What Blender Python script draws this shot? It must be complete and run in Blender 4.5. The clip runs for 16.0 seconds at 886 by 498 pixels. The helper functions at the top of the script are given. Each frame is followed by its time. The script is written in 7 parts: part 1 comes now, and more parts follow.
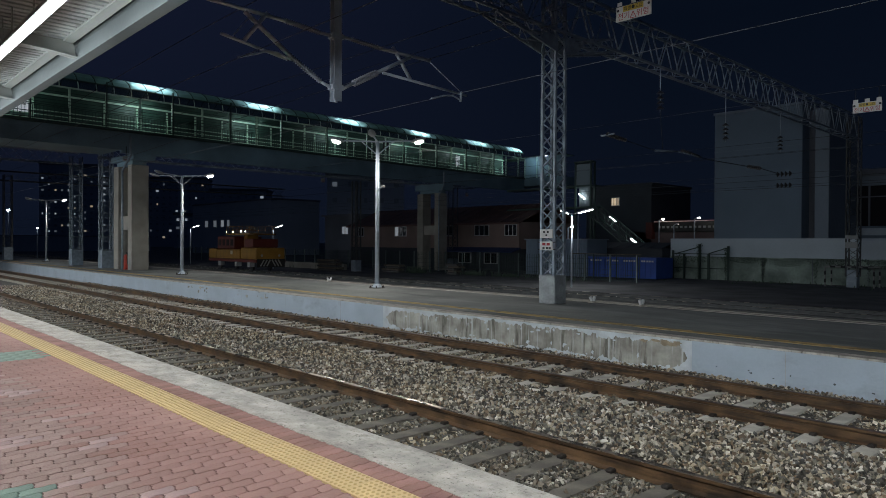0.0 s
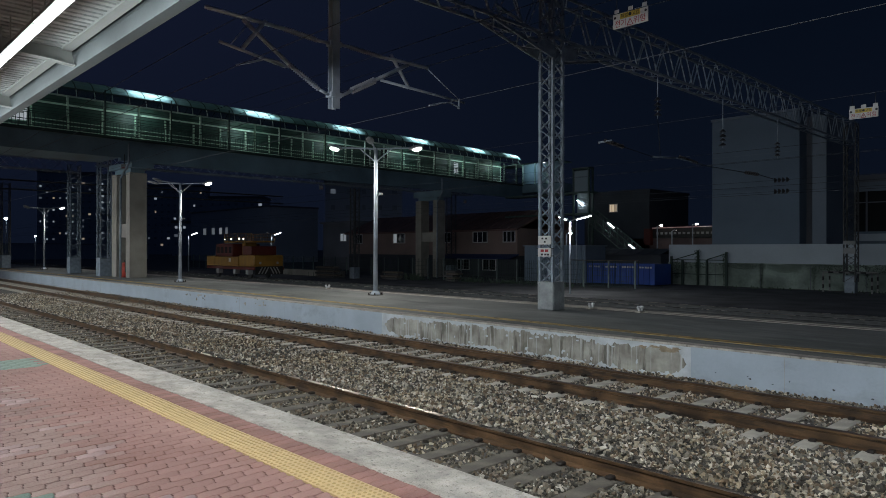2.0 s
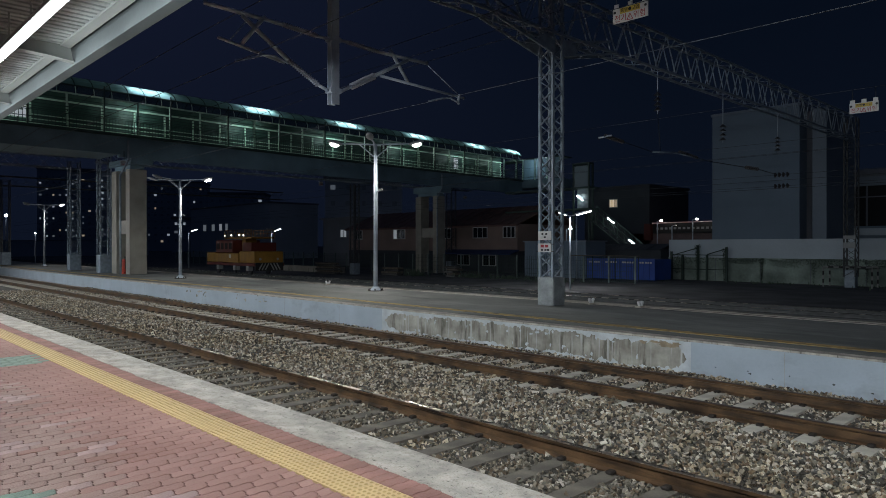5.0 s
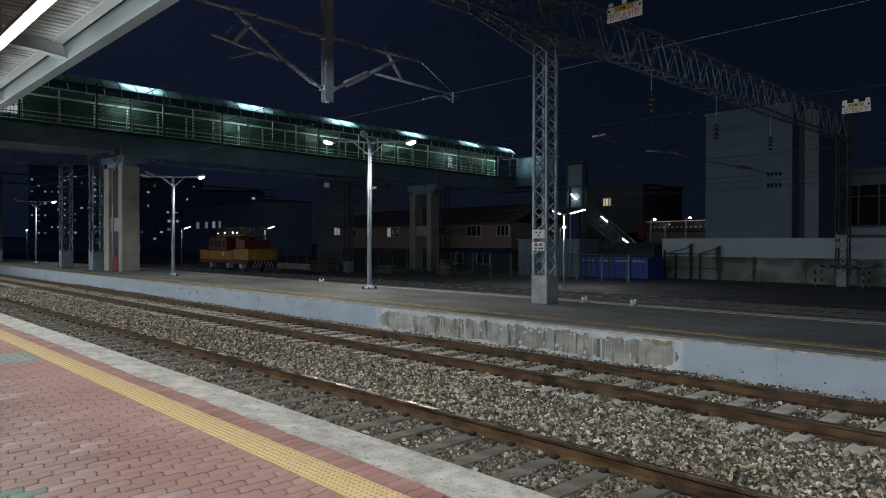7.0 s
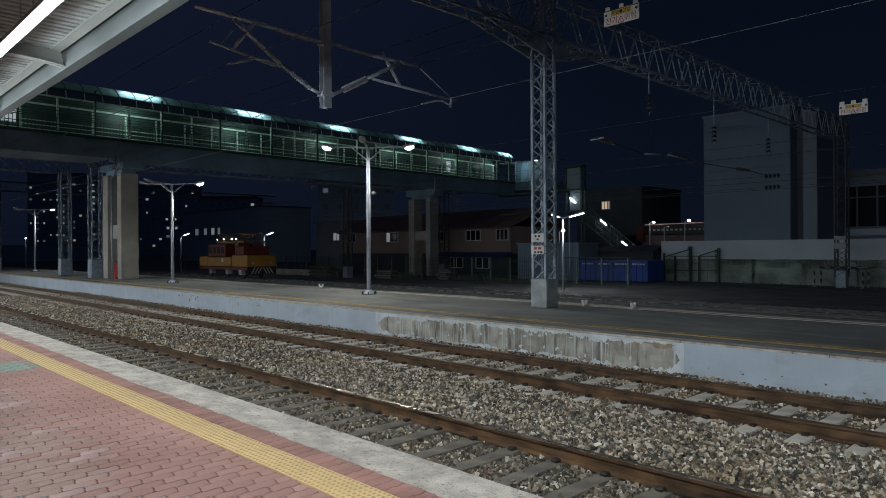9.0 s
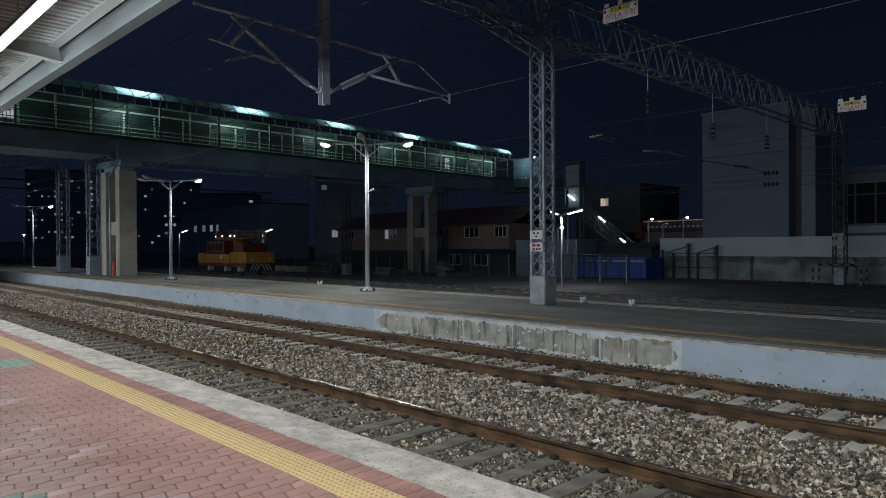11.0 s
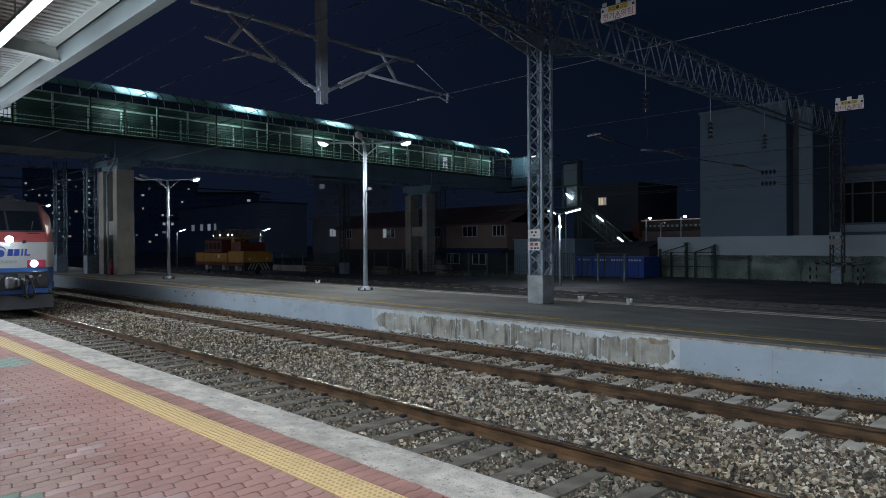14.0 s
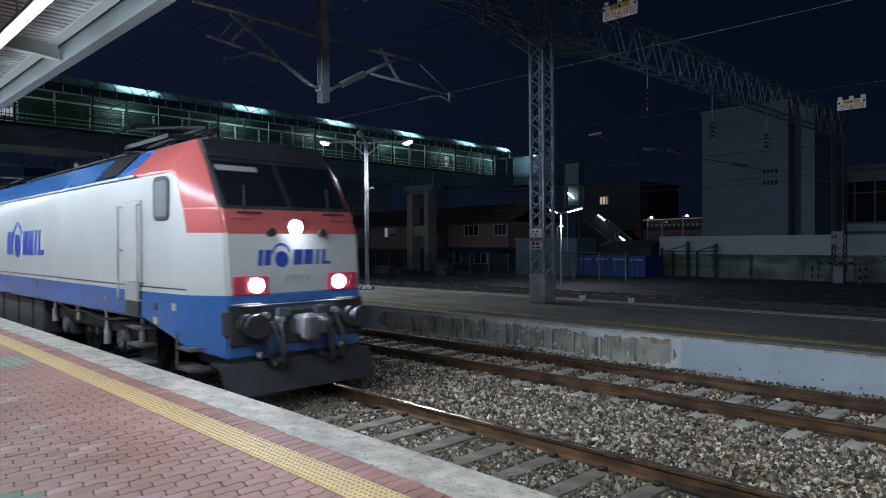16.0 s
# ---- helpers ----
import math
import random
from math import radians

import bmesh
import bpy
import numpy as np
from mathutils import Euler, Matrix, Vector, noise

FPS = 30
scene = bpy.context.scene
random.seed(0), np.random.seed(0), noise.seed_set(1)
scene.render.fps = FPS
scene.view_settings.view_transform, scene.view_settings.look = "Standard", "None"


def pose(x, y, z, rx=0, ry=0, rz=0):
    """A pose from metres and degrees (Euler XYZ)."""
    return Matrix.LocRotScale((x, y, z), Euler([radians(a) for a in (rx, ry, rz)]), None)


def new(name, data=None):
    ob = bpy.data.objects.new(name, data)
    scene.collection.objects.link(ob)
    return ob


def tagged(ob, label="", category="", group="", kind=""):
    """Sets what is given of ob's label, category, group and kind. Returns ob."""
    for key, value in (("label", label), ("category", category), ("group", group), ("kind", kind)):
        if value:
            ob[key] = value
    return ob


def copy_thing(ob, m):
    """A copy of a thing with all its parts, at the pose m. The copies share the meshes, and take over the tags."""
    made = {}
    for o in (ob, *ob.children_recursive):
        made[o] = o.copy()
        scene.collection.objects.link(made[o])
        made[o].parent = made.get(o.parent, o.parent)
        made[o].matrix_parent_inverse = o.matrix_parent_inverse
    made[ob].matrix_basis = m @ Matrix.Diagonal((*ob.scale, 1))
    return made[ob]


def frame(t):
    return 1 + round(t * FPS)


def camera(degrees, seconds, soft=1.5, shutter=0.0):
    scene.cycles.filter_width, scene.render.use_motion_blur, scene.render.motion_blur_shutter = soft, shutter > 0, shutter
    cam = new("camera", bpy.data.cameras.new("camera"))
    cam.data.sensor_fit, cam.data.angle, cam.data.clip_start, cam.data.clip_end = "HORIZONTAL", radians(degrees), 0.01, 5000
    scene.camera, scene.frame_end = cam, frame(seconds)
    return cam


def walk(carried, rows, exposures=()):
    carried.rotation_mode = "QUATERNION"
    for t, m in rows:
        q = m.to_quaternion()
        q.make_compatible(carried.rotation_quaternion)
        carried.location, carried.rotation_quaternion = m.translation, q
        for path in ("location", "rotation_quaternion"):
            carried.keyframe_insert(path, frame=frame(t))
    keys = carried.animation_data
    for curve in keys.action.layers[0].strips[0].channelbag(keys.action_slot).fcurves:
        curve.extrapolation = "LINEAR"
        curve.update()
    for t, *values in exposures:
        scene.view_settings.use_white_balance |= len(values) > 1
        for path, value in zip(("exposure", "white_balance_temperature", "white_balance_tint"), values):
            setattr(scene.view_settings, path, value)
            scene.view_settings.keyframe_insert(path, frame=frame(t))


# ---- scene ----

# ---------------------------------------------------------------- camera
EYE = (0.0, 0.0, 2.123)
cam = camera(66.35, 16.0, soft=0.65, shutter=0.35)
# seconds, turn, tilt, roll in degrees: a phone held at one spot
HELD = [
    (0.0, 46.602, -0.521, 0.292), (0.5, 46.693, -0.345, 0.271), (1.0, 46.608, -0.124, 0.145),
    (1.5, 46.518, 0.011, 0.145), (2.0, 46.470, 0.055, 0.116), (2.5, 46.494, 0.033, 0.102),
    (3.0, 46.474, -0.171, 0.220), (3.5, 46.467, -0.299, -0.035), (4.0, 46.550, -0.327, -0.043),
    (6.5, 46.106, -0.395, 0.075), (7.0, 45.959, -0.461, 0.119), (7.5, 45.933, -0.332, 0.028),
    (8.0, 45.951, -0.208, 0.028), (8.5, 45.942, -0.089, -0.091), (9.0, 45.898, -0.075, -0.375),
    (11.5, 45.721, -0.366, -0.295), (12.0, 45.610, -0.318, -0.206), (12.5, 45.539, -0.353, -0.183),
    (13.0, 45.544, -0.295, -0.270), (13.5, 45.587, -0.361, -0.365), (14.0, 45.614, -0.415, -0.363),
    (14.5, 45.650, -0.390, -0.299), (15.0, 45.685, -0.411, -0.252), (15.5, 45.684, -0.455, -0.264),
    (16.0, 45.739, -0.485, -0.335)]
walk(cam, [(t, pose(*EYE, 90 + tilt, 0, turn) @ pose(0, 0, 0, 0, 0, roll)) for t, turn, tilt, roll in HELD],
     exposures=[(0.0, 0.0, 6350, 9), (11.3, 0.0, 6350, 9), (13.0, 0.0, 6200, 9), (14.0, 0.06, 5950, 9), (15.0, 0.09, 5600, 9), (15.5, 0.06, 5500, 9), (16.0, -0.08, 5850, 9)])

# ---------------------------------------------------------------- world and lights
world = bpy.data.worlds.new("night_sky")
scene.world = world
world.use_nodes = True
wn = world.node_tree
coord = wn.nodes.new("ShaderNodeTexCoord")
split = wn.nodes.new("ShaderNodeSeparateXYZ")
wn.links.new(coord.outputs["Generated"], split.inputs[0])


def sky_ramp(stops):
    r = wn.nodes.new("ShaderNodeValToRGB")
    while len(r.color_ramp.elements) < len(stops):
        r.color_ramp.elements.new(0.5)
    for e, (at, c) in zip(r.color_ramp.elements, stops):
        e.position, e.color = at, (*c, 1)
    wn.links.new(split.outputs["Z"], r.inputs[0])
    return r.outputs[0]


# dark blue night one way, brighter and more violet down the line
# the zenith, out of view, is raised to add ambient light
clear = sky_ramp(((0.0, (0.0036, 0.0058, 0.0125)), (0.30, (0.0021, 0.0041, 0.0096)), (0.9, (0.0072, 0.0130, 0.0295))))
violet_sky = sky_ramp(((0.0, (0.0038, 0.0062, 0.0140)), (0.30, (0.0059, 0.0083, 0.0206)), (0.9, (0.0072, 0.0130, 0.0295))))
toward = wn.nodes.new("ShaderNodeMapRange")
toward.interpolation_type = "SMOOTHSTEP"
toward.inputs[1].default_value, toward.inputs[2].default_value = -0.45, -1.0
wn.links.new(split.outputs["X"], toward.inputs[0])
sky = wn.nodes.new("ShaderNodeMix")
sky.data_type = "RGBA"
for a_, b_ in ((toward.outputs[0], sky.inputs[0]), (clear, sky.inputs[6]), (violet_sky, sky.inputs[7]), (sky.outputs[2], wn.nodes["Background"].inputs[0])):
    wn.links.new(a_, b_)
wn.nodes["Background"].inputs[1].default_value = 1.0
scene.view_settings.exposure = 0.0


def lamp(name, kind, m, power, colour, size=0.1, size_y=None, spot=None, spread=180):
    data = bpy.data.lights.new(name, kind)
    data.energy, data.color = power, colour
    if kind == "AREA":
        data.shape = "RECTANGLE"
        data.size, data.size_y = size, size_y or size
        data.spread = radians(spread)
    else:
        data.shadow_soft_size = size
    if spot:
        data.spot_size, data.spot_blend = radians(spot), 0.4
    ob = new(name, data)
    ob.matrix_world = m
    return ob


COOL = (0.90, 0.96, 1.0)
WARM = (1.0, 0.98, 0.92)
TUBE_Y, TUBE_Z = 1.74, 4.35
lamp("canopy_tube_light", "AREA", pose(-18, TUBE_Y, TUBE_Z - 0.05), 1050, COOL, 76, 0.12)
lamp("canopy_tube_light", "AREA", pose(-18, TUBE_Y + 0.05, TUBE_Z - 0.06, 66, 0, 0), 1580, COOL, 76, 0.12, spread=144)
# unseen inner row, added to brighten the paving
lamp("canopy_tube_light", "AREA", pose(-18, -1.6, TUBE_Z - 0.05), 880, COOL, 76, 0.12)
# street lamps over the island platform: x, y, z
POLE_A, POLE_B, POLE_C = (-19.65, 15.27), (-33.95, 13.95), (-61.7, 14.3)
PLAT = 0.46   # top of the island platform

# ---------------------------------------------------------------- materials


def mat(name, colour, rough=0.7, metal=0.0, vary=0.25, size=2.0, fine=40.0, bump=0.15, tint=None, glow=0.0, island=0.0, obj=0.0, spec=0.5):
    """A surface with two scales of noise in colour, roughness and relief, in metres."""
    m = bpy.data.materials.new(name)
    m.use_nodes = True
    t = m.node_tree
    b = t.nodes["Principled BSDF"]
    link = t.links.new
    geo = t.nodes.new("ShaderNodeNewGeometry")
    tex = t.nodes.new("ShaderNodeTexCoord")
    n1, n2 = t.nodes.new("ShaderNodeTexNoise"), t.nodes.new("ShaderNodeTexNoise")
    n1.inputs["Scale"].default_value, n2.inputs["Scale"].default_value = size, fine
    n1.inputs["Detail"].default_value, n2.inputs["Detail"].default_value = 6, 4
    for n in (n1, n2):
        link(tex.outputs["Object"], n.inputs["Vector"])
    low = [c * (1 - vary) for c in colour]
    high = [min(1, c * (1 + vary)) for c in (tint or colour)]
    mix = t.nodes.new("ShaderNodeMix")
    mix.data_type = "RGBA"
    mix.inputs[6].default_value, mix.inputs[7].default_value = (*low, 1), (*high, 1)
    ramp = t.nodes.new("ShaderNodeMapRange")
    ramp.inputs[1].default_value, ramp.inputs[2].default_value = 0.3, 0.7
    link(n1.outputs["Fac"], ramp.inputs[0])
    link(ramp.outputs[0], mix.inputs[0])
    out = mix.outputs[2]
    hsv = t.nodes.new("ShaderNodeHueSaturation")
    link(out, hsv.inputs["Color"])
    val = t.nodes.new("ShaderNodeMapRange")
    val.inputs[3].default_value, val.inputs[4].default_value = 1 - vary * 0.6, 1 + vary * 0.6
    link(n2.outputs["Fac"], val.inputs[0])
    v = val.outputs[0]
    for amount, source in ((island, geo.outputs["Random Per Island"]), (obj, None)):
        if amount:
            if source is None:
                source = t.nodes.new("ShaderNodeObjectInfo").outputs["Random"]
            r = t.nodes.new("ShaderNodeMapRange")
            r.inputs[3].default_value, r.inputs[4].default_value = 1 - amount, 1 + amount
            link(source, r.inputs[0])
            k = t.nodes.new("ShaderNodeMath")
            k.operation = "MULTIPLY"
            link(v, k.inputs[0])
            link(r.outputs[0], k.inputs[1])
            v = k.outputs[0]
    link(v, hsv.inputs["Value"])
    link(hsv.outputs[0], b.inputs["Base Color"])
    rr = t.nodes.new("ShaderNodeMapRange")
    rr.inputs[3].default_value, rr.inputs[4].default_value = max(0.02, rough - 0.12), min(1, rough + 0.12)
    link(n1.outputs["Fac"], rr.inputs[0])
    link(rr.outputs[0], b.inputs["Roughness"])
    b.inputs["Metallic"].default_value = metal
    b.inputs["Specular IOR Level"].default_value = spec
    if bump:
        bp = t.nodes.new("ShaderNodeBump")
        bp.inputs["Strength"].default_value, bp.inputs["Distance"].default_value = bump, 0.02
        link(n2.outputs["Fac"], bp.inputs["Height"])
        link(bp.outputs[0], b.inputs["Normal"])
    if glow:
        b.inputs["Emission Color"].default_value = (*colour, 1)
        b.inputs["Emission Strength"].default_value = glow
    return m


def glowing(name, colour, strength):
    m = bpy.data.materials.new(name)
    m.use_nodes = True
    b = m.node_tree.nodes["Principled BSDF"]
    b.inputs["Base Color"].default_value = (0.8, 0.8, 0.8, 1)
    b.inputs["Emission Color"].default_value = (*colour, 1)
    b.inputs["Emission Strength"].default_value = strength
    return m


def glass(name, colour, rough=0.05, alpha=0.35):
    m = bpy.data.materials.new(name)
    m.use_nodes = True
    b = m.node_tree.nodes["Principled BSDF"]
    b.inputs["Base Color"].default_value = (*colour, 1)
    b.inputs["Roughness"].default_value = rough
    b.inputs["Alpha"].default_value = alpha
    return m


M_BALLAST = mat("ballast_bed", (0.095, 0.086, 0.074), 0.95, vary=0.5, size=6, fine=60, bump=0.9)
M_STONE = mat("ballast_stone", (0.30, 0.28, 0.25), 0.9, vary=0.3, size=30, fine=120, bump=0.3)


def many_coloured(m, colours):
    """Each loose piece of the mesh takes one of several colours, at random."""
    t = m.node_tree
    geo = t.nodes.new("ShaderNodeNewGeometry")
    ramp = t.nodes.new("ShaderNodeValToRGB")
    ramp.color_ramp.interpolation = "CONSTANT"
    while len(ramp.color_ramp.elements) < len(colours):
        ramp.color_ramp.elements.new(0.5)
    at = 0.0
    for e, (share, c) in zip(ramp.color_ramp.elements, colours):
        e.position, e.color = at, (*c, 1)
        at += share
    t.links.new(geo.outputs["Random Per Island"], ramp.inputs[0])
    hsv = next(n for n in t.nodes if n.bl_idname == "ShaderNodeHueSaturation")
    t.links.new(ramp.outputs[0], hsv.inputs["Color"])


many_coloured(M_STONE, [(0.18, (0.060, 0.052, 0.042)), (0.17, (0.19, 0.168, 0.132)), (0.14, (0.42, 0.355, 0.26)), (0.12, (0.15, 0.110, 0.074)),
                        (0.13, (0.38, 0.34, 0.285)), (0.09, (0.64, 0.59, 0.50)), (0.10, (0.10, 0.094, 0.083)), (0.07, (0.22, 0.16, 0.105))])


def patchy(m, warm, scale):
    """Patches of rust-brown dust a metre or so wide over loose stones."""
    t = m.node_tree
    b = t.nodes["Principled BSDF"]
    tex = t.nodes.new("ShaderNodeTexCoord")
    n = t.nodes.new("ShaderNodeTexNoise")
    n.inputs["Scale"].default_value, n.inputs["Detail"].default_value = scale, 3
    r = t.nodes.new("ShaderNodeMapRange")
    r.inputs[1].default_value, r.inputs[2].default_value = 0.42, 0.62
    mix = t.nodes.new("ShaderNodeMix")
    mix.data_type, mix.blend_type = "RGBA", "MULTIPLY"
    mix.inputs[7].default_value = (*warm, 1)
    old = b.inputs["Base Color"].links[0].from_socket
    for a_, b_ in ((tex.outputs["Object"], n.inputs["Vector"]), (n.outputs["Fac"], r.inputs[0]), (r.outputs[0], mix.inputs[0]), (old, mix.inputs[6]), (mix.outputs[2], b.inputs["Base Color"])):
        t.links.new(a_, b_)


patchy(M_STONE, (1.0, 0.95, 0.86), 0.55)
M_STONE_D = mat("grimy_ballast_stone", (0.2, 0.18, 0.15), 0.95, vary=0.3, size=30, fine=120, bump=0.3)
many_coloured(M_STONE_D, [(0.28, (0.052, 0.046, 0.036)), (0.22, (0.14, 0.123, 0.094)), (0.14, (0.24, 0.20, 0.15)), (0.16, (0.13, 0.097, 0.066)), (0.12, (0.26, 0.235, 0.195)), (0.08, (0.48, 0.435, 0.36))])
patchy(M_STONE_D, (1.0, 0.93, 0.80), 0.7)
M_EARTH = mat("yard_earth", (0.078, 0.077, 0.078), 0.95, vary=0.5, size=0.6, fine=14, bump=0.6)
M_RAIL = mat("rusty_rail_steel", (0.064, 0.038, 0.022), 0.45, metal=0.35, vary=0.35, size=3, fine=50, bump=0.1, tint=(0.13, 0.074, 0.036))
M_RAILTOP = mat("worn_rail_head", (0.46, 0.37, 0.29), 0.27, metal=0.9, vary=0.2, size=2, fine=30, bump=0.02)
M_RAILTOP_B = mat("dull_rail_head", (0.12, 0.085, 0.07), 0.45, metal=0.7, vary=0.2, size=2, fine=30, bump=0.02)
M_SLEEPER = mat("grey_concrete_sleeper", (0.125, 0.108, 0.086), 0.9, vary=0.35, size=4, fine=40, bump=0.3)
M_SLEEPER_B = mat("pale_concrete_sleeper", (0.50, 0.46, 0.39), 0.9, vary=0.2, size=4, fine=40, bump=0.3)
M_CLIP = mat("dark_clip_iron", (0.03, 0.024, 0.02), 0.7, metal=0.4)
M_KERB = mat("weathered_concrete_kerb", (0.37, 0.338, 0.292), 0.92, vary=0.24, size=5.0, fine=55, bump=0.8, tint=(0.42, 0.385, 0.335))
M_PAVER = mat("red_paver", (0.315, 0.155, 0.125), 0.72, vary=0.18, size=0.5, fine=60, bump=0.35, island=0.07, obj=0.07, tint=(0.34, 0.20, 0.17))
M_PAVER_T = mat("trodden_grey_red_paver", (0.335, 0.192, 0.160), 0.75, vary=0.2, size=0.7, fine=60, bump=0.4, island=0.08, obj=0.08, tint=(0.37, 0.255, 0.22))
M_PAVER_E = mat("dark_red_edge_paver", (0.245, 0.118, 0.098), 0.75, vary=0.2, size=2, fine=60, bump=0.4, island=0.14, tint=(0.29, 0.15, 0.125))
M_PAVER_G = mat("green_paver", (0.20, 0.27, 0.22), 0.75, vary=0.25, size=3, fine=60, bump=0.35)
M_PAVER_W = mat("worn_pale_paver", (0.40, 0.27, 0.25), 0.75, vary=0.25, size=3, fine=60, bump=0.35)
M_JOINT = mat("joint_sand", (0.05, 0.032, 0.028), 0.95, vary=0.3, size=4, fine=60, bump=0.3)
# studs are a darker yellow than their tile
M_TACTDOT = mat("darker_tactile_stud", (0.42, 0.30, 0.12), 0.6, vary=0.2, size=3, fine=50, bump=0.1)
M_TACT = mat("yellow_tactile_tile", (0.56, 0.40, 0.19), 0.6, vary=0.14, size=1.5, fine=50, bump=0.15, island=0.04, obj=0.05)
M_ASPHALT = mat("dark_platform_asphalt", (0.165, 0.168, 0.158), 0.85, vary=0.4, size=0.35, fine=45, bump=0.4)
M_FACE_BLUE = mat("pale_blue_painted_concrete", (0.35, 0.40, 0.45), 0.75, vary=0.1, size=1.2, fine=25, bump=0.12)
M_FACE_BARE = mat("peeling_bare_concrete", (0.23, 0.21, 0.17), 0.92, vary=0.35, size=2.2, fine=14, bump=0.5, tint=(0.33, 0.315, 0.275))


def streaked(m, pale, scale, low, high):
    """Runs of pale paint and lime down an upright face."""
    t = m.node_tree
    b = t.nodes["Principled BSDF"]
    tex = t.nodes.new("ShaderNodeTexCoord")
    mp = t.nodes.new("ShaderNodeMapping")
    mp.inputs["Scale"].default_value = scale
    n = t.nodes.new("ShaderNodeTexNoise")
    n.inputs["Scale"].default_value, n.inputs["Detail"].default_value, n.inputs["Roughness"].default_value = 1.0, 8, 0.65
    ramp = t.nodes.new("ShaderNodeMapRange")
    ramp.inputs[1].default_value, ramp.inputs[2].default_value = low, high
    mix = t.nodes.new("ShaderNodeMix")
    mix.data_type = "RGBA"
    mix.inputs[7].default_value = (*pale, 1)
    old = b.inputs["Base Color"].links[0].from_socket
    for a_, b_ in ((tex.outputs["Object"], mp.inputs[0]), (mp.outputs[0], n.inputs["Vector"]), (n.outputs["Fac"], ramp.inputs[0]), (ramp.outputs[0], mix.inputs[0]),
                   (old, mix.inputs[6]), (mix.outputs[2], b.inputs["Base Color"])):
        t.links.new(a_, b_)


M_FACE_PALE = mat("chalky_torn_paint", (0.47, 0.50, 0.52), 0.8, vary=0.2, size=3, fine=30, bump=0.2)
M_FACE_BROWN = mat("brown_weathered_patch", (0.27, 0.215, 0.145), 0.9, vary=0.3, size=6, fine=30, bump=0.3)
streaked(M_FACE_BARE, (0.115, 0.105, 0.085), (5.0, 1.0, 0.7), 0.52, 0.64)
streaked(M_FACE_BARE, (0.45, 0.455, 0.43), (16.0, 1.0, 0.5), 0.56, 0.64)
streaked(M_FACE_BLUE, (0.24, 0.26, 0.28), (0.9, 1.0, 1.4), 0.58, 0.80)
streaked(M_RAIL, (0.026, 0.019, 0.014), (1.3, 1.0, 9.0), 0.48, 0.66)
streaked(M_ASPHALT, (0.07, 0.072, 0.07), (0.3, 1.1, 1.0), 0.56, 0.72)
streaked(M_ASPHALT, (0.26, 0.26, 0.245), (0.3, 0.9, 1.0), 0.50, 0.72)
streaked(M_KERB, (0.17, 0.15, 0.125), (5.0, 8.0, 1.0), 0.54, 0.80)
streaked(M_KERB, (0.12, 0.105, 0.085), (26.0, 34.0, 5.0), 0.56, 0.70)
M_YELLOW_LINE = mat("faded_yellow_line", (0.40, 0.27, 0.09), 0.8, vary=0.35, size=3, fine=30, bump=0.2)
streaked(M_YELLOW_LINE, (0.15, 0.115, 0.07), (4.0, 9.0, 1.0), 0.48, 0.62)
M_GALV = mat("galvanised_steel", (0.40, 0.45, 0.51), 0.5, metal=0.3, vary=0.2, size=4, fine=40, bump=0.06)
M_LATTICE = mat("weathered_grey_lattice_steel", (0.25, 0.30, 0.35), 0.6, metal=0.3, vary=0.25, size=5, fine=40, bump=0.08)
M_CANOPY = mat("white_painted_canopy_steel", (0.24, 0.26, 0.245), 0.5, vary=0.08, size=1.5, fine=20, bump=0.05)
M_EDGEBEAM = mat("grey_painted_edge_beam", (0.072, 0.085, 0.085), 0.55, vary=0.22, size=1.2, fine=14, bump=0.06)
M_DECK = mat("ribbed_canopy_sheet", (0.28, 0.31, 0.30), 0.55, vary=0.45, size=2, fine=30, bump=0.1)
M_GIRDER = mat("dark_green_bridge_girder", (0.14, 0.22, 0.27), 0.55, vary=0.25, size=0.6, fine=15, bump=0.1)
M_BRIDGE = mat("dark_green_painted_steel", (0.03, 0.055, 0.048), 0.5, vary=0.2, size=2, fine=30, bump=0.05)
M_BPOST = mat("pale_green_painted_post", (0.62, 0.78, 0.66), 0.5, vary=0.15, size=3, fine=30, bump=0.05)
M_BFLOOR = mat("bridge_floor_concrete", (0.25, 0.26, 0.25), 0.8)
M_BWALL = mat("green_translucent_panel", (0.05, 0.10, 0.085), 0.45, vary=0.35, size=0.8, fine=20, bump=0.05)
M_PIER = mat("raw_concrete_pier", (0.30, 0.285, 0.25), 0.9, vary=0.22, size=0.9, fine=20, bump=0.3)
M_WIRE = mat("dark_contact_wire", (0.035, 0.042, 0.052), 0.55, metal=0.5, bump=0)
# lit copy of the wire: canopy light put in as a paler grey
M_WIRE_LIT = mat("lit_contact_wire", (0.075, 0.082, 0.094), 0.5, metal=0.3, bump=0)
M_INSUL = mat("dark_porcelain_insulator", (0.04, 0.038, 0.04), 0.3, vary=0.15, bump=0)
M_INSUL_G = mat("grey_ribbed_insulator", (0.28, 0.30, 0.345), 0.5, vary=0.15, bump=0)
M_LAMPHEAD = mat("grey_lamp_housing", (0.30, 0.31, 0.32), 0.5, metal=0.3, bump=0)
M_GLOW = glowing("lit_lamp_glass", (1.0, 0.96, 0.84), 68)
M_TUBE = glowing("lit_fluorescent_tube", (0.95, 0.98, 1.0), 9)
# darker copy of the lattice steel: weak light on far masts put into colour
M_LATTICE_D = mat("dark_and_dim_lit_steel", (0.075, 0.078, 0.08), 0.7, metal=0.3, vary=0.3, size=5, fine=40, bump=0.08)
M_GREYPLATE = mat("grey_painted_plate", (0.30, 0.31, 0.31), 0.5, vary=0.1, bump=0.02)

# ---------------------------------------------------------------- mesh helpers


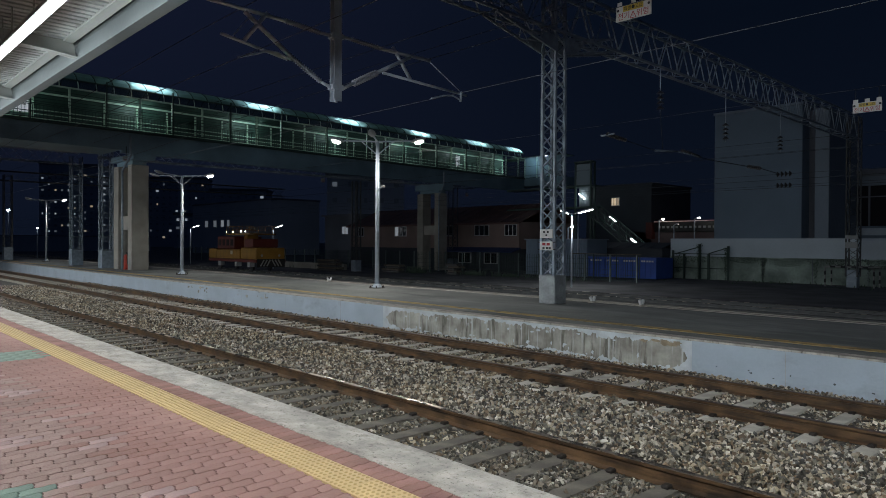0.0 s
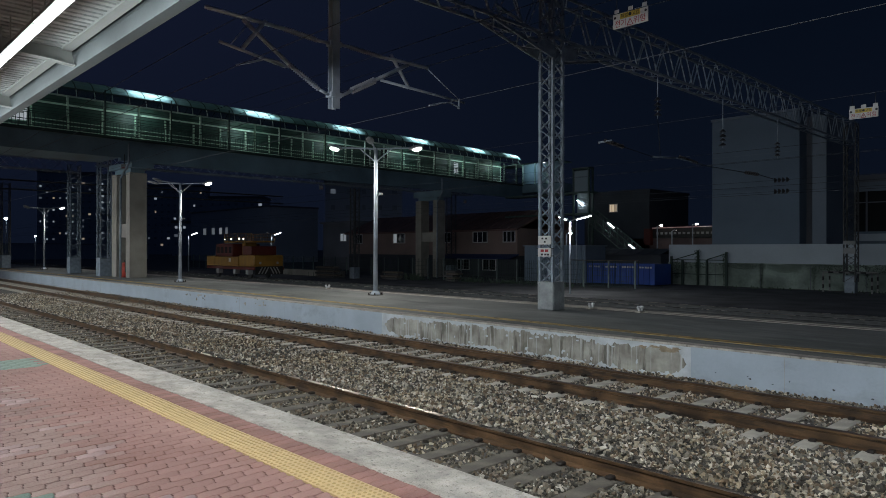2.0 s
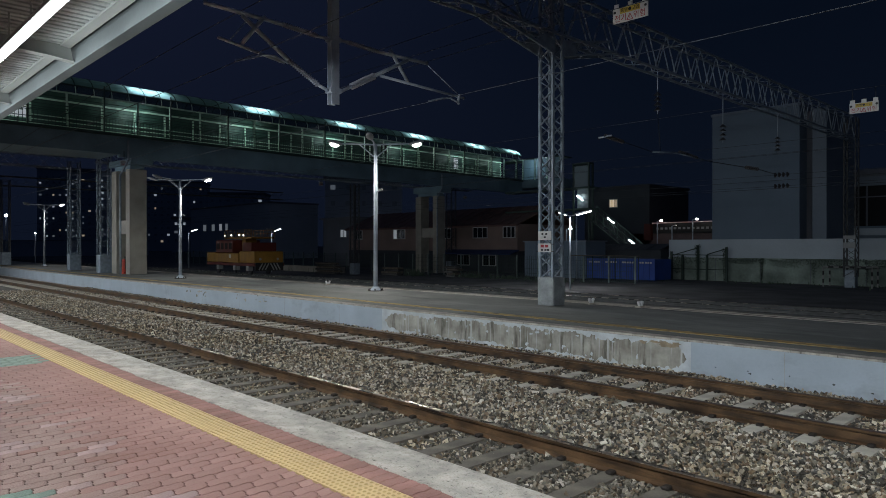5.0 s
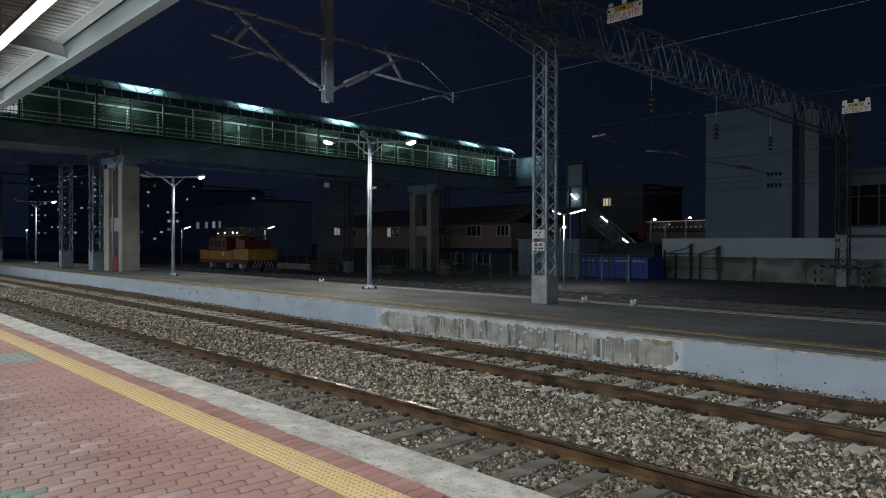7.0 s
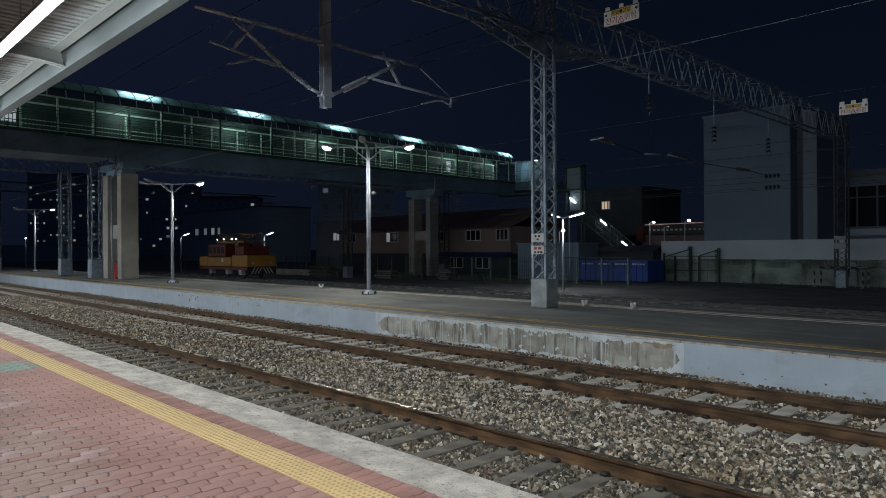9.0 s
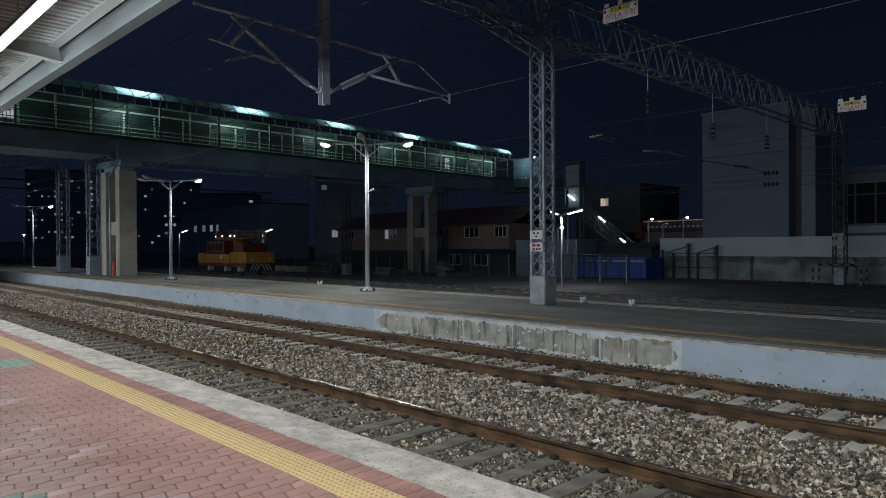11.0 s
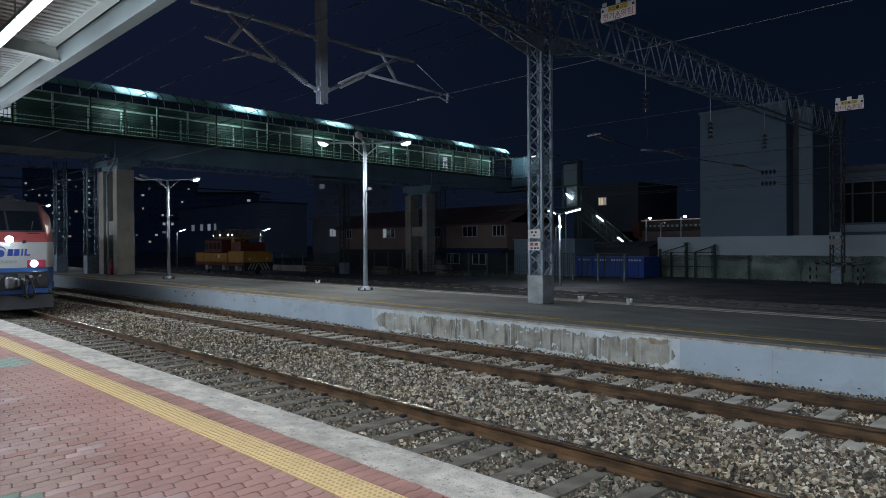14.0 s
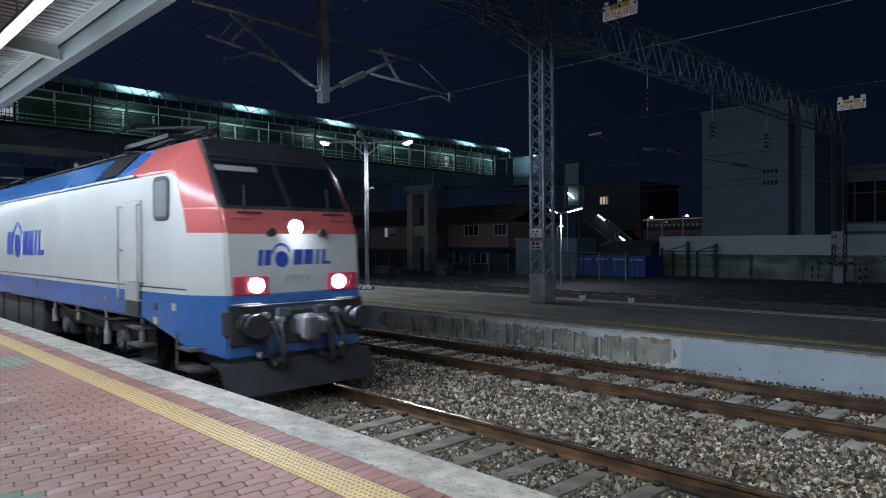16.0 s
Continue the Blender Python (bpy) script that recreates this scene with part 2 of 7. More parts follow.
def box(bm, x0, x1, y0, y1, z0, z1, bevel=0.0):
    vs = [bm.verts.new((x, y, z)) for x in (x0, x1) for y in (y0, y1) for z in (z0, z1)]
    fs = [bm.faces.new([vs[i] for i in q]) for q in ((0, 1, 3, 2), (4, 6, 7, 5), (0, 4, 5, 1), (2, 3, 7, 6), (0, 2, 6, 4), (1, 5, 7, 3))]
    if bevel:
        edges = list({e for f in fs for e in f.edges})
        bmesh.ops.bevel(bm, geom=edges, offset=bevel, segments=1, affect="EDGES", clamp_overlap=True)


def rod(bm, a, b, r, seg=8, r2=None):
    """A round bar from a to b."""
    a, b = Vector(a), Vector(b)
    d = b - a
    m = Matrix.Translation((a + b) / 2) @ d.to_track_quat("Z", "Y").to_matrix().to_4x4()
    bmesh.ops.create_cone(bm, cap_ends=True, segments=seg, radius1=r, radius2=r if r2 is None else r2, depth=d.length, matrix=m)


def bar(bm, a, b, w, h):
    """A rectangular bar from a to b, w wide and h deep."""
    a, b = Vector(a), Vector(b)
    d = b - a
    m = Matrix.Translation((a + b) / 2) @ d.to_track_quat("Z", "Y").to_matrix().to_4x4() @ Matrix.Diagonal((w, h, d.length, 1))
    bmesh.ops.create_cube(bm, size=1, matrix=m)


def tube(bm, pts, r, seg=8):
    """A smooth bent tube through the points."""
    pts = [Vector(p) for p in pts]
    rings = []
    for i, p in enumerate(pts):
        d = pts[min(i + 1, len(pts) - 1)] - pts[max(i - 1, 0)]
        q = d.to_track_quat("Z", "Y")
        rings.append([bm.verts.new(p + q @ Vector((r * math.cos(a), r * math.sin(a), 0))) for a in np.arange(seg) * 2 * math.pi / seg])
    for u, v in zip(rings[:-1], rings[1:]):
        for i in range(seg):
            bm.faces.new((u[i], u[(i + 1) % seg], v[(i + 1) % seg], v[i]))
    bm.faces.new(rings[0][::-1])
    bm.faces.new(rings[-1])


def extrude_profile(bm, pts, axis, a, b):
    """A prism: the closed outline pts (two coordinates) swept along an axis from a to b."""
    def at(q, s):
        return {"x": (s, q[0], q[1]), "y": (q[0], s, q[1]), "z": (q[0], q[1], s)}[axis]
    v0 = [bm.verts.new(at(q, a)) for q in pts]
    v1 = [bm.verts.new(at(q, b)) for q in pts]
    n = len(pts)
    for i in range(n):
        bm.faces.new((v0[i], v0[(i + 1) % n], v1[(i + 1) % n], v1[i]))
    bm.faces.new(v0[::-1])
    bm.faces.new(v1)


def mesh_of(name, bm, material, smooth=False):
    bmesh.ops.recalc_face_normals(bm, faces=bm.faces)
    me = bpy.data.meshes.new(name)
    bm.to_mesh(me)
    bm.free()
    for m in material if isinstance(material, (list, tuple)) else [material]:
        me.materials.append(m)
    if smooth:
        me.polygons.foreach_set("use_smooth", [True] * len(me.polygons))
    return me


def part(name, bm, material, parent=None, label="", smooth=False):
    """Links a bmesh as one mesh object, under a thing or a part if parent is given."""
    ob = new(name, mesh_of(name, bm, material, smooth))
    if parent is not None:
        ob.parent = parent
    if label:
        ob["label"] = label
    return ob


def thing(name, m, label, category, group="", kind=""):
    ob = new(name)
    ob.matrix_world = m
    return tagged(ob, label, category, group, kind)


def B():
    return bmesh.new()


def boxpart(name, dims, material, parent=None, label="", bevel=0.0):
    bm = B()
    box(bm, *dims, bevel=bevel)
    return part(name, bm, material, parent, label)


def raw(name, verts, faces, material, smooth=False):
    me = bpy.data.meshes.new(name)
    me.from_pydata(verts, [], faces)
    me.materials.append(material)
    me.update()
    ob = new(name, me)
    return ob


# ---------------------------------------------------------------- ground, ballast and tracks
X0, X1 = -420.0, 120.0
TRACKS = (5.23, 9.65)
GROUND = -0.22
tagged(boxpart("ground", (-1500, 1500, -900, 1500, GROUND - 0.5, GROUND), M_EARTH), "dark bare railway yard earth", "ground", kind="structure")
bed = B()
extrude_profile(bed, [(3.3, GROUND - 0.1), (3.3, -0.19), (11.6, -0.19), (11.6, GROUND - 0.1)], "x", X0, X1)
tagged(part("ballast_bed", bed, M_BALLAST), "grey brown crushed stone track bed", "ballast", kind="structure")
RAIL = [(-0.075, -0.172), (0.075, -0.172), (0.075, -0.158), (0.012, -0.142), (0.010, -0.052), (0.034, -0.040), (0.036, -0.008),
        (0.026, 0.0), (-0.026, 0.0), (-0.036, -0.008), (-0.034, -0.040), (-0.010, -0.052), (-0.012, -0.142), (-0.075, -0.158)]


def rail(y, name, head, parent, side=None):
    bm = B()
    extrude_profile(bm, [(y + q[0], q[1]) for q in RAIL], "x", X0, X1)
    for f in bm.faces:
        if f.calc_center_median().z > -0.009:
            f.material_index = 1
    return part(name, bm, [side or M_RAIL, head], parent)


def sleeper_mesh(name, material):
    bm = B()
    extrude_profile(bm, [(-0.13, -0.30), (0.13, -0.30), (0.10, -0.165), (-0.10, -0.165)], "y", -1.25, 1.25)
    return mesh_of(name, bm, material)


def clip_mesh():
    bm = B()
    for s in (-0.11, 0.11):
        box(bm, -0.04, 0.04, min(s * 0.5, s * 1.35), max(s * 0.5, s * 1.35), -0.168, -0.128, bevel=0.012)
    box(bm, -0.07, 0.07, -0.10, 0.10, -0.178, -0.165)
    bmesh.ops.bisect_plane(bm, geom=bm.verts[:] + bm.edges[:] + bm.faces[:], plane_co=(0, 0, -0.2), plane_no=(0, 0, 1))
    return mesh_of("clip", bm, M_CLIP)


CLIP = clip_mesh()


def track(y, head, sleeper_mat, spacing, first, x_from, x_to, label, clips_from, side=None):
    t = thing("railway_track", pose(0, 0, 0), label, "railway track", "tracks")
    for s in (-0.7535, 0.7535):
        rail(y + s, "rail", head, t, side)
    me = sleeper_mesh("sleeper", sleeper_mat)
    n0, n1 = math.ceil((x_from - first) / spacing), math.floor((x_to - first) / spacing)
    for i in range(n0, n1 + 1):
        x = first + i * spacing
        ob = new("sleeper", me)
        ob.parent = t
        ob.location = (x, y, random.uniform(-0.006, 0.006))
        ob.rotation_euler = (0, 0, random.uniform(-0.006, 0.006))
        if x > clips_from:
            for s in (-0.7535, 0.7535):
                c = new("rail_clip", CLIP)
                c.parent = t
                c.location = (x, y + s, 0)
    return t


track(TRACKS[0], M_RAILTOP, M_SLEEPER, 0.6046, -5.571, -75, 12, "rusty rails on grey concrete sleepers beside the paved platform", -26)
track(TRACKS[1], M_RAILTOP_B, M_SLEEPER_B, 0.6151, -5.906, -75, 12, "rusty rails on pale concrete sleepers beside the island platform", -26)
track(24.4, M_RAILTOP, M_EARTH, 0.62, 0.0, -90, 12, "dark rusty yard track behind the island platform", 999, M_LATTICE_D)


def stones(name, label, count, x_from, x_to, lo, hi, y0, y1, material, seed, skip):
    """Crushed stones strewn over a strip: one mesh of many small irregular rocks."""
    rng = np.random.default_rng(seed)
    bm = B()
    bmesh.ops.create_cube(bm, size=1.35)
    bmesh.ops.triangulate(bm, faces=bm.faces)
    base = np.array([v.co[:] for v in bm.verts])
    tri = np.array([[v.index for v in f.verts] for f in bm.faces])
    bm.free()
    x = rng.uniform(x_from, x_to, count)
    y = rng.uniform(y0, y1, count)
    keep = skip(x, y)
    x, y = x[keep], y[keep]
    n = len(x)
    size = rng.uniform(lo, hi, n) * rng.choice([0.7, 1.0, 1.25], n, p=[0.35, 0.45, 0.2])
    shape = base[None] * rng.uniform(0.5, 1.2, (n, len(base), 1)) + rng.uniform(-0.2, 0.2, (n, len(base), 3))
    shape *= rng.uniform((0.8, 0.55, 0.42), (1.45, 1.0, 0.8), (n, 3))[:, None]
    q = rng.normal(size=(n, 4))
    q /= np.linalg.norm(q, axis=1)[:, None]
    w, a, b, c = q.T
    rot = np.stack([1 - 2 * (b * b + c * c), 2 * (a * b - c * w), 2 * (a * c + b * w), 2 * (a * b + c * w), 1 - 2 * (a * a + c * c),
                    2 * (b * c - a * w), 2 * (a * c - b * w), 2 * (b * c + a * w), 1 - 2 * (a * a + b * b)], 1).reshape(n, 3, 3)
    v = np.einsum("nij,nkj->nki", rot, shape) * size[:, None, None]
    heap = np.where((y > 6.55) & (y < 8.35), 0.034, 0.0) + np.clip(y - 10.85, 0, 1) * 0.13 + 0.012 * np.sin(x * 1.7 + 0.4 * y) + rng.uniform(-0.042, 0.026, n)
    v += np.stack([x, y, -0.190 + heap], 1)[:, None]
    f = tri[None] + (np.arange(n) * len(base))[:, None, None]
    me = bpy.data.meshes.new(name)
    me.vertices.add(n * len(base))
    me.vertices.foreach_set("co", v.reshape(-1))
    me.loops.add(n * len(tri) * 3)
    me.loops.foreach_set("vertex_index", f.reshape(-1).astype(np.int32))
    me.polygons.add(n * len(tri))
    me.polygons.foreach_set("loop_start", np.arange(0, n * len(tri) * 3, 3, dtype=np.int32))
    me.materials.append(material)
    me.polygons.foreach_set("use_smooth", np.zeros(n * len(tri), bool))
    me.update(calc_edges=True)
    return tagged(new(name, me), label, "ballast", kind="stuff")


def free_of_rails(x, y):
    ok = np.ones(len(x), bool)
    for c in TRACKS:
        for s in (-0.7535, 0.7535):
            ok &= abs(y - c - s) > 0.085
    for c, step, first in ((TRACKS[0], 0.6046, -5.571), (TRACKS[1], 0.6151, -5.906)):
        off = abs((x - first + step / 2) % step - step / 2)
        ok &= ~((off < 0.125) & (abs(y - c) < 1.25) & (np.random.default_rng(5).random(len(x)) < 0.975))
    return ok


stones("ballast_stones", "loose grey and brown crushed stones", 84000, -12.5, 1.2, 0.022, 0.038, 6.05, 11.28, M_STONE, 1, free_of_rails)
stones("ballast_stones", "grimy crushed stones between the rails and the paved platform", 52000, -12.5, 1.2, 0.019, 0.035, 3.6, 6.05, M_STONE_D, 3, free_of_rails)
stones("ballast_stones", "loose grey and brown crushed stones further along", 62000, -40, -12.5, 0.022, 0.037, 6.05, 11.28, M_STONE, 2, free_of_rails)
stones("ballast_stones", "grimy crushed stones along the paved platform further along", 28000, -40, -12.5, 0.022, 0.037, 3.6, 6.05, M_STONE_D, 4, free_of_rails)

# ---------------------------------------------------------------- platforms
P1 = 0.486          # top of the near platform
EDGE = 3.585
plat = thing("platform_near", pose(0, 0, 0), "red paved railway platform with a yellow tactile strip and concrete edge", "platform", kind="structure")
bm = B()
extrude_profile(bm, [(-9, GROUND), (-9, P1 - 0.02), (3.10, P1 - 0.02), (3.10, GROUND)], "x", X0, X1)
part("platform_base", bm, M_JOINT, plat)
bm = B()
extrude_profile(bm, [(3.10, GROUND), (3.10, P1), (3.55, P1), (EDGE, P1 - 0.03), (EDGE, P1 - 0.22), (EDGE - 0.10, P1 - 0.24), (EDGE - 0.10, GROUND)], "x", X0, X1)
part("platform_edge", bm, M_KERB, plat, "weathered pale concrete edge")

P2A, P2B = 11.30, 16.55
SIDE_A, SIDE_B = -14.25, -5.62     # the bare stretch of its side
isl = thing("platform_island", pose(0, 0, 0), "dark asphalt island platform with a pale blue painted side", "platform", kind="structure")
bm = B()
extrude_profile(bm, [(P2A + 0.02, GROUND), (P2A + 0.02, PLAT - 0.02), (P2A + 0.35, PLAT), (P2B - 0.35, PLAT), (P2B, PLAT - 0.02), (P2B, GROUND)], "x", X0, X1)
part("platform_slab", bm, M_ASPHALT, isl)
for xa, xb, m, lab in ((X0, SIDE_A, M_FACE_BLUE, "pale blue painted concrete side"), (SIDE_A, SIDE_B, M_FACE_BARE, "bare concrete side with peeling paint"),
                       (SIDE_B, X1, M_FACE_BLUE, "pale blue painted concrete side")):
    boxpart("platform_side", (xa, xb, P2A, P2A + 0.05, GROUND, PLAT - 0.03), m, isl, lab)
# what is left of the paint on the bare stretch: ragged bands along its top, foot and ends
flake_rng = random.Random(4)


def ragged_band(name, xs, low, high, depth, material, label):
    """An upright sheet on the platform's side between two uneven lines."""
    bm = B()
    cols = [[bm.verts.new((x, y, z)) for y in (P2A - depth, P2A + 0.01) for z in (a, b)] for x, a, b in zip(xs, low, high)]
    for c, d in zip(cols[:-1], cols[1:]):
        for i_, j_ in ((0, 1), (1, 3), (3, 2), (2, 0)):
            bm.faces.new((c[i_], c[j_], d[j_], d[i_]))
    bm.faces.new((cols[0][0], cols[0][1], cols[0][3], cols[0][2]))
    bm.faces.new((cols[-1][0], cols[-1][1], cols[-1][3], cols[-1][2]))
    return part(name, bm, material, isl, label)


def rough_line(count, mean, swing, jitter):
    """A wandering line with small steps, as torn paint has."""
    out, v = [], 0.0
    for _ in range(count):
        v = 0.82 * v + flake_rng.gauss(0, 0.5)
        out.append(mean + swing * v + flake_rng.uniform(-jitter, jitter))
    return out


torn_x = list(np.linspace(SIDE_A - 0.01, SIDE_B + 0.02, 330))
top_z = PLAT - 0.034
ends = [min(1.0, (x - SIDE_A) / 0.5, (SIDE_B - x) / 0.35) for x in torn_x]
hang = [max(0.012, q) for q in rough_line(330, 0.075, 0.032, 0.012)]
ragged_band("paint_remnant", torn_x, [top_z - h - max(0.0, 1 - e) ** 1.6 * 0.30 for h, e in zip(hang, ends)], [top_z] * 330, 0.004, M_FACE_PALE, "torn edge of pale blue paint")
foot_h = [max(0.01, q) for q in rough_line(330, 0.085, 0.030, 0.014)]
ragged_band("paint_remnant", torn_x, [GROUND] * 330, [GROUND + 0.05 + h + max(0.0, 1 - e) ** 2.2 * 0.34 for h, e in zip(foot_h, ends)], 0.0035, M_FACE_PALE, "torn edge of pale blue paint")


def flake(x, z, w, h, material, depth):
    bm = B()
    pts = [(x + w * math.cos(a) * flake_rng.uniform(0.45, 1.2), z + h * math.sin(a) * flake_rng.uniform(0.45, 1.2)) for a in np.arange(11) * math.pi * 2 / 11]
    extrude_profile(bm, pts, "y", P2A - depth, P2A + 0.01)
    part("paint_flake", bm, material, isl)


for k in range(34):
    flake(flake_rng.uniform(SIDE_A + 0.3, SIDE_B - 0.3), flake_rng.choice((0.24, 0.30, -0.02, 0.03)) + flake_rng.gauss(0, 0.03), flake_rng.uniform(0.015, 0.06), flake_rng.uniform(0.015, 0.05), M_FACE_PALE, 0.003)
for k in range(9):
    flake(SIDE_B - 0.25 - 0.09 * k * flake_rng.random(), PLAT - 0.14 + flake_rng.gauss(0, 0.025), 0.10, 0.035, M_FACE_BROWN, 0.0045 + 0.0003 * k)
for k in range(26):
    flake(flake_rng.choice((-26.6, -25.9, -25.2, -22.5, -20.9)) + flake_rng.gauss(0, 0.22), 0.28 + flake_rng.gauss(0, 0.07), flake_rng.uniform(0.03, 0.12), flake_rng.uniform(0.02, 0.06), M_FACE_BARE, 0.003 + 0.0002 * k)
for k in range(7):
    flake(flake_rng.uniform(SIDE_B + 0.2, -1.5), flake_rng.uniform(-0.1, 0.12), flake_rng.uniform(0.010, 0.028), flake_rng.uniform(0.008, 0.018), M_LATTICE_D, 0.003)
for x in np.arange(-62, 0, 3.05):
    boxpart("joint", (x, x + 0.005, P2A - 0.002, P2A + 0.01, GROUND, PLAT - 0.04), M_FACE_BARE, isl)
bm = B()
extrude_profile(bm, [(P2A - 0.10, GROUND), (P2A - 0.10, -0.17), (P2A - 0.02, -0.15), (P2A + 0.02, -0.15), (P2A + 0.02, GROUND)], "x", X0, X1)
part("footing", bm, M_KERB, isl, "pale concrete footing")
boxpart("platform_coping", (X0, X1, P2A + 0.005, P2A + 0.30, PLAT - 0.03, PLAT + 0.004), M_KERB, isl)
boxpart("yellow_line", (X0, X1, P2A + 0.80, P2A + 1.10, PLAT - 0.01, PLAT + 0.006), M_YELLOW_LINE, isl, "worn yellow edge line")
boxpart("white_line", (X0, X1, P2B - 0.25, P2B - 0.02, PLAT - 0.03, PLAT + 0.004), M_KERB, isl, "pale far edge")

# ---------------------------------------------------------------- canopy over the near platform
CAN_Y, CAN_Z = 2.78, 4.53


def canopy():
    c = thing("platform_canopy", pose(0, 0, 0), "white steel platform canopy with ribbed underside and long tube lights", "canopy", kind="structure")
    x0, x1 = -90, 40
    bm = B()
    extrude_profile(bm, [(2.665, CAN_Z), (2.665, CAN_Z + 0.20), (2.70, CAN_Z + 0.34), (CAN_Y + 0.04, CAN_Z + 0.34), (CAN_Y + 0.04, CAN_Z + 0.012), (CAN_Y + 0.025, CAN_Z)], "x", x0, x1)
    part("edge_beam", bm, M_EDGEBEAM, c)
    bm = B()
    extrude_profile(bm, [(2.50, CAN_Z + 0.225), (2.62, CAN_Z + 0.215), (2.62, CAN_Z + 0.33), (2.50, CAN_Z + 0.33)], "x", x0, x1)
    part("closing_strip", bm, M_CANOPY, c)
    # ribbed sheet: its ribs run across the platform
    bm = B()
    x, pts = -34.0, []
    while x < 8:
        pts += [(x, CAN_Z + 0.25), (x + 0.085, CAN_Z + 0.25), (x + 0.10, CAN_Z + 0.285), (x + 0.135, CAN_Z + 0.285)]
        x += 0.15
    extrude_profile(bm, pts + [(pts[-1][0], CAN_Z + 0.42), (pts[0][0], CAN_Z + 0.42)], "y", -7, 2.62)
    part("roof_sheet", bm, M_DECK, c)
    boxpart("roof_sheet", (x0, -34, -7, 2.62, CAN_Z + 0.26, CAN_Z + 0.42), M_DECK, c)
    boxpart("roof_sheet", (8, x1, -7, 2.62, CAN_Z + 0.26, CAN_Z + 0.42), M_DECK, c)
    for x in np.arange(-9.96 - 3.7 * 13, 20, 3.7):
        bm = B()
        arc = [(y, CAN_Z + 0.03 + 0.12 * ((2.66 - y) / 2.4) ** 0.6) for y in np.linspace(2.66, 0.3, 9)]
        extrude_profile(bm, arc + [(-6.8, CAN_Z + 0.15), (-6.8, CAN_Z + 0.245), (2.62, CAN_Z + 0.245)], "x", x - 0.012, x + 0.012)
        extrude_profile(bm, arc + [(q[0], q[1] + 0.014) for q in arc[::-1]], "x", x - 0.07, x + 0.07)
        part("rafter", bm, M_CANOPY, c)
    return c


canopy()


def tube_light(x, y):
    t = thing("tube_light", pose(x, y, TUBE_Z), "lit white fluorescent tube under the canopy", "tube light", "canopy tube lights")
    bm = B()
    rod(bm, (-0.735, 0, 0), (0.735, 0, 0), 0.034, 12)
    part("tube", bm, M_TUBE, t)
    bm = B()
    extrude_profile(bm, [(-0.06, 0.03), (0.06, 0.03), (0.04, 0.10), (-0.04, 0.10)], "x", -0.74, 0.74)
    part("housing", bm, M_CANOPY, t)
    for x in (-0.5, 0.5):
        bm = B()
        rod(bm, (x, 0, 0.10), (x, 0, CAN_Z + 0.25 - TUBE_Z), 0.008, 6)
        part("hanger_rod", bm, M_CANOPY, t)
    return t


first = tube_light(-18, TUBE_Y)
for x in np.arange(-55, 14, 1.5):
    if abs(x + 18) > 0.8:
        copy_thing(first, pose(x, TUBE_Y, TUBE_Z))

# ---------------------------------------------------------------- footbridge
BR = pose(-40.2, 14.1, 0, 0, 0, 3.0)     # local +y runs along the bridge, local x = 0 is its near face
BW = 3.2                                  # width, towards local -x
D0, D1 = -22.0, 36.5                      # ends along the bridge


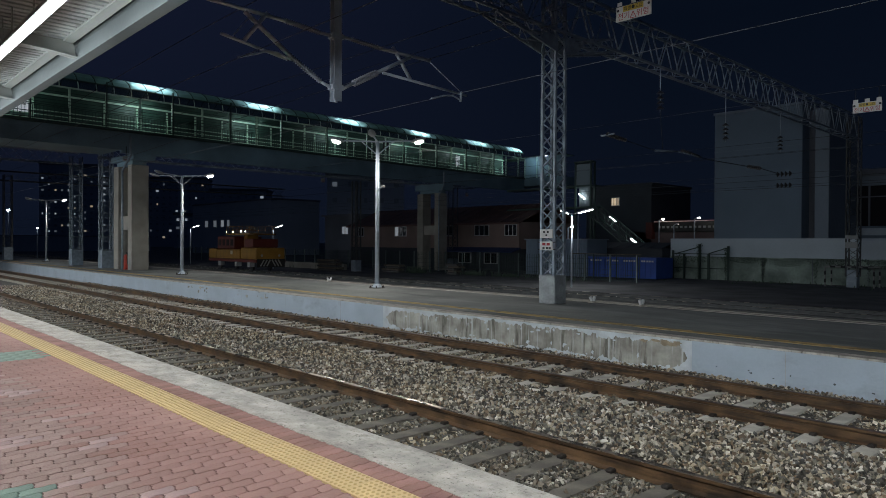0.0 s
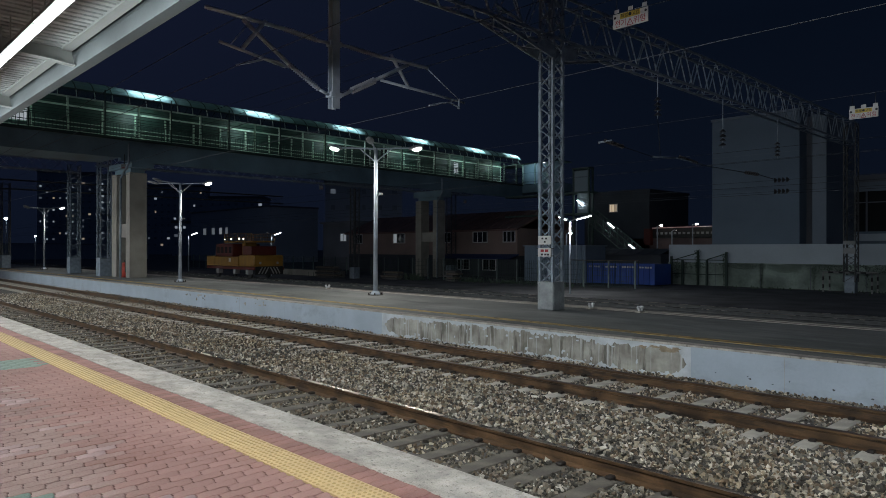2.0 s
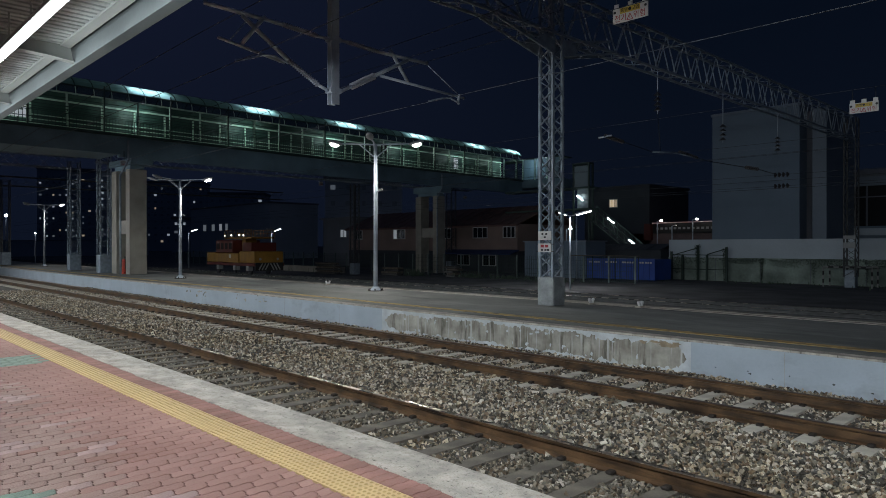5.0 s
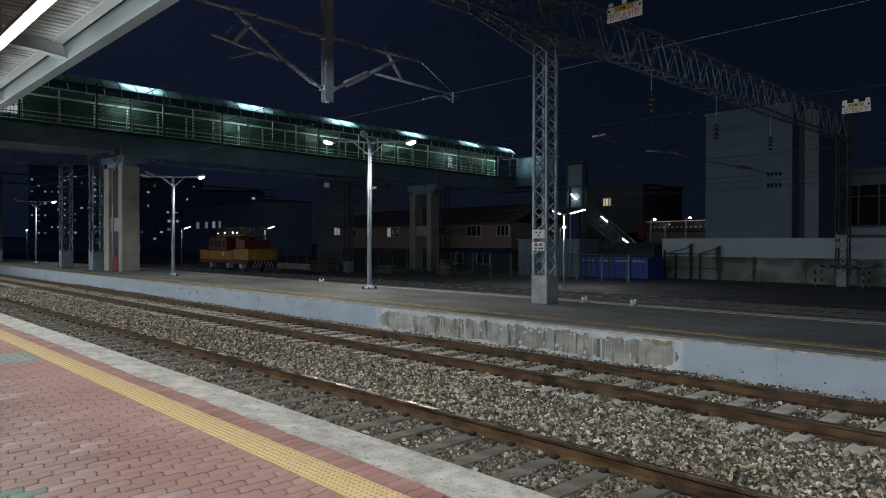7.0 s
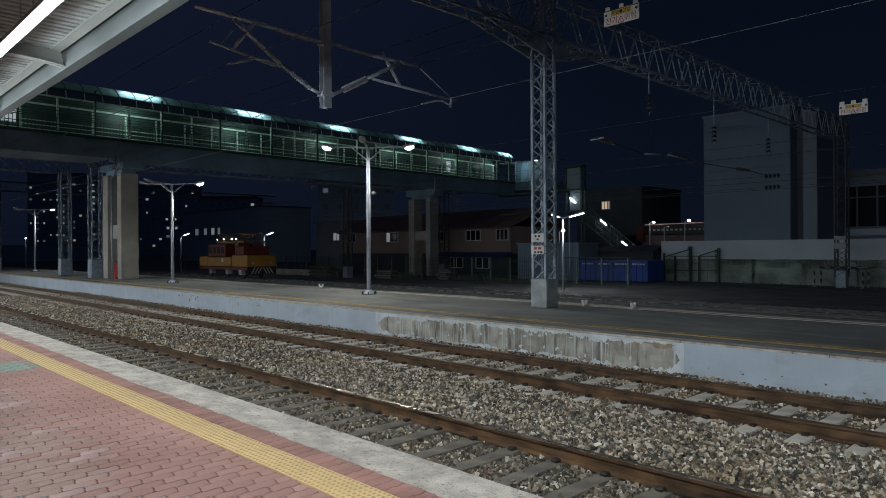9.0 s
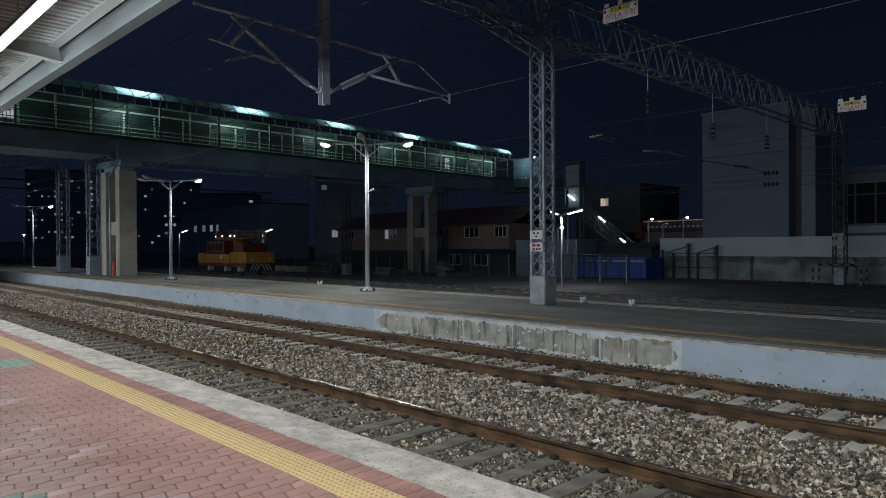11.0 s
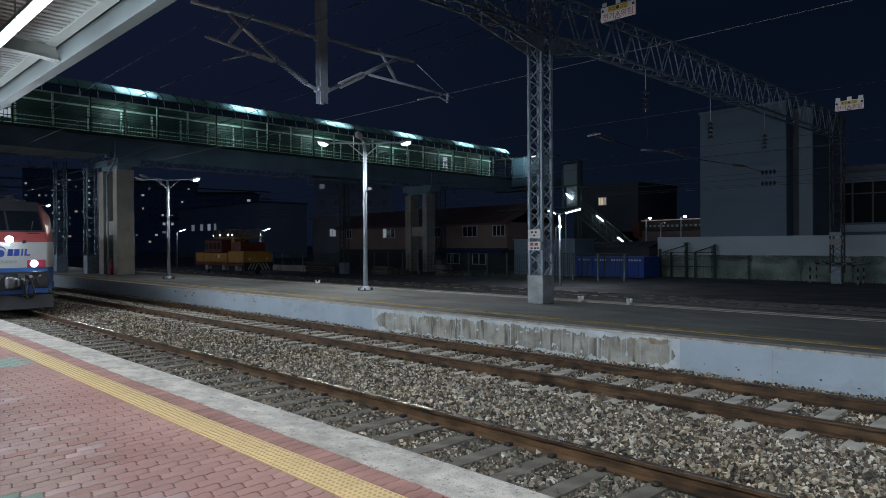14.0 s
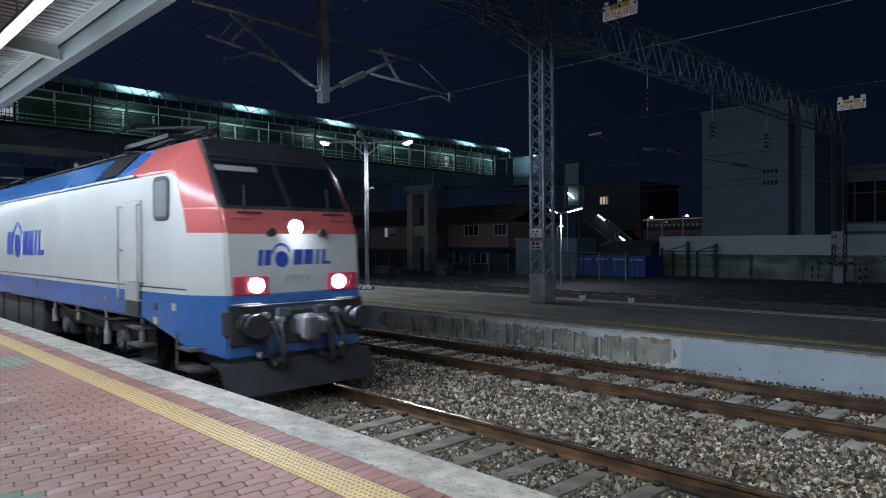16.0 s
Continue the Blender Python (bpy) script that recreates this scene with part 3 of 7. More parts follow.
def footbridge():
    b = thing("footbridge", BR, "dark green steel footbridge with glazed sides and a curved glass roof", "footbridge")
    bm = B()
    extrude_profile(bm, [(0, 7.10), (0, 8.25), (-0.2, 8.30), (-0.4, 8.30), (-0.4, 7.10)], "y", -1.0, D1)
    part("girder", bm, M_GIRDER, b)
    boxpart("deck", (-BW + 0.4, -0.4, -1.0, D1, 7.95, 8.30), M_GIRDER, b)
    boxpart("girder", (-BW, -BW + 0.4, -1.0, D1, 7.62, 8.30), M_GIRDER, b)
    bm = B()
    extrude_profile(bm, [(0.02, 7.26), (0.02, 8.25), (-0.2, 8.30), (-BW, 8.30), (-BW, 7.26)], "y", D0, -1.0)
    part("girder", bm, M_GIRDER, b)
    boxpart("deck_edge", (-0.1, 0.12, D0, D1, 8.25, 8.42), M_BRIDGE, b)
    boxpart("floor", (-BW + 0.1, -0.12, D0, D1, 8.31, 8.37), M_BFLOOR, b)
    boxpart("back_wall", (-2.71, -2.65, D0, D1, 8.37, 10.86), M_BWALL, b, "green translucent side panels")
    for z, r in ((10.28, 0.05), (10.0, 0.025), (9.72, 0.025), (9.25, 0.025)):
        bm = B()
        rod(bm, (-0.02, D0, z), (-0.02, D1, z), r, 6)
        part("rail", bm, M_BPOST if z > 10.1 else M_BRIDGE, b)
    n = int((D1 - D0) / 1.87)
    post = mesh_of("post", (lambda m: (box(m, -0.05, 0.05, -0.045, 0.045, 8.42, 10.3), m)[1])(B()), M_BPOST)
    pdark = mesh_of("post", (lambda m: (box(m, 0.06, 0.12, -0.03, 0.03, 8.3, 10.9), m)[1])(B()), M_BRIDGE)
    for i in range(n + 1):
        y = -14 * 1.87 / 1.87 + (i - 7) * 1.87 + 14.0 - 0.0
        if D0 <= y <= D1:
            for me in (post, pdark) if i % 2 == 0 else (post,):
                o = new("post", me)
                o.parent, o.location = b, (0, y, 0)
    # the far side's posts and top rail
    back = mesh_of("post", (lambda m: (box(m, -2.64, -2.56, -0.05, 0.05, 8.38, 10.3), m)[1])(B()), M_BPOST)
    for i in range(n + 1):
        y = D0 + 0.4 + i * 1.87
        if y <= D1:
            o = new("post", back)
            o.parent, o.location = b, (0, y, 0)
    boxpart("rail", (-2.62, -2.54, D0, D1, 10.22, 10.34), M_BPOST, b)
    # inner handrails along the far side
    for z in (8.62, 8.86, 9.10, 9.34):
        bm = B()
        rod(bm, (-2.48, D0, z), (-2.48, D1, z), 0.026, 6)
        part("rail", bm, M_BPOST, b)
    # guard rail in front
    bm = B()
    for z in (8.5, 8.8, 9.15, 9.35, 9.52):
        rod(bm, (0.09, D0, z), (0.09, D1, z), 0.022, 6)
    y = D0
    while y < D1:
        bar(bm, (0.09, y, 8.45), (0.09, y, 9.15), 0.025, 0.025)
        y += 0.17
    part("guard_rail", bm, M_BRIDGE, b)
    # curved roof: hoops and glazing
    hoop = [(0.0 - BW / 2 * (1 - math.cos(radians(a))), 10.3 + 1.18 * math.sin(radians(a))) for a in (0, 11, 22, 40, 58, 74, 90, 106, 122, 140, 158, 169, 180)]
    for i, y in enumerate(np.arange(D0, D1, 0.935)):
        m = B()
        tube(m, [(p[0], y, p[1]) for p in hoop[2:]], 0.032, 6)
        part("hoop", m, M_BRIDGE, b)
        m = B()
        tube(m, [(p[0], y, p[1]) for p in hoop[:3]], 0.026, 6)
        part("strut", m, M_BPOST, b)
    for name, a_, b_, m_, lab in (("roof_skirt", 0, 2, M_SKIRT, "dark smoked lower roof panes"), ("roof_glazing", 2, 10, M_ROOFGLASS, "pale translucent curved roof sheet"),
                                  ("roof_skirt", 10, 12, M_SKIRT, "dark smoked lower roof panes")):
        bm = B()
        for p, q in zip(hoop[a_:b_], hoop[a_ + 1:b_ + 1]):
            v = [bm.verts.new(c) for c in ((p[0], D0, p[1] - 0.01), (q[0], D0, q[1] - 0.01), (q[0], D1, q[1] - 0.01), (p[0], D1, p[1] - 0.01))]
            bm.faces.new(v)
        part(name, bm, m_, b, lab)
    for k in (2, 10):
        bm = B()
        p = hoop[k]
        rod(bm, (p[0], D0, p[1]), (p[0], D1, p[1]), 0.055, 6)
        part("purlin", bm, M_BRIDGE, b)
    return b


def translucent(name, colour, share):
    """Sheet that lets light through softly."""
    m = bpy.data.materials.new(name)
    m.use_nodes = True
    t = m.node_tree
    b = t.nodes["Principled BSDF"]
    b.inputs["Base Color"].default_value = (*[c * 0.08 for c in colour], 1)
    b.inputs["Roughness"].default_value = 0.3
    tr = t.nodes.new("ShaderNodeBsdfTranslucent")
    tr.inputs[0].default_value = (*colour, 1)
    mx = t.nodes.new("ShaderNodeMixShader")
    mx.inputs[0].default_value = share
    t.links.new(b.outputs[0], mx.inputs[1])
    t.links.new(tr.outputs[0], mx.inputs[2])
    t.links.new(mx.outputs[0], t.nodes["Material Output"].inputs[0])
    return m


M_ROOFGLASS = translucent("smoked_translucent_roof_sheet", (0.18, 0.275, 0.31), 0.72)
M_SKIRT = glass("smoked_roof_pane", (0.15, 0.19, 0.23), 0.35, 0.5)
footbridge()
for k, y in enumerate((-6.6, 0.8, 8.1, 15.5, 22.9, 30.2, 35.8)):
    m = BR @ pose(-0.78, y, 11.08)
    lamp("bridge_light", "POINT", BR @ pose(-1.45, y, 10.2), 30, (0.74, 1.0, 0.92), 0.12)
    lamp("bridge_light", "AREA", BR @ pose(-0.68, y, 10.90, 0, 215, 0), 46, (0.80, 1.0, 0.96), 0.12, 2.0)
    f = thing("bridge_ceiling_light", m, "lit tube light under the footbridge roof", "ceiling light", "footbridge lights")
    boxpart("housing", (-0.03, 0.03, -0.6, 0.6, 0.01, 0.03), M_LAMPHEAD, f)
    boxpart("tube", (-0.05, 0.05, -0.58, 0.58, -0.02, 0.006), M_TUBE, f)
    for q in (-0.5, 0.5):
        boxpart("hanger", (-0.008, 0.008, q - 0.008, q + 0.008, 0.03, 0.17), M_LAMPHEAD, f)


def pier(m, base, cap, label):
    p = thing("bridge_pier", m, label, "bridge pier", "footbridge piers")
    boxpart("column", (-1.05, -0.5, -0.5, 0.5, base, cap), M_PIER, p, bevel=0.02)
    boxpart("column", (-3.15, -2.45, -0.5, 0.5, base, cap), M_PIER, p, bevel=0.02)
    boxpart("cross_beam", (-2.45, -1.05, -0.35, 0.35, 2.8, 3.6), M_PIER, p)
    # cap takes the dark girder colour to give the shade under the bridge
    boxpart("pier_cap", (-3.3, 0.03, -0.6, 0.65, cap + 0.25, 7.12), M_GIRDER, p, "pier cap with the shade under the bridge put in as dark colour")
    boxpart("bearing", (-2.9, -0.6, -0.4, 0.4, cap, cap + 0.25), M_GIRDER, p)
    return p


pier(BR @ pose(0, 0.2, 0), PLAT, 6.55, "raw concrete pier of two columns on the island platform")
pier(BR @ pose(0, 25.7, 0), GROUND, 6.35, "raw concrete pier of two columns in the yard")

# ---------------------------------------------------------------- overhead line gantry
GX, GY = -11.6, 15.17
GANTRY = pose(GX, GY, 0)


def lattice(bm, a, b, w, d, step, r=0.035, lace=1.1):
    """A square lattice column or beam from a to b (upright along z or level along y)."""
    a, b = Vector(a), Vector(b)
    axis = (b - a).normalized()
    side = Vector((1, 0, 0))
    other = axis.cross(side)
    n = max(2, round((b - a).length / step))
    c = [side * sx * w / 2 + other * sy * d / 2 for sx, sy in ((-1, -1), (1, -1), (1, 1), (-1, 1))]
    for o in c:
        bar(bm, a + o, b + o, r * 2, r * 2)
    for i in range(n):
        p, q = a.lerp(b, i / n), a.lerp(b, (i + 1) / n)
        for j in range(4):
            u, v = c[j], c[(j + 1) % 4]
            if i % 2:
                u, v = v, u
            bar(bm, p + u, q + v, r * lace, r * 0.6)


M_MASTFOOT = mat("dull_galvanised_plate", (0.30, 0.32, 0.325), 0.6, metal=0.3, vary=0.35, size=3, fine=18, bump=0.1)


def gantry():
    g = thing("overhead_gantry", GANTRY, "grey lattice steel gantry carrying the overhead line", "gantry")
    bm = B()
    lattice(bm, (0, 0, 1.2), (0, 0, 9.1), 0.43, 0.43, 0.30, 0.038, 1.5)
    part("mast", bm, M_LATTICE, g)
    bm = B()
    box(bm, -0.27, 0.27, -0.27, 0.27, PLAT, 1.25, bevel=0.02)
    part("mast_base", bm, M_MASTFOOT, g, "grey plated mast foot")
    for sx, sy in ((0, -1), (1, 0)):
        for u in (-0.20, 0.20):
            for k in range(7):
                bm = B()
                at = (u, -0.27, PLAT + 0.08 + k * 0.105) if sy else (0.27, u, PLAT + 0.08 + k * 0.105)
                rod(bm, at, (at[0] + sx * 0.014, at[1] + sy * 0.014, at[2]), 0.02, 6)
                part("rivet", bm, M_MASTFOOT, g)
    for ya, yb in ((-16.0, -0.25), (-0.25, 27.1)):
        bm = B()
        lattice(bm, (0, ya, 8.55), (0, yb, 8.55), 0.5, 1.2, 0.62, 0.035)
        part("beam", bm, M_LATTICE, g)
    # haunches under the beam beside the mast, with gusset plates
    for sgn in (-1, 1):
        bm = B()
        lattice(bm, (0, sgn * 0.25, 7.58), (0, sgn * 2.6, 8.08), 0.46, 0.36, 0.45, 0.03)
        for x in (-0.25, 0.235):
            v = [bm.verts.new((x + dx, sgn * y, z)) for dx in (0, 0.015) for y, z in ((0.15, 7.35), (0.3, 7.40), (0.95, 7.60), (0.7, 7.80), (0.15, 7.80))]
            bm.faces.new(v[:5])
            bm.faces.new(v[5:][::-1])
            for i in range(5):
                bm.faces.new((v[i], v[(i + 1) % 5], v[5 + (i + 1) % 5], v[5 + i]))
        part("haunch", bm, M_LATTICE, g)
    bm = B()
    lattice(bm, (0, 26.9, GROUND + 0.6), (0, 26.9, 9.1), 0.56, 0.56, 0.40, 0.034)
    part("mast", bm, M_LATTICE_D, g)
    bm = B()
    box(bm, -0.26, 0.26, 26.64, 27.16, GROUND, 0.75, bevel=0.02)
    part("mast_base", bm, M_LATTICE, g)
    for z, hgt in ((1.95, 0.32), (2.45, 0.2)):
        boxpart("plate", (-0.30, 0.30, 26.55, 26.58, z, z + hgt), M_GREYPLATE, g, "pale plate")
    return g


gantry()

# ---------------------------------------------------------------- platform lamps


def street_lamp(x, y, z, height, label, lit, arm=1.4, power=260, third=-118):
    """A post with two level arms along its own y and a shorter unlit one along its x."""
    p = thing("street_lamp", pose(x, y, z, 0, 0, -43.4), label, "street lamp", "platform lamps")
    bm = B()
    rod(bm, (0, 0, 0.06), (0, 0, height), 0.085, 14, 0.065)
    part("pole", bm, M_GALV, p, smooth=True)
    bm = B()
    bmesh.ops.create_cone(bm, cap_ends=True, segments=14, radius1=0.22, radius2=0.11, depth=0.16, matrix=pose(0, 0, 0.08))
    part("base", bm, M_GALV, p)
    bm = B()
    bmesh.ops.create_cone(bm, cap_ends=True, segments=16, radius1=0.30, radius2=0.27, depth=0.03, matrix=pose(0, 0, 0.015))
    for k in range(6):
        rod(bm, (0.25 * math.cos(k), 0.25 * math.sin(k), 0.02), (0.25 * math.cos(k), 0.25 * math.sin(k), 0.09), 0.022, 6)
    part("foot_plate", bm, M_CLIP, p, "rusty bolted foot plate")
    for s, turn in ((-1, 0), (1, 0), (0, third)):
        at = pose(0, 0, height, 0, 0, turn)
        k = s or 1
        bm = B()
        rod(bm, at @ Vector((0, 0, -0.02)), at @ Vector((0, k * (arm - 0.25), 0.02)), 0.03, 8)
        rod(bm, at @ Vector((0, 0, -0.5)), at @ Vector((0, k * 0.6, 0)), 0.022, 8)
        part("arm", bm, M_GALV, p)
        bm = B()
        bmesh.ops.create_uvsphere(bm, u_segments=14, v_segments=8, radius=1, matrix=at @ pose(0, k * arm, 0.05, k * 14) @ Matrix.Diagonal((0.13, 0.30, 0.075, 1)))
        head = part("lamp_head", bm, M_LAMPHEAD, p, smooth=True)
        if s in lit:
            bm = B()
            bmesh.ops.create_uvsphere(bm, u_segments=14, v_segments=8, radius=1, matrix=pose(0, s * (arm + 0.03), height - 0.01, s * 14) @ Matrix.Diagonal((0.105, 0.17, 0.09, 1)))
            part("lamp_glass", bm, M_GLOW, head, smooth=True)
            lamp("street_lamp_light", "SPOT", pose(x, y, z, 0, 0, -43.4) @ pose(0, s * arm, height - 0.17), power, WARM, 0.12, spot=176)
    return p


street_lamp(*POLE_A, PLAT, 5.36, "tall galvanised three-armed lamp post on the island platform, two lamps lit", (-1, 1), 1.48, 420, -92)
street_lamp(*POLE_B, PLAT, 4.98, "galvanised three-armed lamp post on the island platform, one lamp lit", (1,), 1.38)
street_lamp(*POLE_C, PLAT, 4.95, "distant three-armed lamp post with one lit lamp", (1,), 1.4)

# ---------------------------------------------------------------- locomotive (front at local x = 0, tail towards -x)
M_LWHITE = mat("white_loco_paint", (0.42, 0.435, 0.425), 0.14, vary=0.06, size=0.8, fine=15, bump=0.015)
M_LBLUE = mat("blue_loco_paint", (0.04, 0.11, 0.30), 0.24, vary=0.1, size=0.8, fine=15, bump=0.02)
M_LRED = mat("coral_red_loco_paint", (0.38, 0.092, 0.088), 0.22, spec=0.32, vary=0.07, size=0.8, fine=15, bump=0.02)
M_LDARK = mat("dark_grey_underframe", (0.026, 0.026, 0.030), 0.6, vary=0.3, size=3, fine=30, bump=0.1)
M_LGREY = mat("grey_roof_equipment", (0.024, 0.026, 0.03), 0.6, vary=0.25, size=3, fine=30, bump=0.05)
M_LLOGO = mat("deep_blue_lettering_paint", (0.03, 0.06, 0.30), 0.35, vary=0.08, bump=0)
M_LGLASS = mat("black_windscreen_glass", (0.008, 0.010, 0.014), 0.06, vary=0.05, bump=0)
M_LSTEEL = mat("bare_bright_steel", (0.45, 0.46, 0.47), 0.4, metal=0.7, bump=0.05)
M_LGREYSTEP = mat("grimy_step_iron", (0.10, 0.10, 0.105), 0.6, metal=0.4, vary=0.3, bump=0.1)
M_LPINK = mat("red_lamp_cluster_plate", (0.36, 0.045, 0.075), 0.35, vary=0.1, bump=0)
M_HEADLAMP = glowing("lit_headlamp", (0.88, 0.94, 1.0), 400)
LOCO = thing("locomotive", pose(-142, 5.23, 0), "white, blue and coral red electric locomotive with lit headlamps", "locomotive")
LEN = 19.4


def lerp_in(z, table):
    return float(np.interp(z, [a for a, _ in table], [b for _, b in table]))


def nose_x(z):
    return lerp_in(z, ((0.6, 0.0), (1.45, 0.0), (2.28, -0.07), (2.62, -0.20), (3.35, -0.74), (3.63, -0.95)))


def corner_x(z):
    return lerp_in(z, ((0.6, -0.56), (1.45, -0.55), (2.28, -0.54), (2.62, -0.65), (3.14, -0.96), (3.40, -0.99), (3.63, -1.02)))


CORNER = 1.38     # half width at the front corners: the cab sides draw in


def side_y(x):
    return 1.5 - max(0.0, min(1.0, (x + 2.3) / 1.75)) * (1.5 - CORNER)


def side_box(x0, x1, s, inner, outer, z0, z1):
    """A flat plate on the side of the cab, following its taper."""
    bm = B()
    v = [bm.verts.new((x, s * (side_y(x) + o), z)) for o in (inner, outer) for x, z in ((x0, z0), (x1, z0), (x1, z1), (x0, z1))]
    for q in ((0, 1, 2, 3), (4, 5, 6, 7), (0, 1, 5, 4), (1, 2, 6, 5), (2, 3, 7, 6), (3, 0, 4, 7)):
        bm.faces.new([v[i] for i in q])
    bmesh.ops.recalc_face_normals(bm, faces=bm.faces)
    return bm


def rounded_side(x0, x1, s, inner, outer, z0, z1, r):
    """A plate on the cab side with rounded corners."""
    bm = B()
    pts = []
    for cx, cz, a0 in ((x1 - r, z1 - r, 0), (x0 + r, z1 - r, 90), (x0 + r, z0 + r, 180), (x1 - r, z0 + r, 270)):
        pts += [(cx + r * math.cos(radians(a0 + a)), cz + r * math.sin(radians(a0 + a))) for a in (0, 30, 60, 90)]
    f, g = [[bm.verts.new((x, s * (side_y(x) + o), z)) for x, z in pts] for o in (outer, inner)]
    bm.faces.new(f)
    for i in range(len(pts)):
        k = (i + 1) % len(pts)
        bm.faces.new((f[i], f[k], g[k], g[i]))
    return bm


def nose_y(z):
    return lerp_in(z, ((0.6, 1.07), (2.62, 1.07), (3.35, 1.01), (3.63, 1.02)))


def loco_body():
    """One hull: flat sides, canted roof edges, and a nose with bevelled corners; painted in zones."""
    bm = B()
    rows = [None, 1.45, 2.28, 2.62, 3.14, 3.40, 3.63]
    side = [(-LEN + 0.3, 0.74), (-LEN + 1.6, 1.02), (-10.0, 1.02), (-2.30, 1.05), (-1.85, 1.04), (-1.05, 0.86)]

    def half(s):
        cols = []
        for x, low in side:
            w = side_y(x)
            cols.append([(x, s * (w if z is None or z <= 3.14 else w - (z - 3.14) / 0.49 * (w - 1.04)), low if z is None else z) for z in rows])
        cols.append([(corner_x(z or 0.72), s * (CORNER if z is None or z <= 3.14 else CORNER - (z - 3.14) / 0.49 * (CORNER - 1.04)), z or 0.72) for z in rows])
        cols.append([(nose_x(z or 0.6), s * nose_y(z or 0.6), z or 0.60) for z in rows])
        return [[bm.verts.new(q) for q in c] for c in cols]

    a, b = half(-1), half(1)
    for h in (a, b):
        for c, d in zip(h[:-1], h[1:]):
            for i in range(len(rows) - 1):
                bm.faces.new((c[i], d[i], d[i + 1], c[i + 1]))
    for i in range(len(rows) - 1):
        bm.faces.new((a[-1][i], b[-1][i], b[-1][i + 1], a[-1][i + 1]))
        bm.faces.new((a[0][i], b[0][i], b[0][i + 1], a[0][i + 1]))
    for c, d, e, f in zip(a[:-1], a[1:], b[1:], b[:-1]):
        bm.faces.new((c[-1], d[-1], e[-1], f[-1]))
        bm.faces.new((c[0], d[0], e[0], f[0]))
    bmesh.ops.recalc_face_normals(bm, faces=bm.faces)
    for f in bm.faces:
        c = f.calc_center_median()
        nose = c.x > -1.02 and c.z > 1.0
        if c.z < 1.44:
            f.material_index = 1
        elif c.z > 3.62:
            f.material_index = 3
        elif c.z > 3.14:
            f.material_index = 2 if c.x > -2.5 else 1
        elif c.z > 2.28 and c.x > -0.74:
            f.material_index = 2
        if c.z > 2.62 and abs(c.y) < 0.1 and c.x > -1.2:
            f.material_index = 3
        if c.x < -LEN + 0.9 and c.z > 2.3:
            f.material_index = 2
    sharp = [e for e in bm.edges if len(e.link_faces) == 2 and e.calc_face_angle(0) > 0.2]
    bmesh.ops.bevel(bm, geom=sharp, offset=0.045, segments=3, affect="EDGES", clamp_overlap=True, material=-1)
    body = part("body", bm, [M_LWHITE, M_LBLUE, M_LRED, M_LGREY], LOCO)
    me = body.data
    me.polygons.foreach_set("use_smooth", [True] * len(me.polygons))
    me.set_sharp_from_angle(angle=radians(32))
    return body


def on_nose(y0, y1, z0, z1, out, thick=0.02, steps=1):
    """A plate that lies on the sloping front between two heights."""
    bm = B()
    zs = np.linspace(z0, z1, steps + 1)
    for za, zb in zip(zs[:-1], zs[1:]):
        v = [bm.verts.new((nose_x(z) + o, y, z)) for o in (out - thick, out) for y, z in ((y0, za), (y1, za), (y1, zb), (y0, zb))]
        for q in ((0, 1, 2, 3), (4, 5, 6, 7), (0, 1, 5, 4), (1, 2, 6, 5), (2, 3, 7, 6), (3, 0, 4, 7)):
            bm.faces.new([v[i] for i in q])
    return bm


def emblem(place, parent, w, h):
    """The operator's mark as plain shapes: a disc with an arc over it, and five slanted blocks. place maps (u, v) to the surface."""
    bm = B()

    def poly(pts, depth=0.006):
        f = [bm.verts.new(place(u, v, depth)) for u, v in pts]
        g = [bm.verts.new(place(u, v, -0.004)) for u, v in pts]
        n = len(pts)
        bm.faces.new(f)
        for i in range(n):
            bm.faces.new((f[i], f[(i + 1) % n], g[(i + 1) % n], g[i]))

    cx, cy = 0.30 * w, 0.36 * h
    poly([(cx + 0.085 * w * math.cos(a), cy + 0.36 * h * math.sin(a)) for a in np.linspace(0, 2 * math.pi, 18, endpoint=False)])
    arc = [(cx + 0.12 * w * math.cos(a), 0.55 * h + 0.52 * h * math.sin(a)) for a in np.linspace(0.25, math.pi - 0.1, 12)]
    inner = [(cx + 0.10 * w * math.cos(a), 0.55 * h + 0.40 * h * math.sin(a)) for a in np.linspace(0.25, math.pi - 0.1, 12)]
    for i in range(11):
        poly([arc[i], arc[i + 1], inner[i + 1], inner[i]])
    for u0, u1, v1 in ((0.0, 0.055, 0.78), (0.075, 0.155, 0.78), (0.44, 0.56, 0.78), (0.58, 0.70, 0.78), (0.74, 0.785, 0.78), (0.82, 0.865, 0.78), (0.865, 0.95, 0.24)):
        poly([(u0 * w, 0.1 * h), (u1 * w, 0.1 * h), (u1 * w + 0.03 * w * v1, v1 * h), (u0 * w + 0.03 * w * v1, v1 * h)])
    return part("logo", bm, M_LLOGO, parent, "deep blue painted mark")


def axle_box(bm, x, s):
    box(bm, x - 0.22, x + 0.22, s * 1.16 - 0.12, s * 1.16 + 0.12, 0.42, 0.80, bevel=0.03)
    rod(bm, (x - 0.28, s * 1.16, 0.62), (x - 0.28, s * 1.16, 1.0), 0.075, 10)
    rod(bm, (x + 0.28, s * 1.16, 0.62), (x + 0.28, s * 1.16, 1.0), 0.075, 10)


WHEELS = []


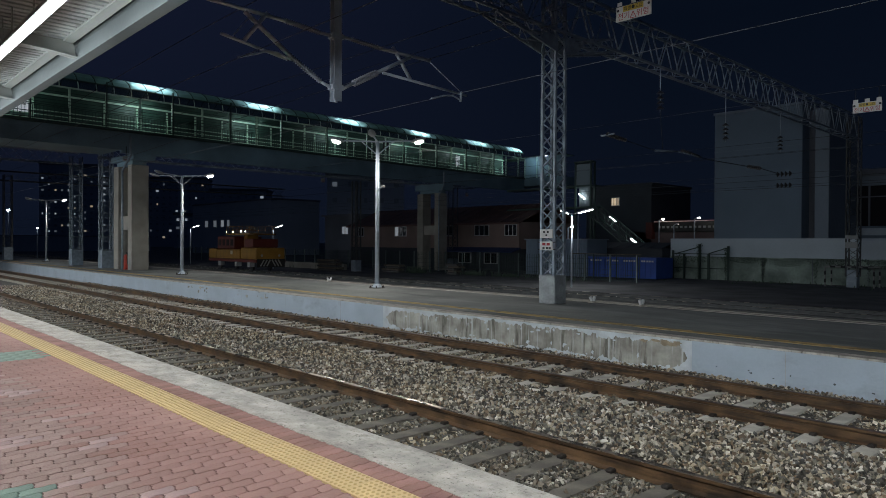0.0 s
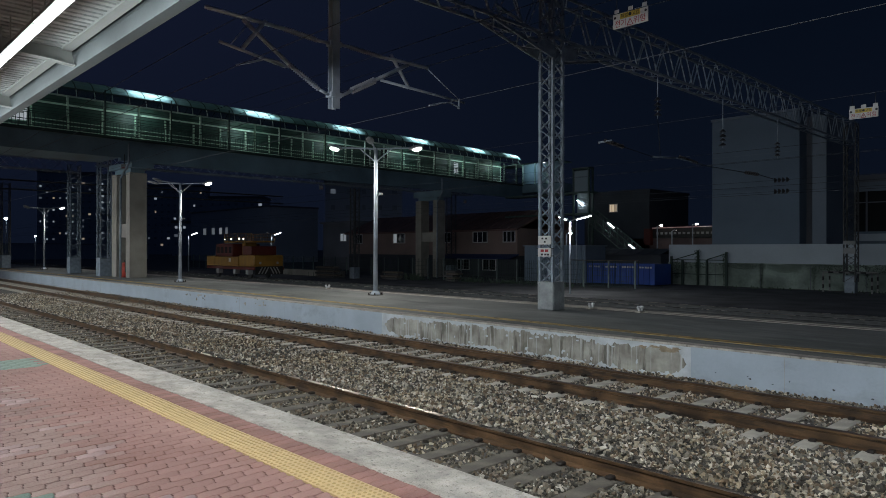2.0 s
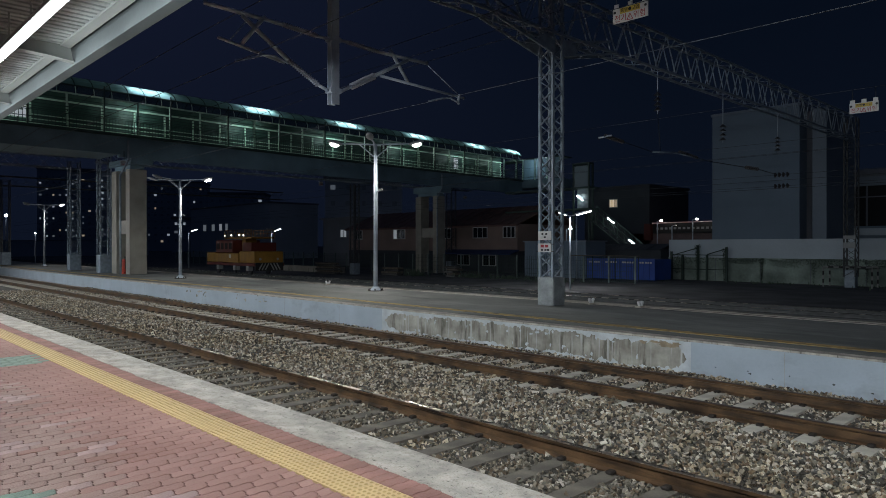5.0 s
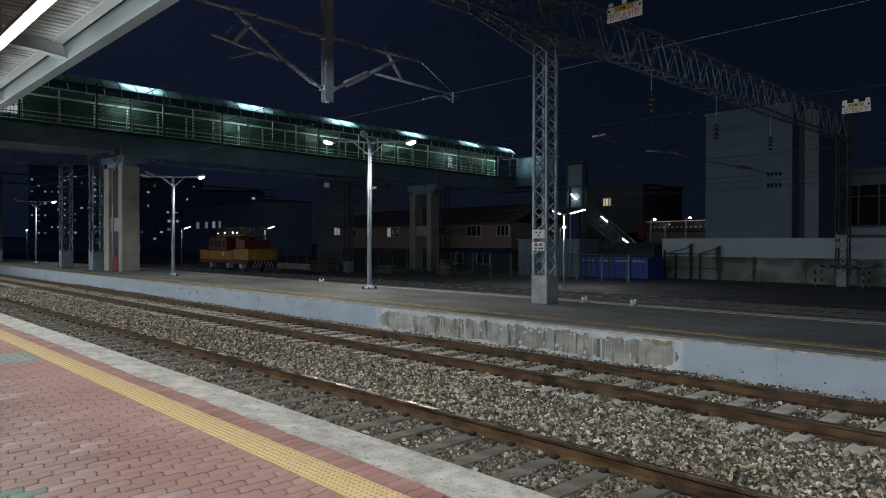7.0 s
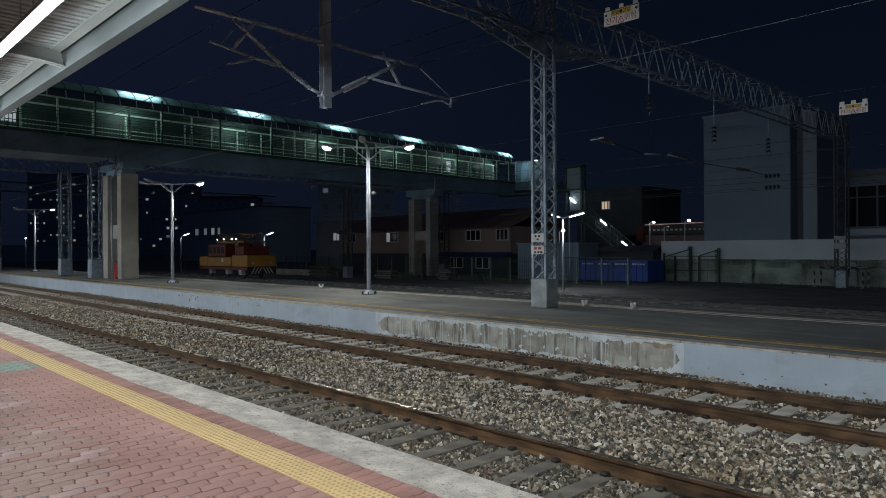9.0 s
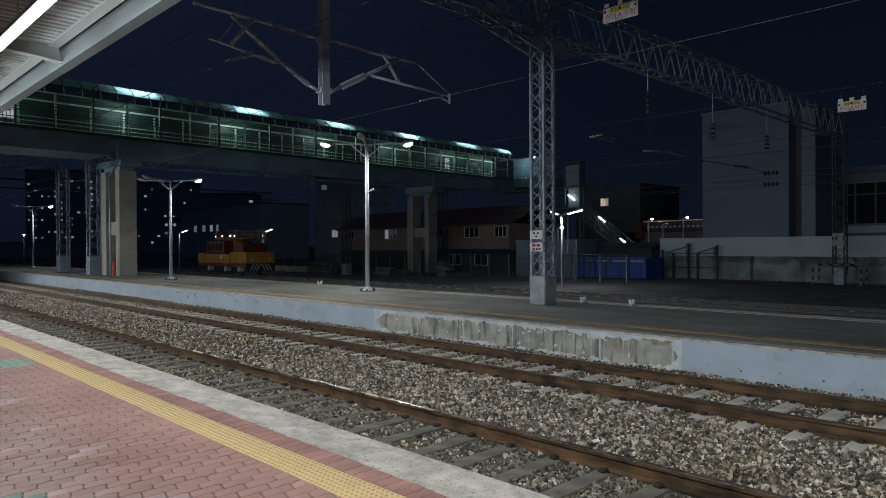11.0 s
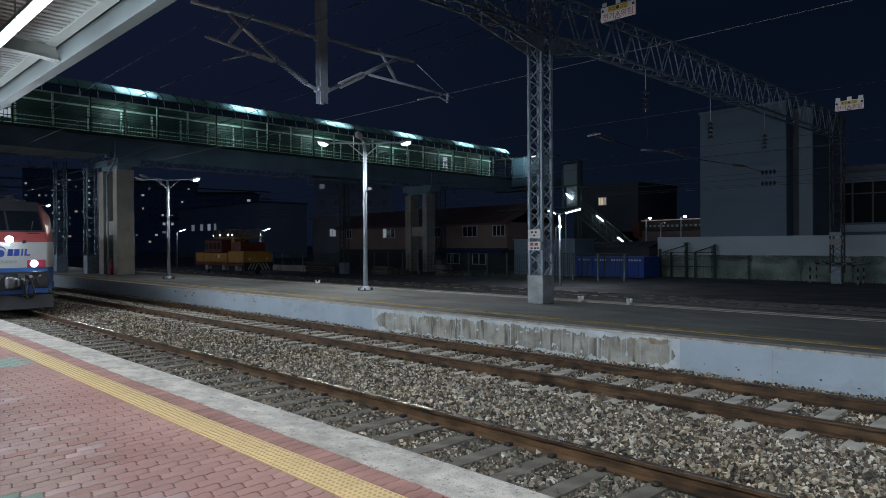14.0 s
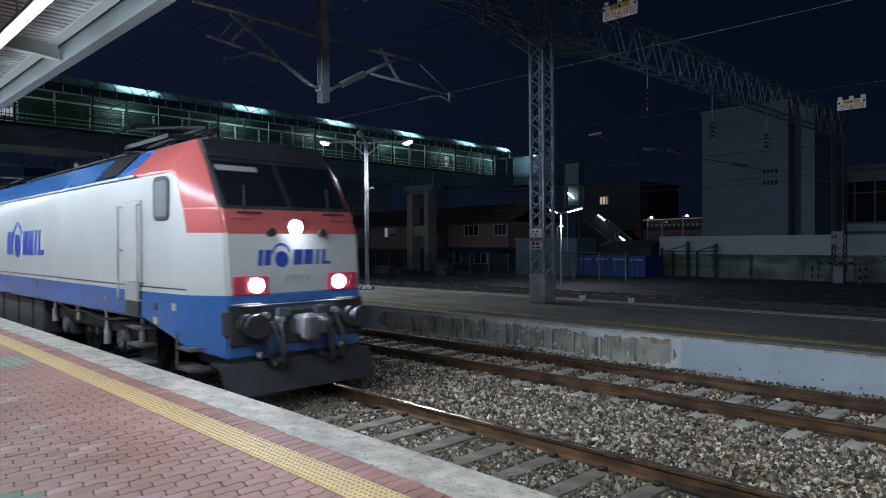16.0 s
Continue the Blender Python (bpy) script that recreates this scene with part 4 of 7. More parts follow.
def wheelset(x):
    w = new("wheelset")
    w.parent, w.location = LOCO, (x, 0, 0.61)
    WHEELS.append((w, x))
    for s in (-1, 1):
        bm = B()
        rod(bm, (0, s * 0.68, 0), (0, s * 0.82, 0), 0.61, 32)
        rod(bm, (0, s * 0.66, 0), (0, s * 0.69, 0), 0.64, 32)
        rod(bm, (0, s * 0.82, 0), (0, s * 0.90, 0), 0.16, 14)
        for a in range(6):
            rod(bm, (0.4 * math.cos(a), s * 0.82, 0.4 * math.sin(a)), (0.4 * math.cos(a), s * 0.845, 0.4 * math.sin(a)), 0.06, 8)
        part("wheel", bm, M_LGREY, w)
    bm = B()
    rod(bm, (0, -0.7, 0), (0, 0.7, 0), 0.09, 12)
    part("axle", bm, M_LDARK, w)


def loco_details():
    # windscreen: two black panes, a pillar, wipers, a sun visor of grey sheet above
    for ya, yb in ((-0.97, -0.03), (0.03, 0.97)):
        part("windscreen", on_nose(ya, yb, 2.66, 3.30, 0.012, 0.02, 4), M_LGLASS, LOCO, "dark windscreen pane")
    part("windscreen_surround", on_nose(-1.0, 1.0, 2.63, 3.34, 0.004, 0.02, 4), M_LDARK, LOCO)
    part("windscreen_blind", on_nose(-0.93, -0.30, 3.16, 3.24, 0.016, 0.01), M_GREYPLATE, LOCO)
    part("roof_visor", on_nose(-1.0, 1.0, 3.36, 3.62, 0.03, 0.06, 2), M_LGREY, LOCO, "dark grey roof front")
    for y in (-0.75, 0.62):
        bm = B()
        rod(bm, (nose_x(2.6) + 0.05, y, 2.58), (nose_x(2.95) + 0.05, y + 0.12, 2.95), 0.012, 6)
        rod(bm, (nose_x(2.58) + 0.03, y - 0.1, 2.56), (nose_x(2.58) + 0.05, y + 0.25, 2.56), 0.014, 6)
        part("wiper", bm, M_LDARK, LOCO)
    # lamps
    for s in (-1, 1):
        y0, y1 = sorted((s * 0.48, s * 1.0))
        boxpart("lamp_plate", (-0.03, 0.03, y0, y1, 1.44, 1.70), M_LPINK, LOCO, "red lamp cluster", bevel=0.012)
        bm = B()
        rod(bm, (0.03, s * 0.92, 1.57), (0.045, s * 0.92, 1.57), 0.075, 16)
        part("tail_lamp", bm, M_LPINK, LOCO)
    for y, z, r in ((-0.67, 1.57, 0.105), (0.67, 1.57, 0.105), (0.0, 2.36, 0.10)):
        bm = B()
        rod(bm, (nose_x(z) - 0.06, y, z), (nose_x(z) + 0.035, y, z), r + 0.025, 20)
        ring = part("headlamp_ring", bm, M_LSTEEL, LOCO)
        bm = B()
        bmesh.ops.create_uvsphere(bm, u_segments=18, v_segments=10, radius=1, matrix=pose(nose_x(z) + 0.03, y, z) @ Matrix.Diagonal((0.03, r, r, 1)))
        part("headlamp", bm, M_HEADLAMP, ring, "glaring white headlamp", smooth=True)
    for y in (-0.42, 0.40):
        bm = B()
        rod(bm, (nose_x(2.27), y, 2.27), (nose_x(2.27) + 0.10, y, 2.29), 0.045, 12, 0.06)
        part("horn", bm, M_LGREY, LOCO)
    for y in (-0.80, 0.0, 0.80):
        bm = B()
        rod(bm, (nose_x(2.5) + 0.06, y - 0.16, 2.48), (nose_x(2.5) + 0.06, y + 0.16, 2.48), 0.014, 6)
        part("grab_rail", bm, M_LRED, LOCO)
    bm = B()
    for k in range(4):
        box(bm, 0.0, 0.012, -0.24 + k * 0.115, -0.16 + k * 0.115, 1.60, 1.70)
    part("number_bars", bm, M_GREYPLATE, LOCO)
    emblem(lambda u, v, d: (nose_x(1.84 + v) + d + 0.003, -0.62 + u, 1.80 + v), LOCO, 1.25, 0.32)
    emblem(lambda u, v, d: (-9.95 + u, -1.5 - d - 0.003, 1.86 + v), LOCO, 3.15, 0.74)
    # buffer beam with buffers, coupler, hoses and plough
    boxpart("buffer_beam", (-0.35, 0.03, -1.12, 1.12, 0.90, 1.26), M_LDARK, LOCO, bevel=0.03)
    boxpart("lower_apron", (-0.30, 0.02, -1.05, 1.05, 1.32, 1.44), M_LBLUE, LOCO, bevel=0.01)
    for s in (-1, 1):
        bm = B()
        rod(bm, (0.05, s * 0.84, 1.06), (0.34, s * 0.84, 1.06), 0.09, 16)
        rod(bm, (0.05, s * 0.84, 1.06), (0.16, s * 0.84, 1.06), 0.14, 16)
        rod(bm, (0.34, s * 0.84, 1.06), (0.38, s * 0.84, 1.06), 0.16, 20)
        part("buffer", bm, M_LDARK, LOCO)
        box_ = boxpart("cable_box", (0.03, 0.13, s * 0.30 - 0.09, s * 0.30 + 0.09, 1.13, 1.25), M_LGREYSTEP, LOCO, bevel=0.015)
        for k, (y, top, low, r) in enumerate(((0.34, 1.10, 0.46, 0.028), (0.45, 1.02, 0.52, 0.03), (0.56, 1.16, 0.62, 0.024), (0.64, 1.12, 0.50, 0.022))):
            bm = B()
            pts = [(0.06 + 0.20 * math.sin(math.pi * q) , s * (y - 0.10 * q * (k % 2 * 2 - 1)), top + (low - top) * math.sin(q * math.pi * 0.62)) for q in np.linspace(0, 1, 9)]
            tube(bm, pts, r)
            hose = part("brake_hose", bm, M_LDARK, LOCO, smooth=True)
            bm = B()
            rod(bm, (0.02, s * y, top), (0.12, s * y, top + 0.005), r * 1.9, 10)
            rod(bm, pts[-1], (pts[-1][0] + 0.05, pts[-1][1], pts[-1][2] - 0.05), r * 1.7, 10)
            part("hose_coupling", bm, M_LSTEEL if k % 2 == 0 else M_LGREYSTEP, hose)
        boxpart("buffer_plate", (0.02, 0.055, s * 0.84 - 0.24, s * 0.84 + 0.24, 0.78, 1.34), M_LDARK, LOCO, bevel=0.02)
        # steps beside the front corner
        bm = B()
        for z in (0.45, 0.72):
            box(bm, -0.75, -0.32, s * 1.30 - 0.14, s * 1.30 + 0.14, z, z + 0.04)
        box(bm, -0.77, -0.74, s * 1.42, s * 1.44, 0.45, 0.95)
        part("corner_step", bm, M_LGREYSTEP, LOCO)
    bm = B()
    box(bm, 0.0, 0.34, -0.16, 0.16, 0.84, 1.14, bevel=0.05)
    box(bm, 0.30, 0.52, -0.20, 0.02, 0.80, 1.18, bevel=0.05)
    box(bm, 0.30, 0.46, 0.06, 0.20, 0.86, 1.12, bevel=0.05)
    part("coupler", bm, M_LGREYSTEP, LOCO)
    bm = B()
    rod(bm, (0.10, -0.95, 1.30), (0.10, 0.95, 1.30), 0.016, 6)
    for y in (-0.9, -0.3, 0.3, 0.9):
        rod(bm, (0.0, y, 1.30), (0.10, y, 1.30), 0.014, 6)
    part("uncoupling_bar", bm, M_LDARK, LOCO)
    boxpart("coupler_pocket", (0.0, 0.06, -0.30, 0.30, 0.74, 1.22), M_LDARK, LOCO, bevel=0.02)
    bm = B()
    extrude_profile(bm, [(-0.30, 0.55), (0.08, 0.55), (0.24, 0.14), (0.20, 0.12), (-0.06, 0.50), (-0.30, 0.50)], "y", -1.18, 1.18)
    part("plough", bm, M_LDARK, LOCO, "dark grey snow plough")
    boxpart("front_underframe", (-0.9, -0.05, -1.05, 1.05, 0.50, 0.90), M_LDARK, LOCO)
    # side: stripe, door with rails and steps, cab window, grilles, small plates
    for s in (-1, 1):
        y0, y1 = sorted((s * 1.5, s * 1.506))
        boxpart("stripe", (-LEN + 0.4, -2.3, y0, y1, 1.515, 1.53), M_LDARK, LOCO)
        part("stripe", side_box(-2.3, -0.57, s, 0, 0.006, 1.515, 1.53), M_LDARK, LOCO)
        ya, yb = sorted((s * 1.495, s * 1.512))
        for x0 in (-2.50, -LEN + 2.0):
            d = boxpart("door", (x0, x0 + 0.66, min(s * 1.45, s * 1.512), max(s * 1.45, s * 1.512), 1.58, 2.78), M_LWHITE, LOCO, "white cab door", bevel=0.006)
            boxpart("door_vent", (x0 + 0.05, x0 + 0.6, ya, yb + 0.003 if s > 0 else yb, 1.30, 1.56), M_GREYPLATE, LOCO)
            boxpart("step_recess", (x0 + 0.08, x0 + 0.58, min(s * 1.36, s * 1.515), max(s * 1.36, s * 1.515), 1.08, 1.29), M_LDARK, LOCO)
            for x in (x0 - 0.06, x0 + 0.72):
                bm = B()
                rod(bm, (x, s * 1.57, 1.30), (x, s * 1.57, 2.72), 0.018, 8)
                for z in (1.32, 2.05, 2.70):
                    rod(bm, (x, s * 1.5, z), (x, s * 1.575, z), 0.016, 6)
                part("door_rail", bm, M_LSTEEL, d)
            for z in (0.36, 0.62, 0.88):
                boxpart("step", (x0 + 0.08, x0 + 0.60, min(s * 1.24, s * 1.5), max(s * 1.24, s * 1.5), z, z + 0.035), M_LGREYSTEP, LOCO)
            boxpart("step_plate", (x0 + 0.12, x0 + 0.56, min(s * 1.22, s * 1.25), max(s * 1.22, s * 1.25), 0.36, 1.05), M_LDARK, LOCO)
        for x0 in (-1.47, -LEN + 1.15):
            part("window_frame", rounded_side(x0, x0 + 0.46, s, -0.01, 0.014, 2.46, 3.08, 0.10), M_LDARK, LOCO, "black rubber window frame")
            part("cab_window", rounded_side(x0 + 0.05, x0 + 0.41, s, 0.0, 0.018, 2.52, 3.02, 0.07), M_CABGLASS, LOCO, "grey cab side window")
        for x0 in (-3.95, -LEN + 2.9):
            bm = B()
            v = [bm.verts.new(q) for q in ((x0, s * 1.462, 3.215), (x0 + 1.05, s * 1.462, 3.215), (x0 + 1.05, s * 1.095, 3.605), (x0, s * 1.095, 3.605))]
            f = bm.faces.new(v)
            bmesh.ops.solidify(bm, geom=[f], thickness=0.02)
            part("roof_grille", bm, M_LDARK, LOCO, "dark ventilation grille")
        bm = B()
        box(bm, -LEN + 2.3, -2.0, min(s * 1.5, s * 1.53), max(s * 1.5, s * 1.53), 3.12, 3.155)
        part("rain_gutter", bm, M_LSTEEL, LOCO)
        for x, z, m in ((-9.3, 1.62, M_GREYPLATE), (-3.4, 1.22, M_YELLOW_LINE), (-0.95, 1.22, M_GREYPLATE), (-1.5, 1.2, M_LDARK), (-7.5, 1.3, M_LDARK), (-1.5, 1.0, M_YELLOW_LINE)):
            part("side_plate", side_box(x, x + 0.10, s, -0.004, 0.008, z, z + 0.10), m, LOCO)
    # roof: pantographs folded down, insulators, boxes
    for x in (-3.6, -15.6):
        bm = B()
        box(bm, x - 1.0, x + 1.0, -0.75, -0.68, 3.86, 3.93)
        box(bm, x - 1.0, x + 1.0, 0.68, 0.75, 3.86, 3.93)
        box(bm, x - 1.0, x - 0.93, -0.75, 0.75, 3.86, 3.93)
        box(bm, x + 0.93, x + 1.0, -0.75, 0.75, 3.86, 3.93)
        part("pantograph_frame", bm, M_LGREY, LOCO)
        bm = B()
        rod(bm, (x - 0.9, -0.35, 3.93), (x + 0.95, -0.1, 4.10), 0.035, 8)
        rod(bm, (x - 0.9, 0.35, 3.93), (x + 0.95, 0.1, 4.10), 0.035, 8)
        rod(bm, (x + 0.95, -0.1, 4.10), (x - 0.9, -0.55, 4.26), 0.028, 8)
        rod(bm, (x + 0.95, 0.1, 4.10), (x - 0.9, 0.55, 4.26), 0.028, 8)
        part("pantograph_arm", bm, M_LGREY, LOCO)
        bm = B()
        for dx in (-0.16, 0.16):
            rod(bm, (x - 0.9 + dx, -0.62, 4.30), (x - 0.9 + dx, 0.62, 4.30), 0.028, 8)
            for s in (-1, 1):
                rod(bm, (x - 0.9 + dx, s * 0.62, 4.30), (x - 0.9 + dx, s * 0.92, 4.14), 0.022, 8)
        part("collector_head", bm, M_LGREY, LOCO)
        for dx in (-0.95, 0.95):
            for s in (-0.7, 0.7):
                bm = B()
                for k in range(3):
                    rod(bm, (x + dx, s, 3.66 + k * 0.065), (x + dx, s, 3.70 + k * 0.065), 0.09, 10, 0.05)
                part("insulator", bm, M_INSUL, LOCO)
    for x0, x1, w, h in ((-2.35, -1.25, 0.75, 0.10), (-8.5, -5.2, 0.7, 0.10), (-13.5, -9.5, 0.7, 0.10), (-5.0, -4.75, 0.35, 0.34), (-9.2, -8.9, 0.3, 0.45)):
        boxpart("roof_box", (x0, x1, -w, w, 3.62, 3.62 + h), M_LGREY, LOCO, bevel=0.02)
    for y in (-0.3, 0.1):
        bm = B()
        rod(bm, (-13, y, 3.92), (-4.9, y, 3.94), 0.025, 6)
        part("roof_cable", bm, M_LGREY, LOCO)
    # running gear
    for c in (-4.7, -LEN + 4.7):
        for dx in (-1.5, 1.5):
            wheelset(c + dx)
        for s in (-1, 1):
            bm = B()
            box(bm, c - 2.2, c + 2.2, s * 1.16 - 0.08, s * 1.16 + 0.08, 0.66, 0.90, bevel=0.03)
            for dx in (-1.5, 1.5):
                axle_box(bm, c + dx, s)
            for dx in (-0.45, 0.0, 0.45):
                rod(bm, (c + dx, s * 1.12, 0.55), (c + dx, s * 1.12, 1.05), 0.12, 12)
            part("bogie_frame", bm, M_LDARK, LOCO)
            for dx, low in ((-0.75, 0.75), (0.75, 0.45), (2.35, 0.55), (-2.3, 0.6)):
                bm = B()
                rod(bm, (c + dx, s * 1.28, low), (c + dx, s * 1.28, low + 0.25), 0.062, 10)
                rod(bm, (c + dx, s * 1.28, low + 0.22), (c + dx, s * 1.28, 1.02), 0.04, 10)
                part("damper", bm, M_LSTEEL, LOCO)
            for dx in (-1.5, 1.5):
                bm = B()
                rod(bm, (c + dx, s * 1.27, 0.60), (c + dx, s * 1.33, 0.60), 0.15, 14)
                for k in range(5):
                    rod(bm, (c + dx + 0.10 * math.cos(k * 1.257), s * 1.32, 0.60 + 0.10 * math.sin(k * 1.257)), (c + dx + 0.10 * math.cos(k * 1.257), s * 1.35, 0.60 + 0.10 * math.sin(k * 1.257)), 0.018, 6)
                part("axle_cover", bm, M_LGREYSTEP, LOCO)
            bm = B()
            tube(bm, [(c - 1.9, s * 1.30, 0.98), (c - 1.2, s * 1.32, 0.90), (c - 0.3, s * 1.32, 0.93), (c + 0.6, s * 1.32, 0.86), (c + 1.9, s * 1.30, 0.97)], 0.022)
            part("air_pipe", bm, M_LGREYSTEP, LOCO)
    for x0, x1 in ((-12.0, -11.1), (-10.9, -9.6), (-9.45, -8.4), (-8.25, -7.5)):
        for s in (-1, 1):
            boxpart("equipment_box", (x0, x1, min(s * 0.7, s * 1.38), max(s * 0.7, s * 1.38), 0.30, 1.0), M_LGREY if int(x0) % 2 else M_LDARK, LOCO, bevel=0.03)
    boxpart("underframe", (-LEN + 0.6, -0.5, -0.6, 0.6, 0.85, 1.04), M_LDARK, LOCO)


M_CABGLASS = mat("grey_tinted_glass", (0.17, 0.19, 0.195), 0.08, vary=0.05, bump=0)
loco_body()
loco_details()


def motions():
    """The locomotive runs in at a steady 8.37 m/s; its wheels turn with it."""
    speed = 8.37
    walk(LOCO, [(k * 0.5, pose(-8.3 + speed * (k * 0.5 - 16.0), 5.23, 0)) for k in range(33)])
    for w, x in WHEELS:
        walk(w, [(k * 0.1, pose(x, 0, 0.61, 0, math.degrees(speed / 0.61 * k * 0.1), 0)) for k in range(161)])

# ---------------------------------------------------------------- overhead line: dropper, cantilevers, wires, signs


def steel_bar(parent, name, a, b, r, material=None, seg=8):
    bm = B()
    rod(bm, a, b, r, seg)
    return part(name, bm, material or M_GALV, parent, smooth=True)


def ribbed(parent, a, b, r, count, material):
    """A long insulator: a core with sheds."""
    a, b = Vector(a), Vector(b)
    bm = B()
    rod(bm, a, b, r * 0.45, 8)
    d = (b - a).normalized() * 0.014
    for i in range(count):
        p = a.lerp(b, (i + 0.5) / count)
        rod(bm, p - d, p + d, r, 12, r * 0.6)
    return part("insulator", bm, material, parent)


def cantilevers():
    post = thing("dropper_post", pose(GX, 0, 0), "grey steel dropper post hanging from the gantry beam", "dropper post")
    bm = B()
    box(bm, -0.085, -0.065, 7.84, 8.02, 5.0, 8.0)
    box(bm, 0.065, 0.085, 7.84, 8.02, 5.0, 8.0)
    box(bm, -0.065, 0.065, 7.92, 7.94, 5.0, 8.0)
    part("post", bm, M_GALV, post)
    for z in (6.32, 5.28):
        boxpart("bracket", (-0.10, 0.10, 7.80, 8.06, z - 0.05, z + 0.05), M_GALV, post)
    c = thing("cantilever", pose(GX, 0, 0), "grey tube cantilever with ribbed insulators over the near track", "cantilever", "overhead line cantilevers")
    steel_bar(c, "top_tube", (0, 5.2, 6.42), (0, 6.77, 6.38), 0.042)
    ribbed(c, (0, 6.77, 6.38), (0, 7.55, 6.32), 0.055, 16, M_INSUL_G)
    steel_bar(c, "clevis", (0, 7.55, 6.32), (0, 7.80, 6.32), 0.035)
    steel_bar(c, "stay_tube", (0, 5.92, 6.36), (0, 6.88, 5.72), 0.045)
    ribbed(c, (0, 6.88, 5.72), (0, 7.58, 5.34), 0.06, 16, M_INSUL_G)
    steel_bar(c, "clevis", (0, 7.58, 5.34), (0, 7.80, 5.27), 0.035)
    steel_bar(c, "registration_tube", (0, 5.46, 5.86), (0, 6.80, 5.65), 0.032)
    steel_bar(c, "strut", (0, 6.38, 6.44), (0, 5.92, 5.84), 0.04)
    steel_bar(c, "tie", (0, 6.0, 6.27), (0, 5.68, 5.85), 0.012)
    bm = B()
    pts = [(5.74, 5.47), (6.10, 5.60), (6.34, 5.70), (6.56, 5.70), (6.82, 5.62)]
    for p, q in zip(pts[:-1], pts[1:]):
        rod(bm, (0.1, *p), (0.1, *q), 0.02, 8)
    part("steady_arm", bm, M_GALV, c)
    c = thing("cantilever", pose(GX, 0, 0), "grey tube cantilever with ribbed insulators over the far track", "cantilever", "overhead line cantilevers")
    steel_bar(c, "clevis", (0, 8.06, 6.35), (0, 8.30, 6.35), 0.035)
    ribbed(c, (0, 8.30, 6.35), (0, 9.12, 6.31), 0.05, 16, M_INSUL_G)
    steel_bar(c, "top_tube", (0, 9.12, 6.31), (0, 10.52, 6.32), 0.042)
    steel_bar(c, "clevis", (0, 8.06, 5.27), (0, 8.37, 5.44), 0.035)
    ribbed(c, (0, 8.37, 5.44), (0, 9.0, 5.78), 0.075, 12, M_INSUL_G)
    steel_bar(c, "stay_tube", (0, 9.0, 5.78), (0, 9.92, 6.28), 0.042)
    steel_bar(c, "registration_tube", (0, 9.15, 5.80), (0, 11.72, 5.70), 0.032)
    steel_bar(c, "strut", (0, 9.42, 6.42), (0, 9.93, 5.79), 0.04)
    steel_bar(c, "tie", (0, 10.50, 6.30), (0, 11.5, 5.77), 0.012)
    bm = B()
    pts = [(10.48, 5.43), (10.9, 5.56), (11.15, 5.60), (11.43, 5.53)]
    for p, q in zip(pts[:-1], pts[1:]):
        rod(bm, (0.1, *p), (0.1, *q), 0.02, 8)
    rod(bm, (0.1, 11.43, 5.50), (0.05, 11.5, 5.74), 0.03, 8)
    part("steady_arm", bm, M_GALV, c)


cantilevers()


def wire(y, z, label, r=0.008, sag=0.0, x0=-160.0, x1=60.0, material=None):
    """An overhead wire along the tracks, hung from the gantry, with a little sag between supports."""
    bm = B()
    rings = []
    for x in np.linspace(x0, x1, 61):
        c = (y, z - sag * math.sin(math.pi * (((x - GX) % 50) / 50)) ** 2)
        rings.append([bm.verts.new((x, c[0] + r * math.cos(a), c[1] + r * math.sin(a))) for a in np.arange(5) * 2 * math.pi / 5])
    for p, q in zip(rings[:-1], rings[1:]):
        for i in range(5):
            bm.faces.new((p[i], p[(i + 1) % 5], q[(i + 1) % 5], q[i]))
    return tagged(part("overhead_wire", bm, material or M_WIRE), label, "wire", "overhead wires")


wire(5.76, 5.46, "thin grey contact wire over the near track", 0.0075, material=M_WIRE_LIT)
wire(5.90, 6.44, "sagging carrier wire over the near track", 0.0075, 0.55)
wire(10.48, 5.41, "thin grey contact wire over the second track", 0.0075, material=M_WIRE_LIT)
wire(10.49, 6.36, "sagging carrier wire over the second track", 0.0075, 0.55)
for y, z in ((26.0, 5.9), (26.0, 4.2), (26.05, 4.5), (31.5, 6.2), (31.5, 5.24), (31.5, 4.74), (24.4, 5.25)):
    wire(y, z, "thin dark feeder wire across the yard", 0.007)
wire(11.6, 7.5, "thin feeder wire above the island platform edge", 0.009)


def hanging_insulator(y, top, bottom, discs):
    h = thing("hanging_insulator", pose(GX, y, 0), "dark disc insulator string hanging from the gantry beam", "insulator", "hanging insulators")
    steel_bar(h, "hanger_rod", (0, 0, top), (0, 0, bottom + 0.75), 0.018)
    for k in range(discs):
        bm = B()
        rod(bm, (0, 0, bottom + 0.12 + k * 0.17), (0, 0, bottom + 0.22 + k * 0.17), 0.13, 14, 0.035)
        part("disc", bm, M_INSUL, h, smooth=False)
    steel_bar(h, "end_rod", (0, 0, bottom), (0, 0, bottom + 0.75), 0.014)


hanging_insulator(21.0, 8.1, 6.55, 4)
hanging_insulator(26.0, 8.1, 6.08, 4)
hanging_insulator(31.5, 8.1, 6.20, 4)
for z in (5.24, 4.74):
    h = thing("strain_insulator", pose(GX + 0.2, 31.5, z), "dark disc insulators in a feeder wire", "insulator", "strain insulators")
    for k in range(4):
        bm = B()
        rod(bm, (k * 0.17 - 0.3, 0, 0), (k * 0.17 - 0.22, 0, 0), 0.12, 12, 0.04)
        part("disc", bm, M_INSUL, h)

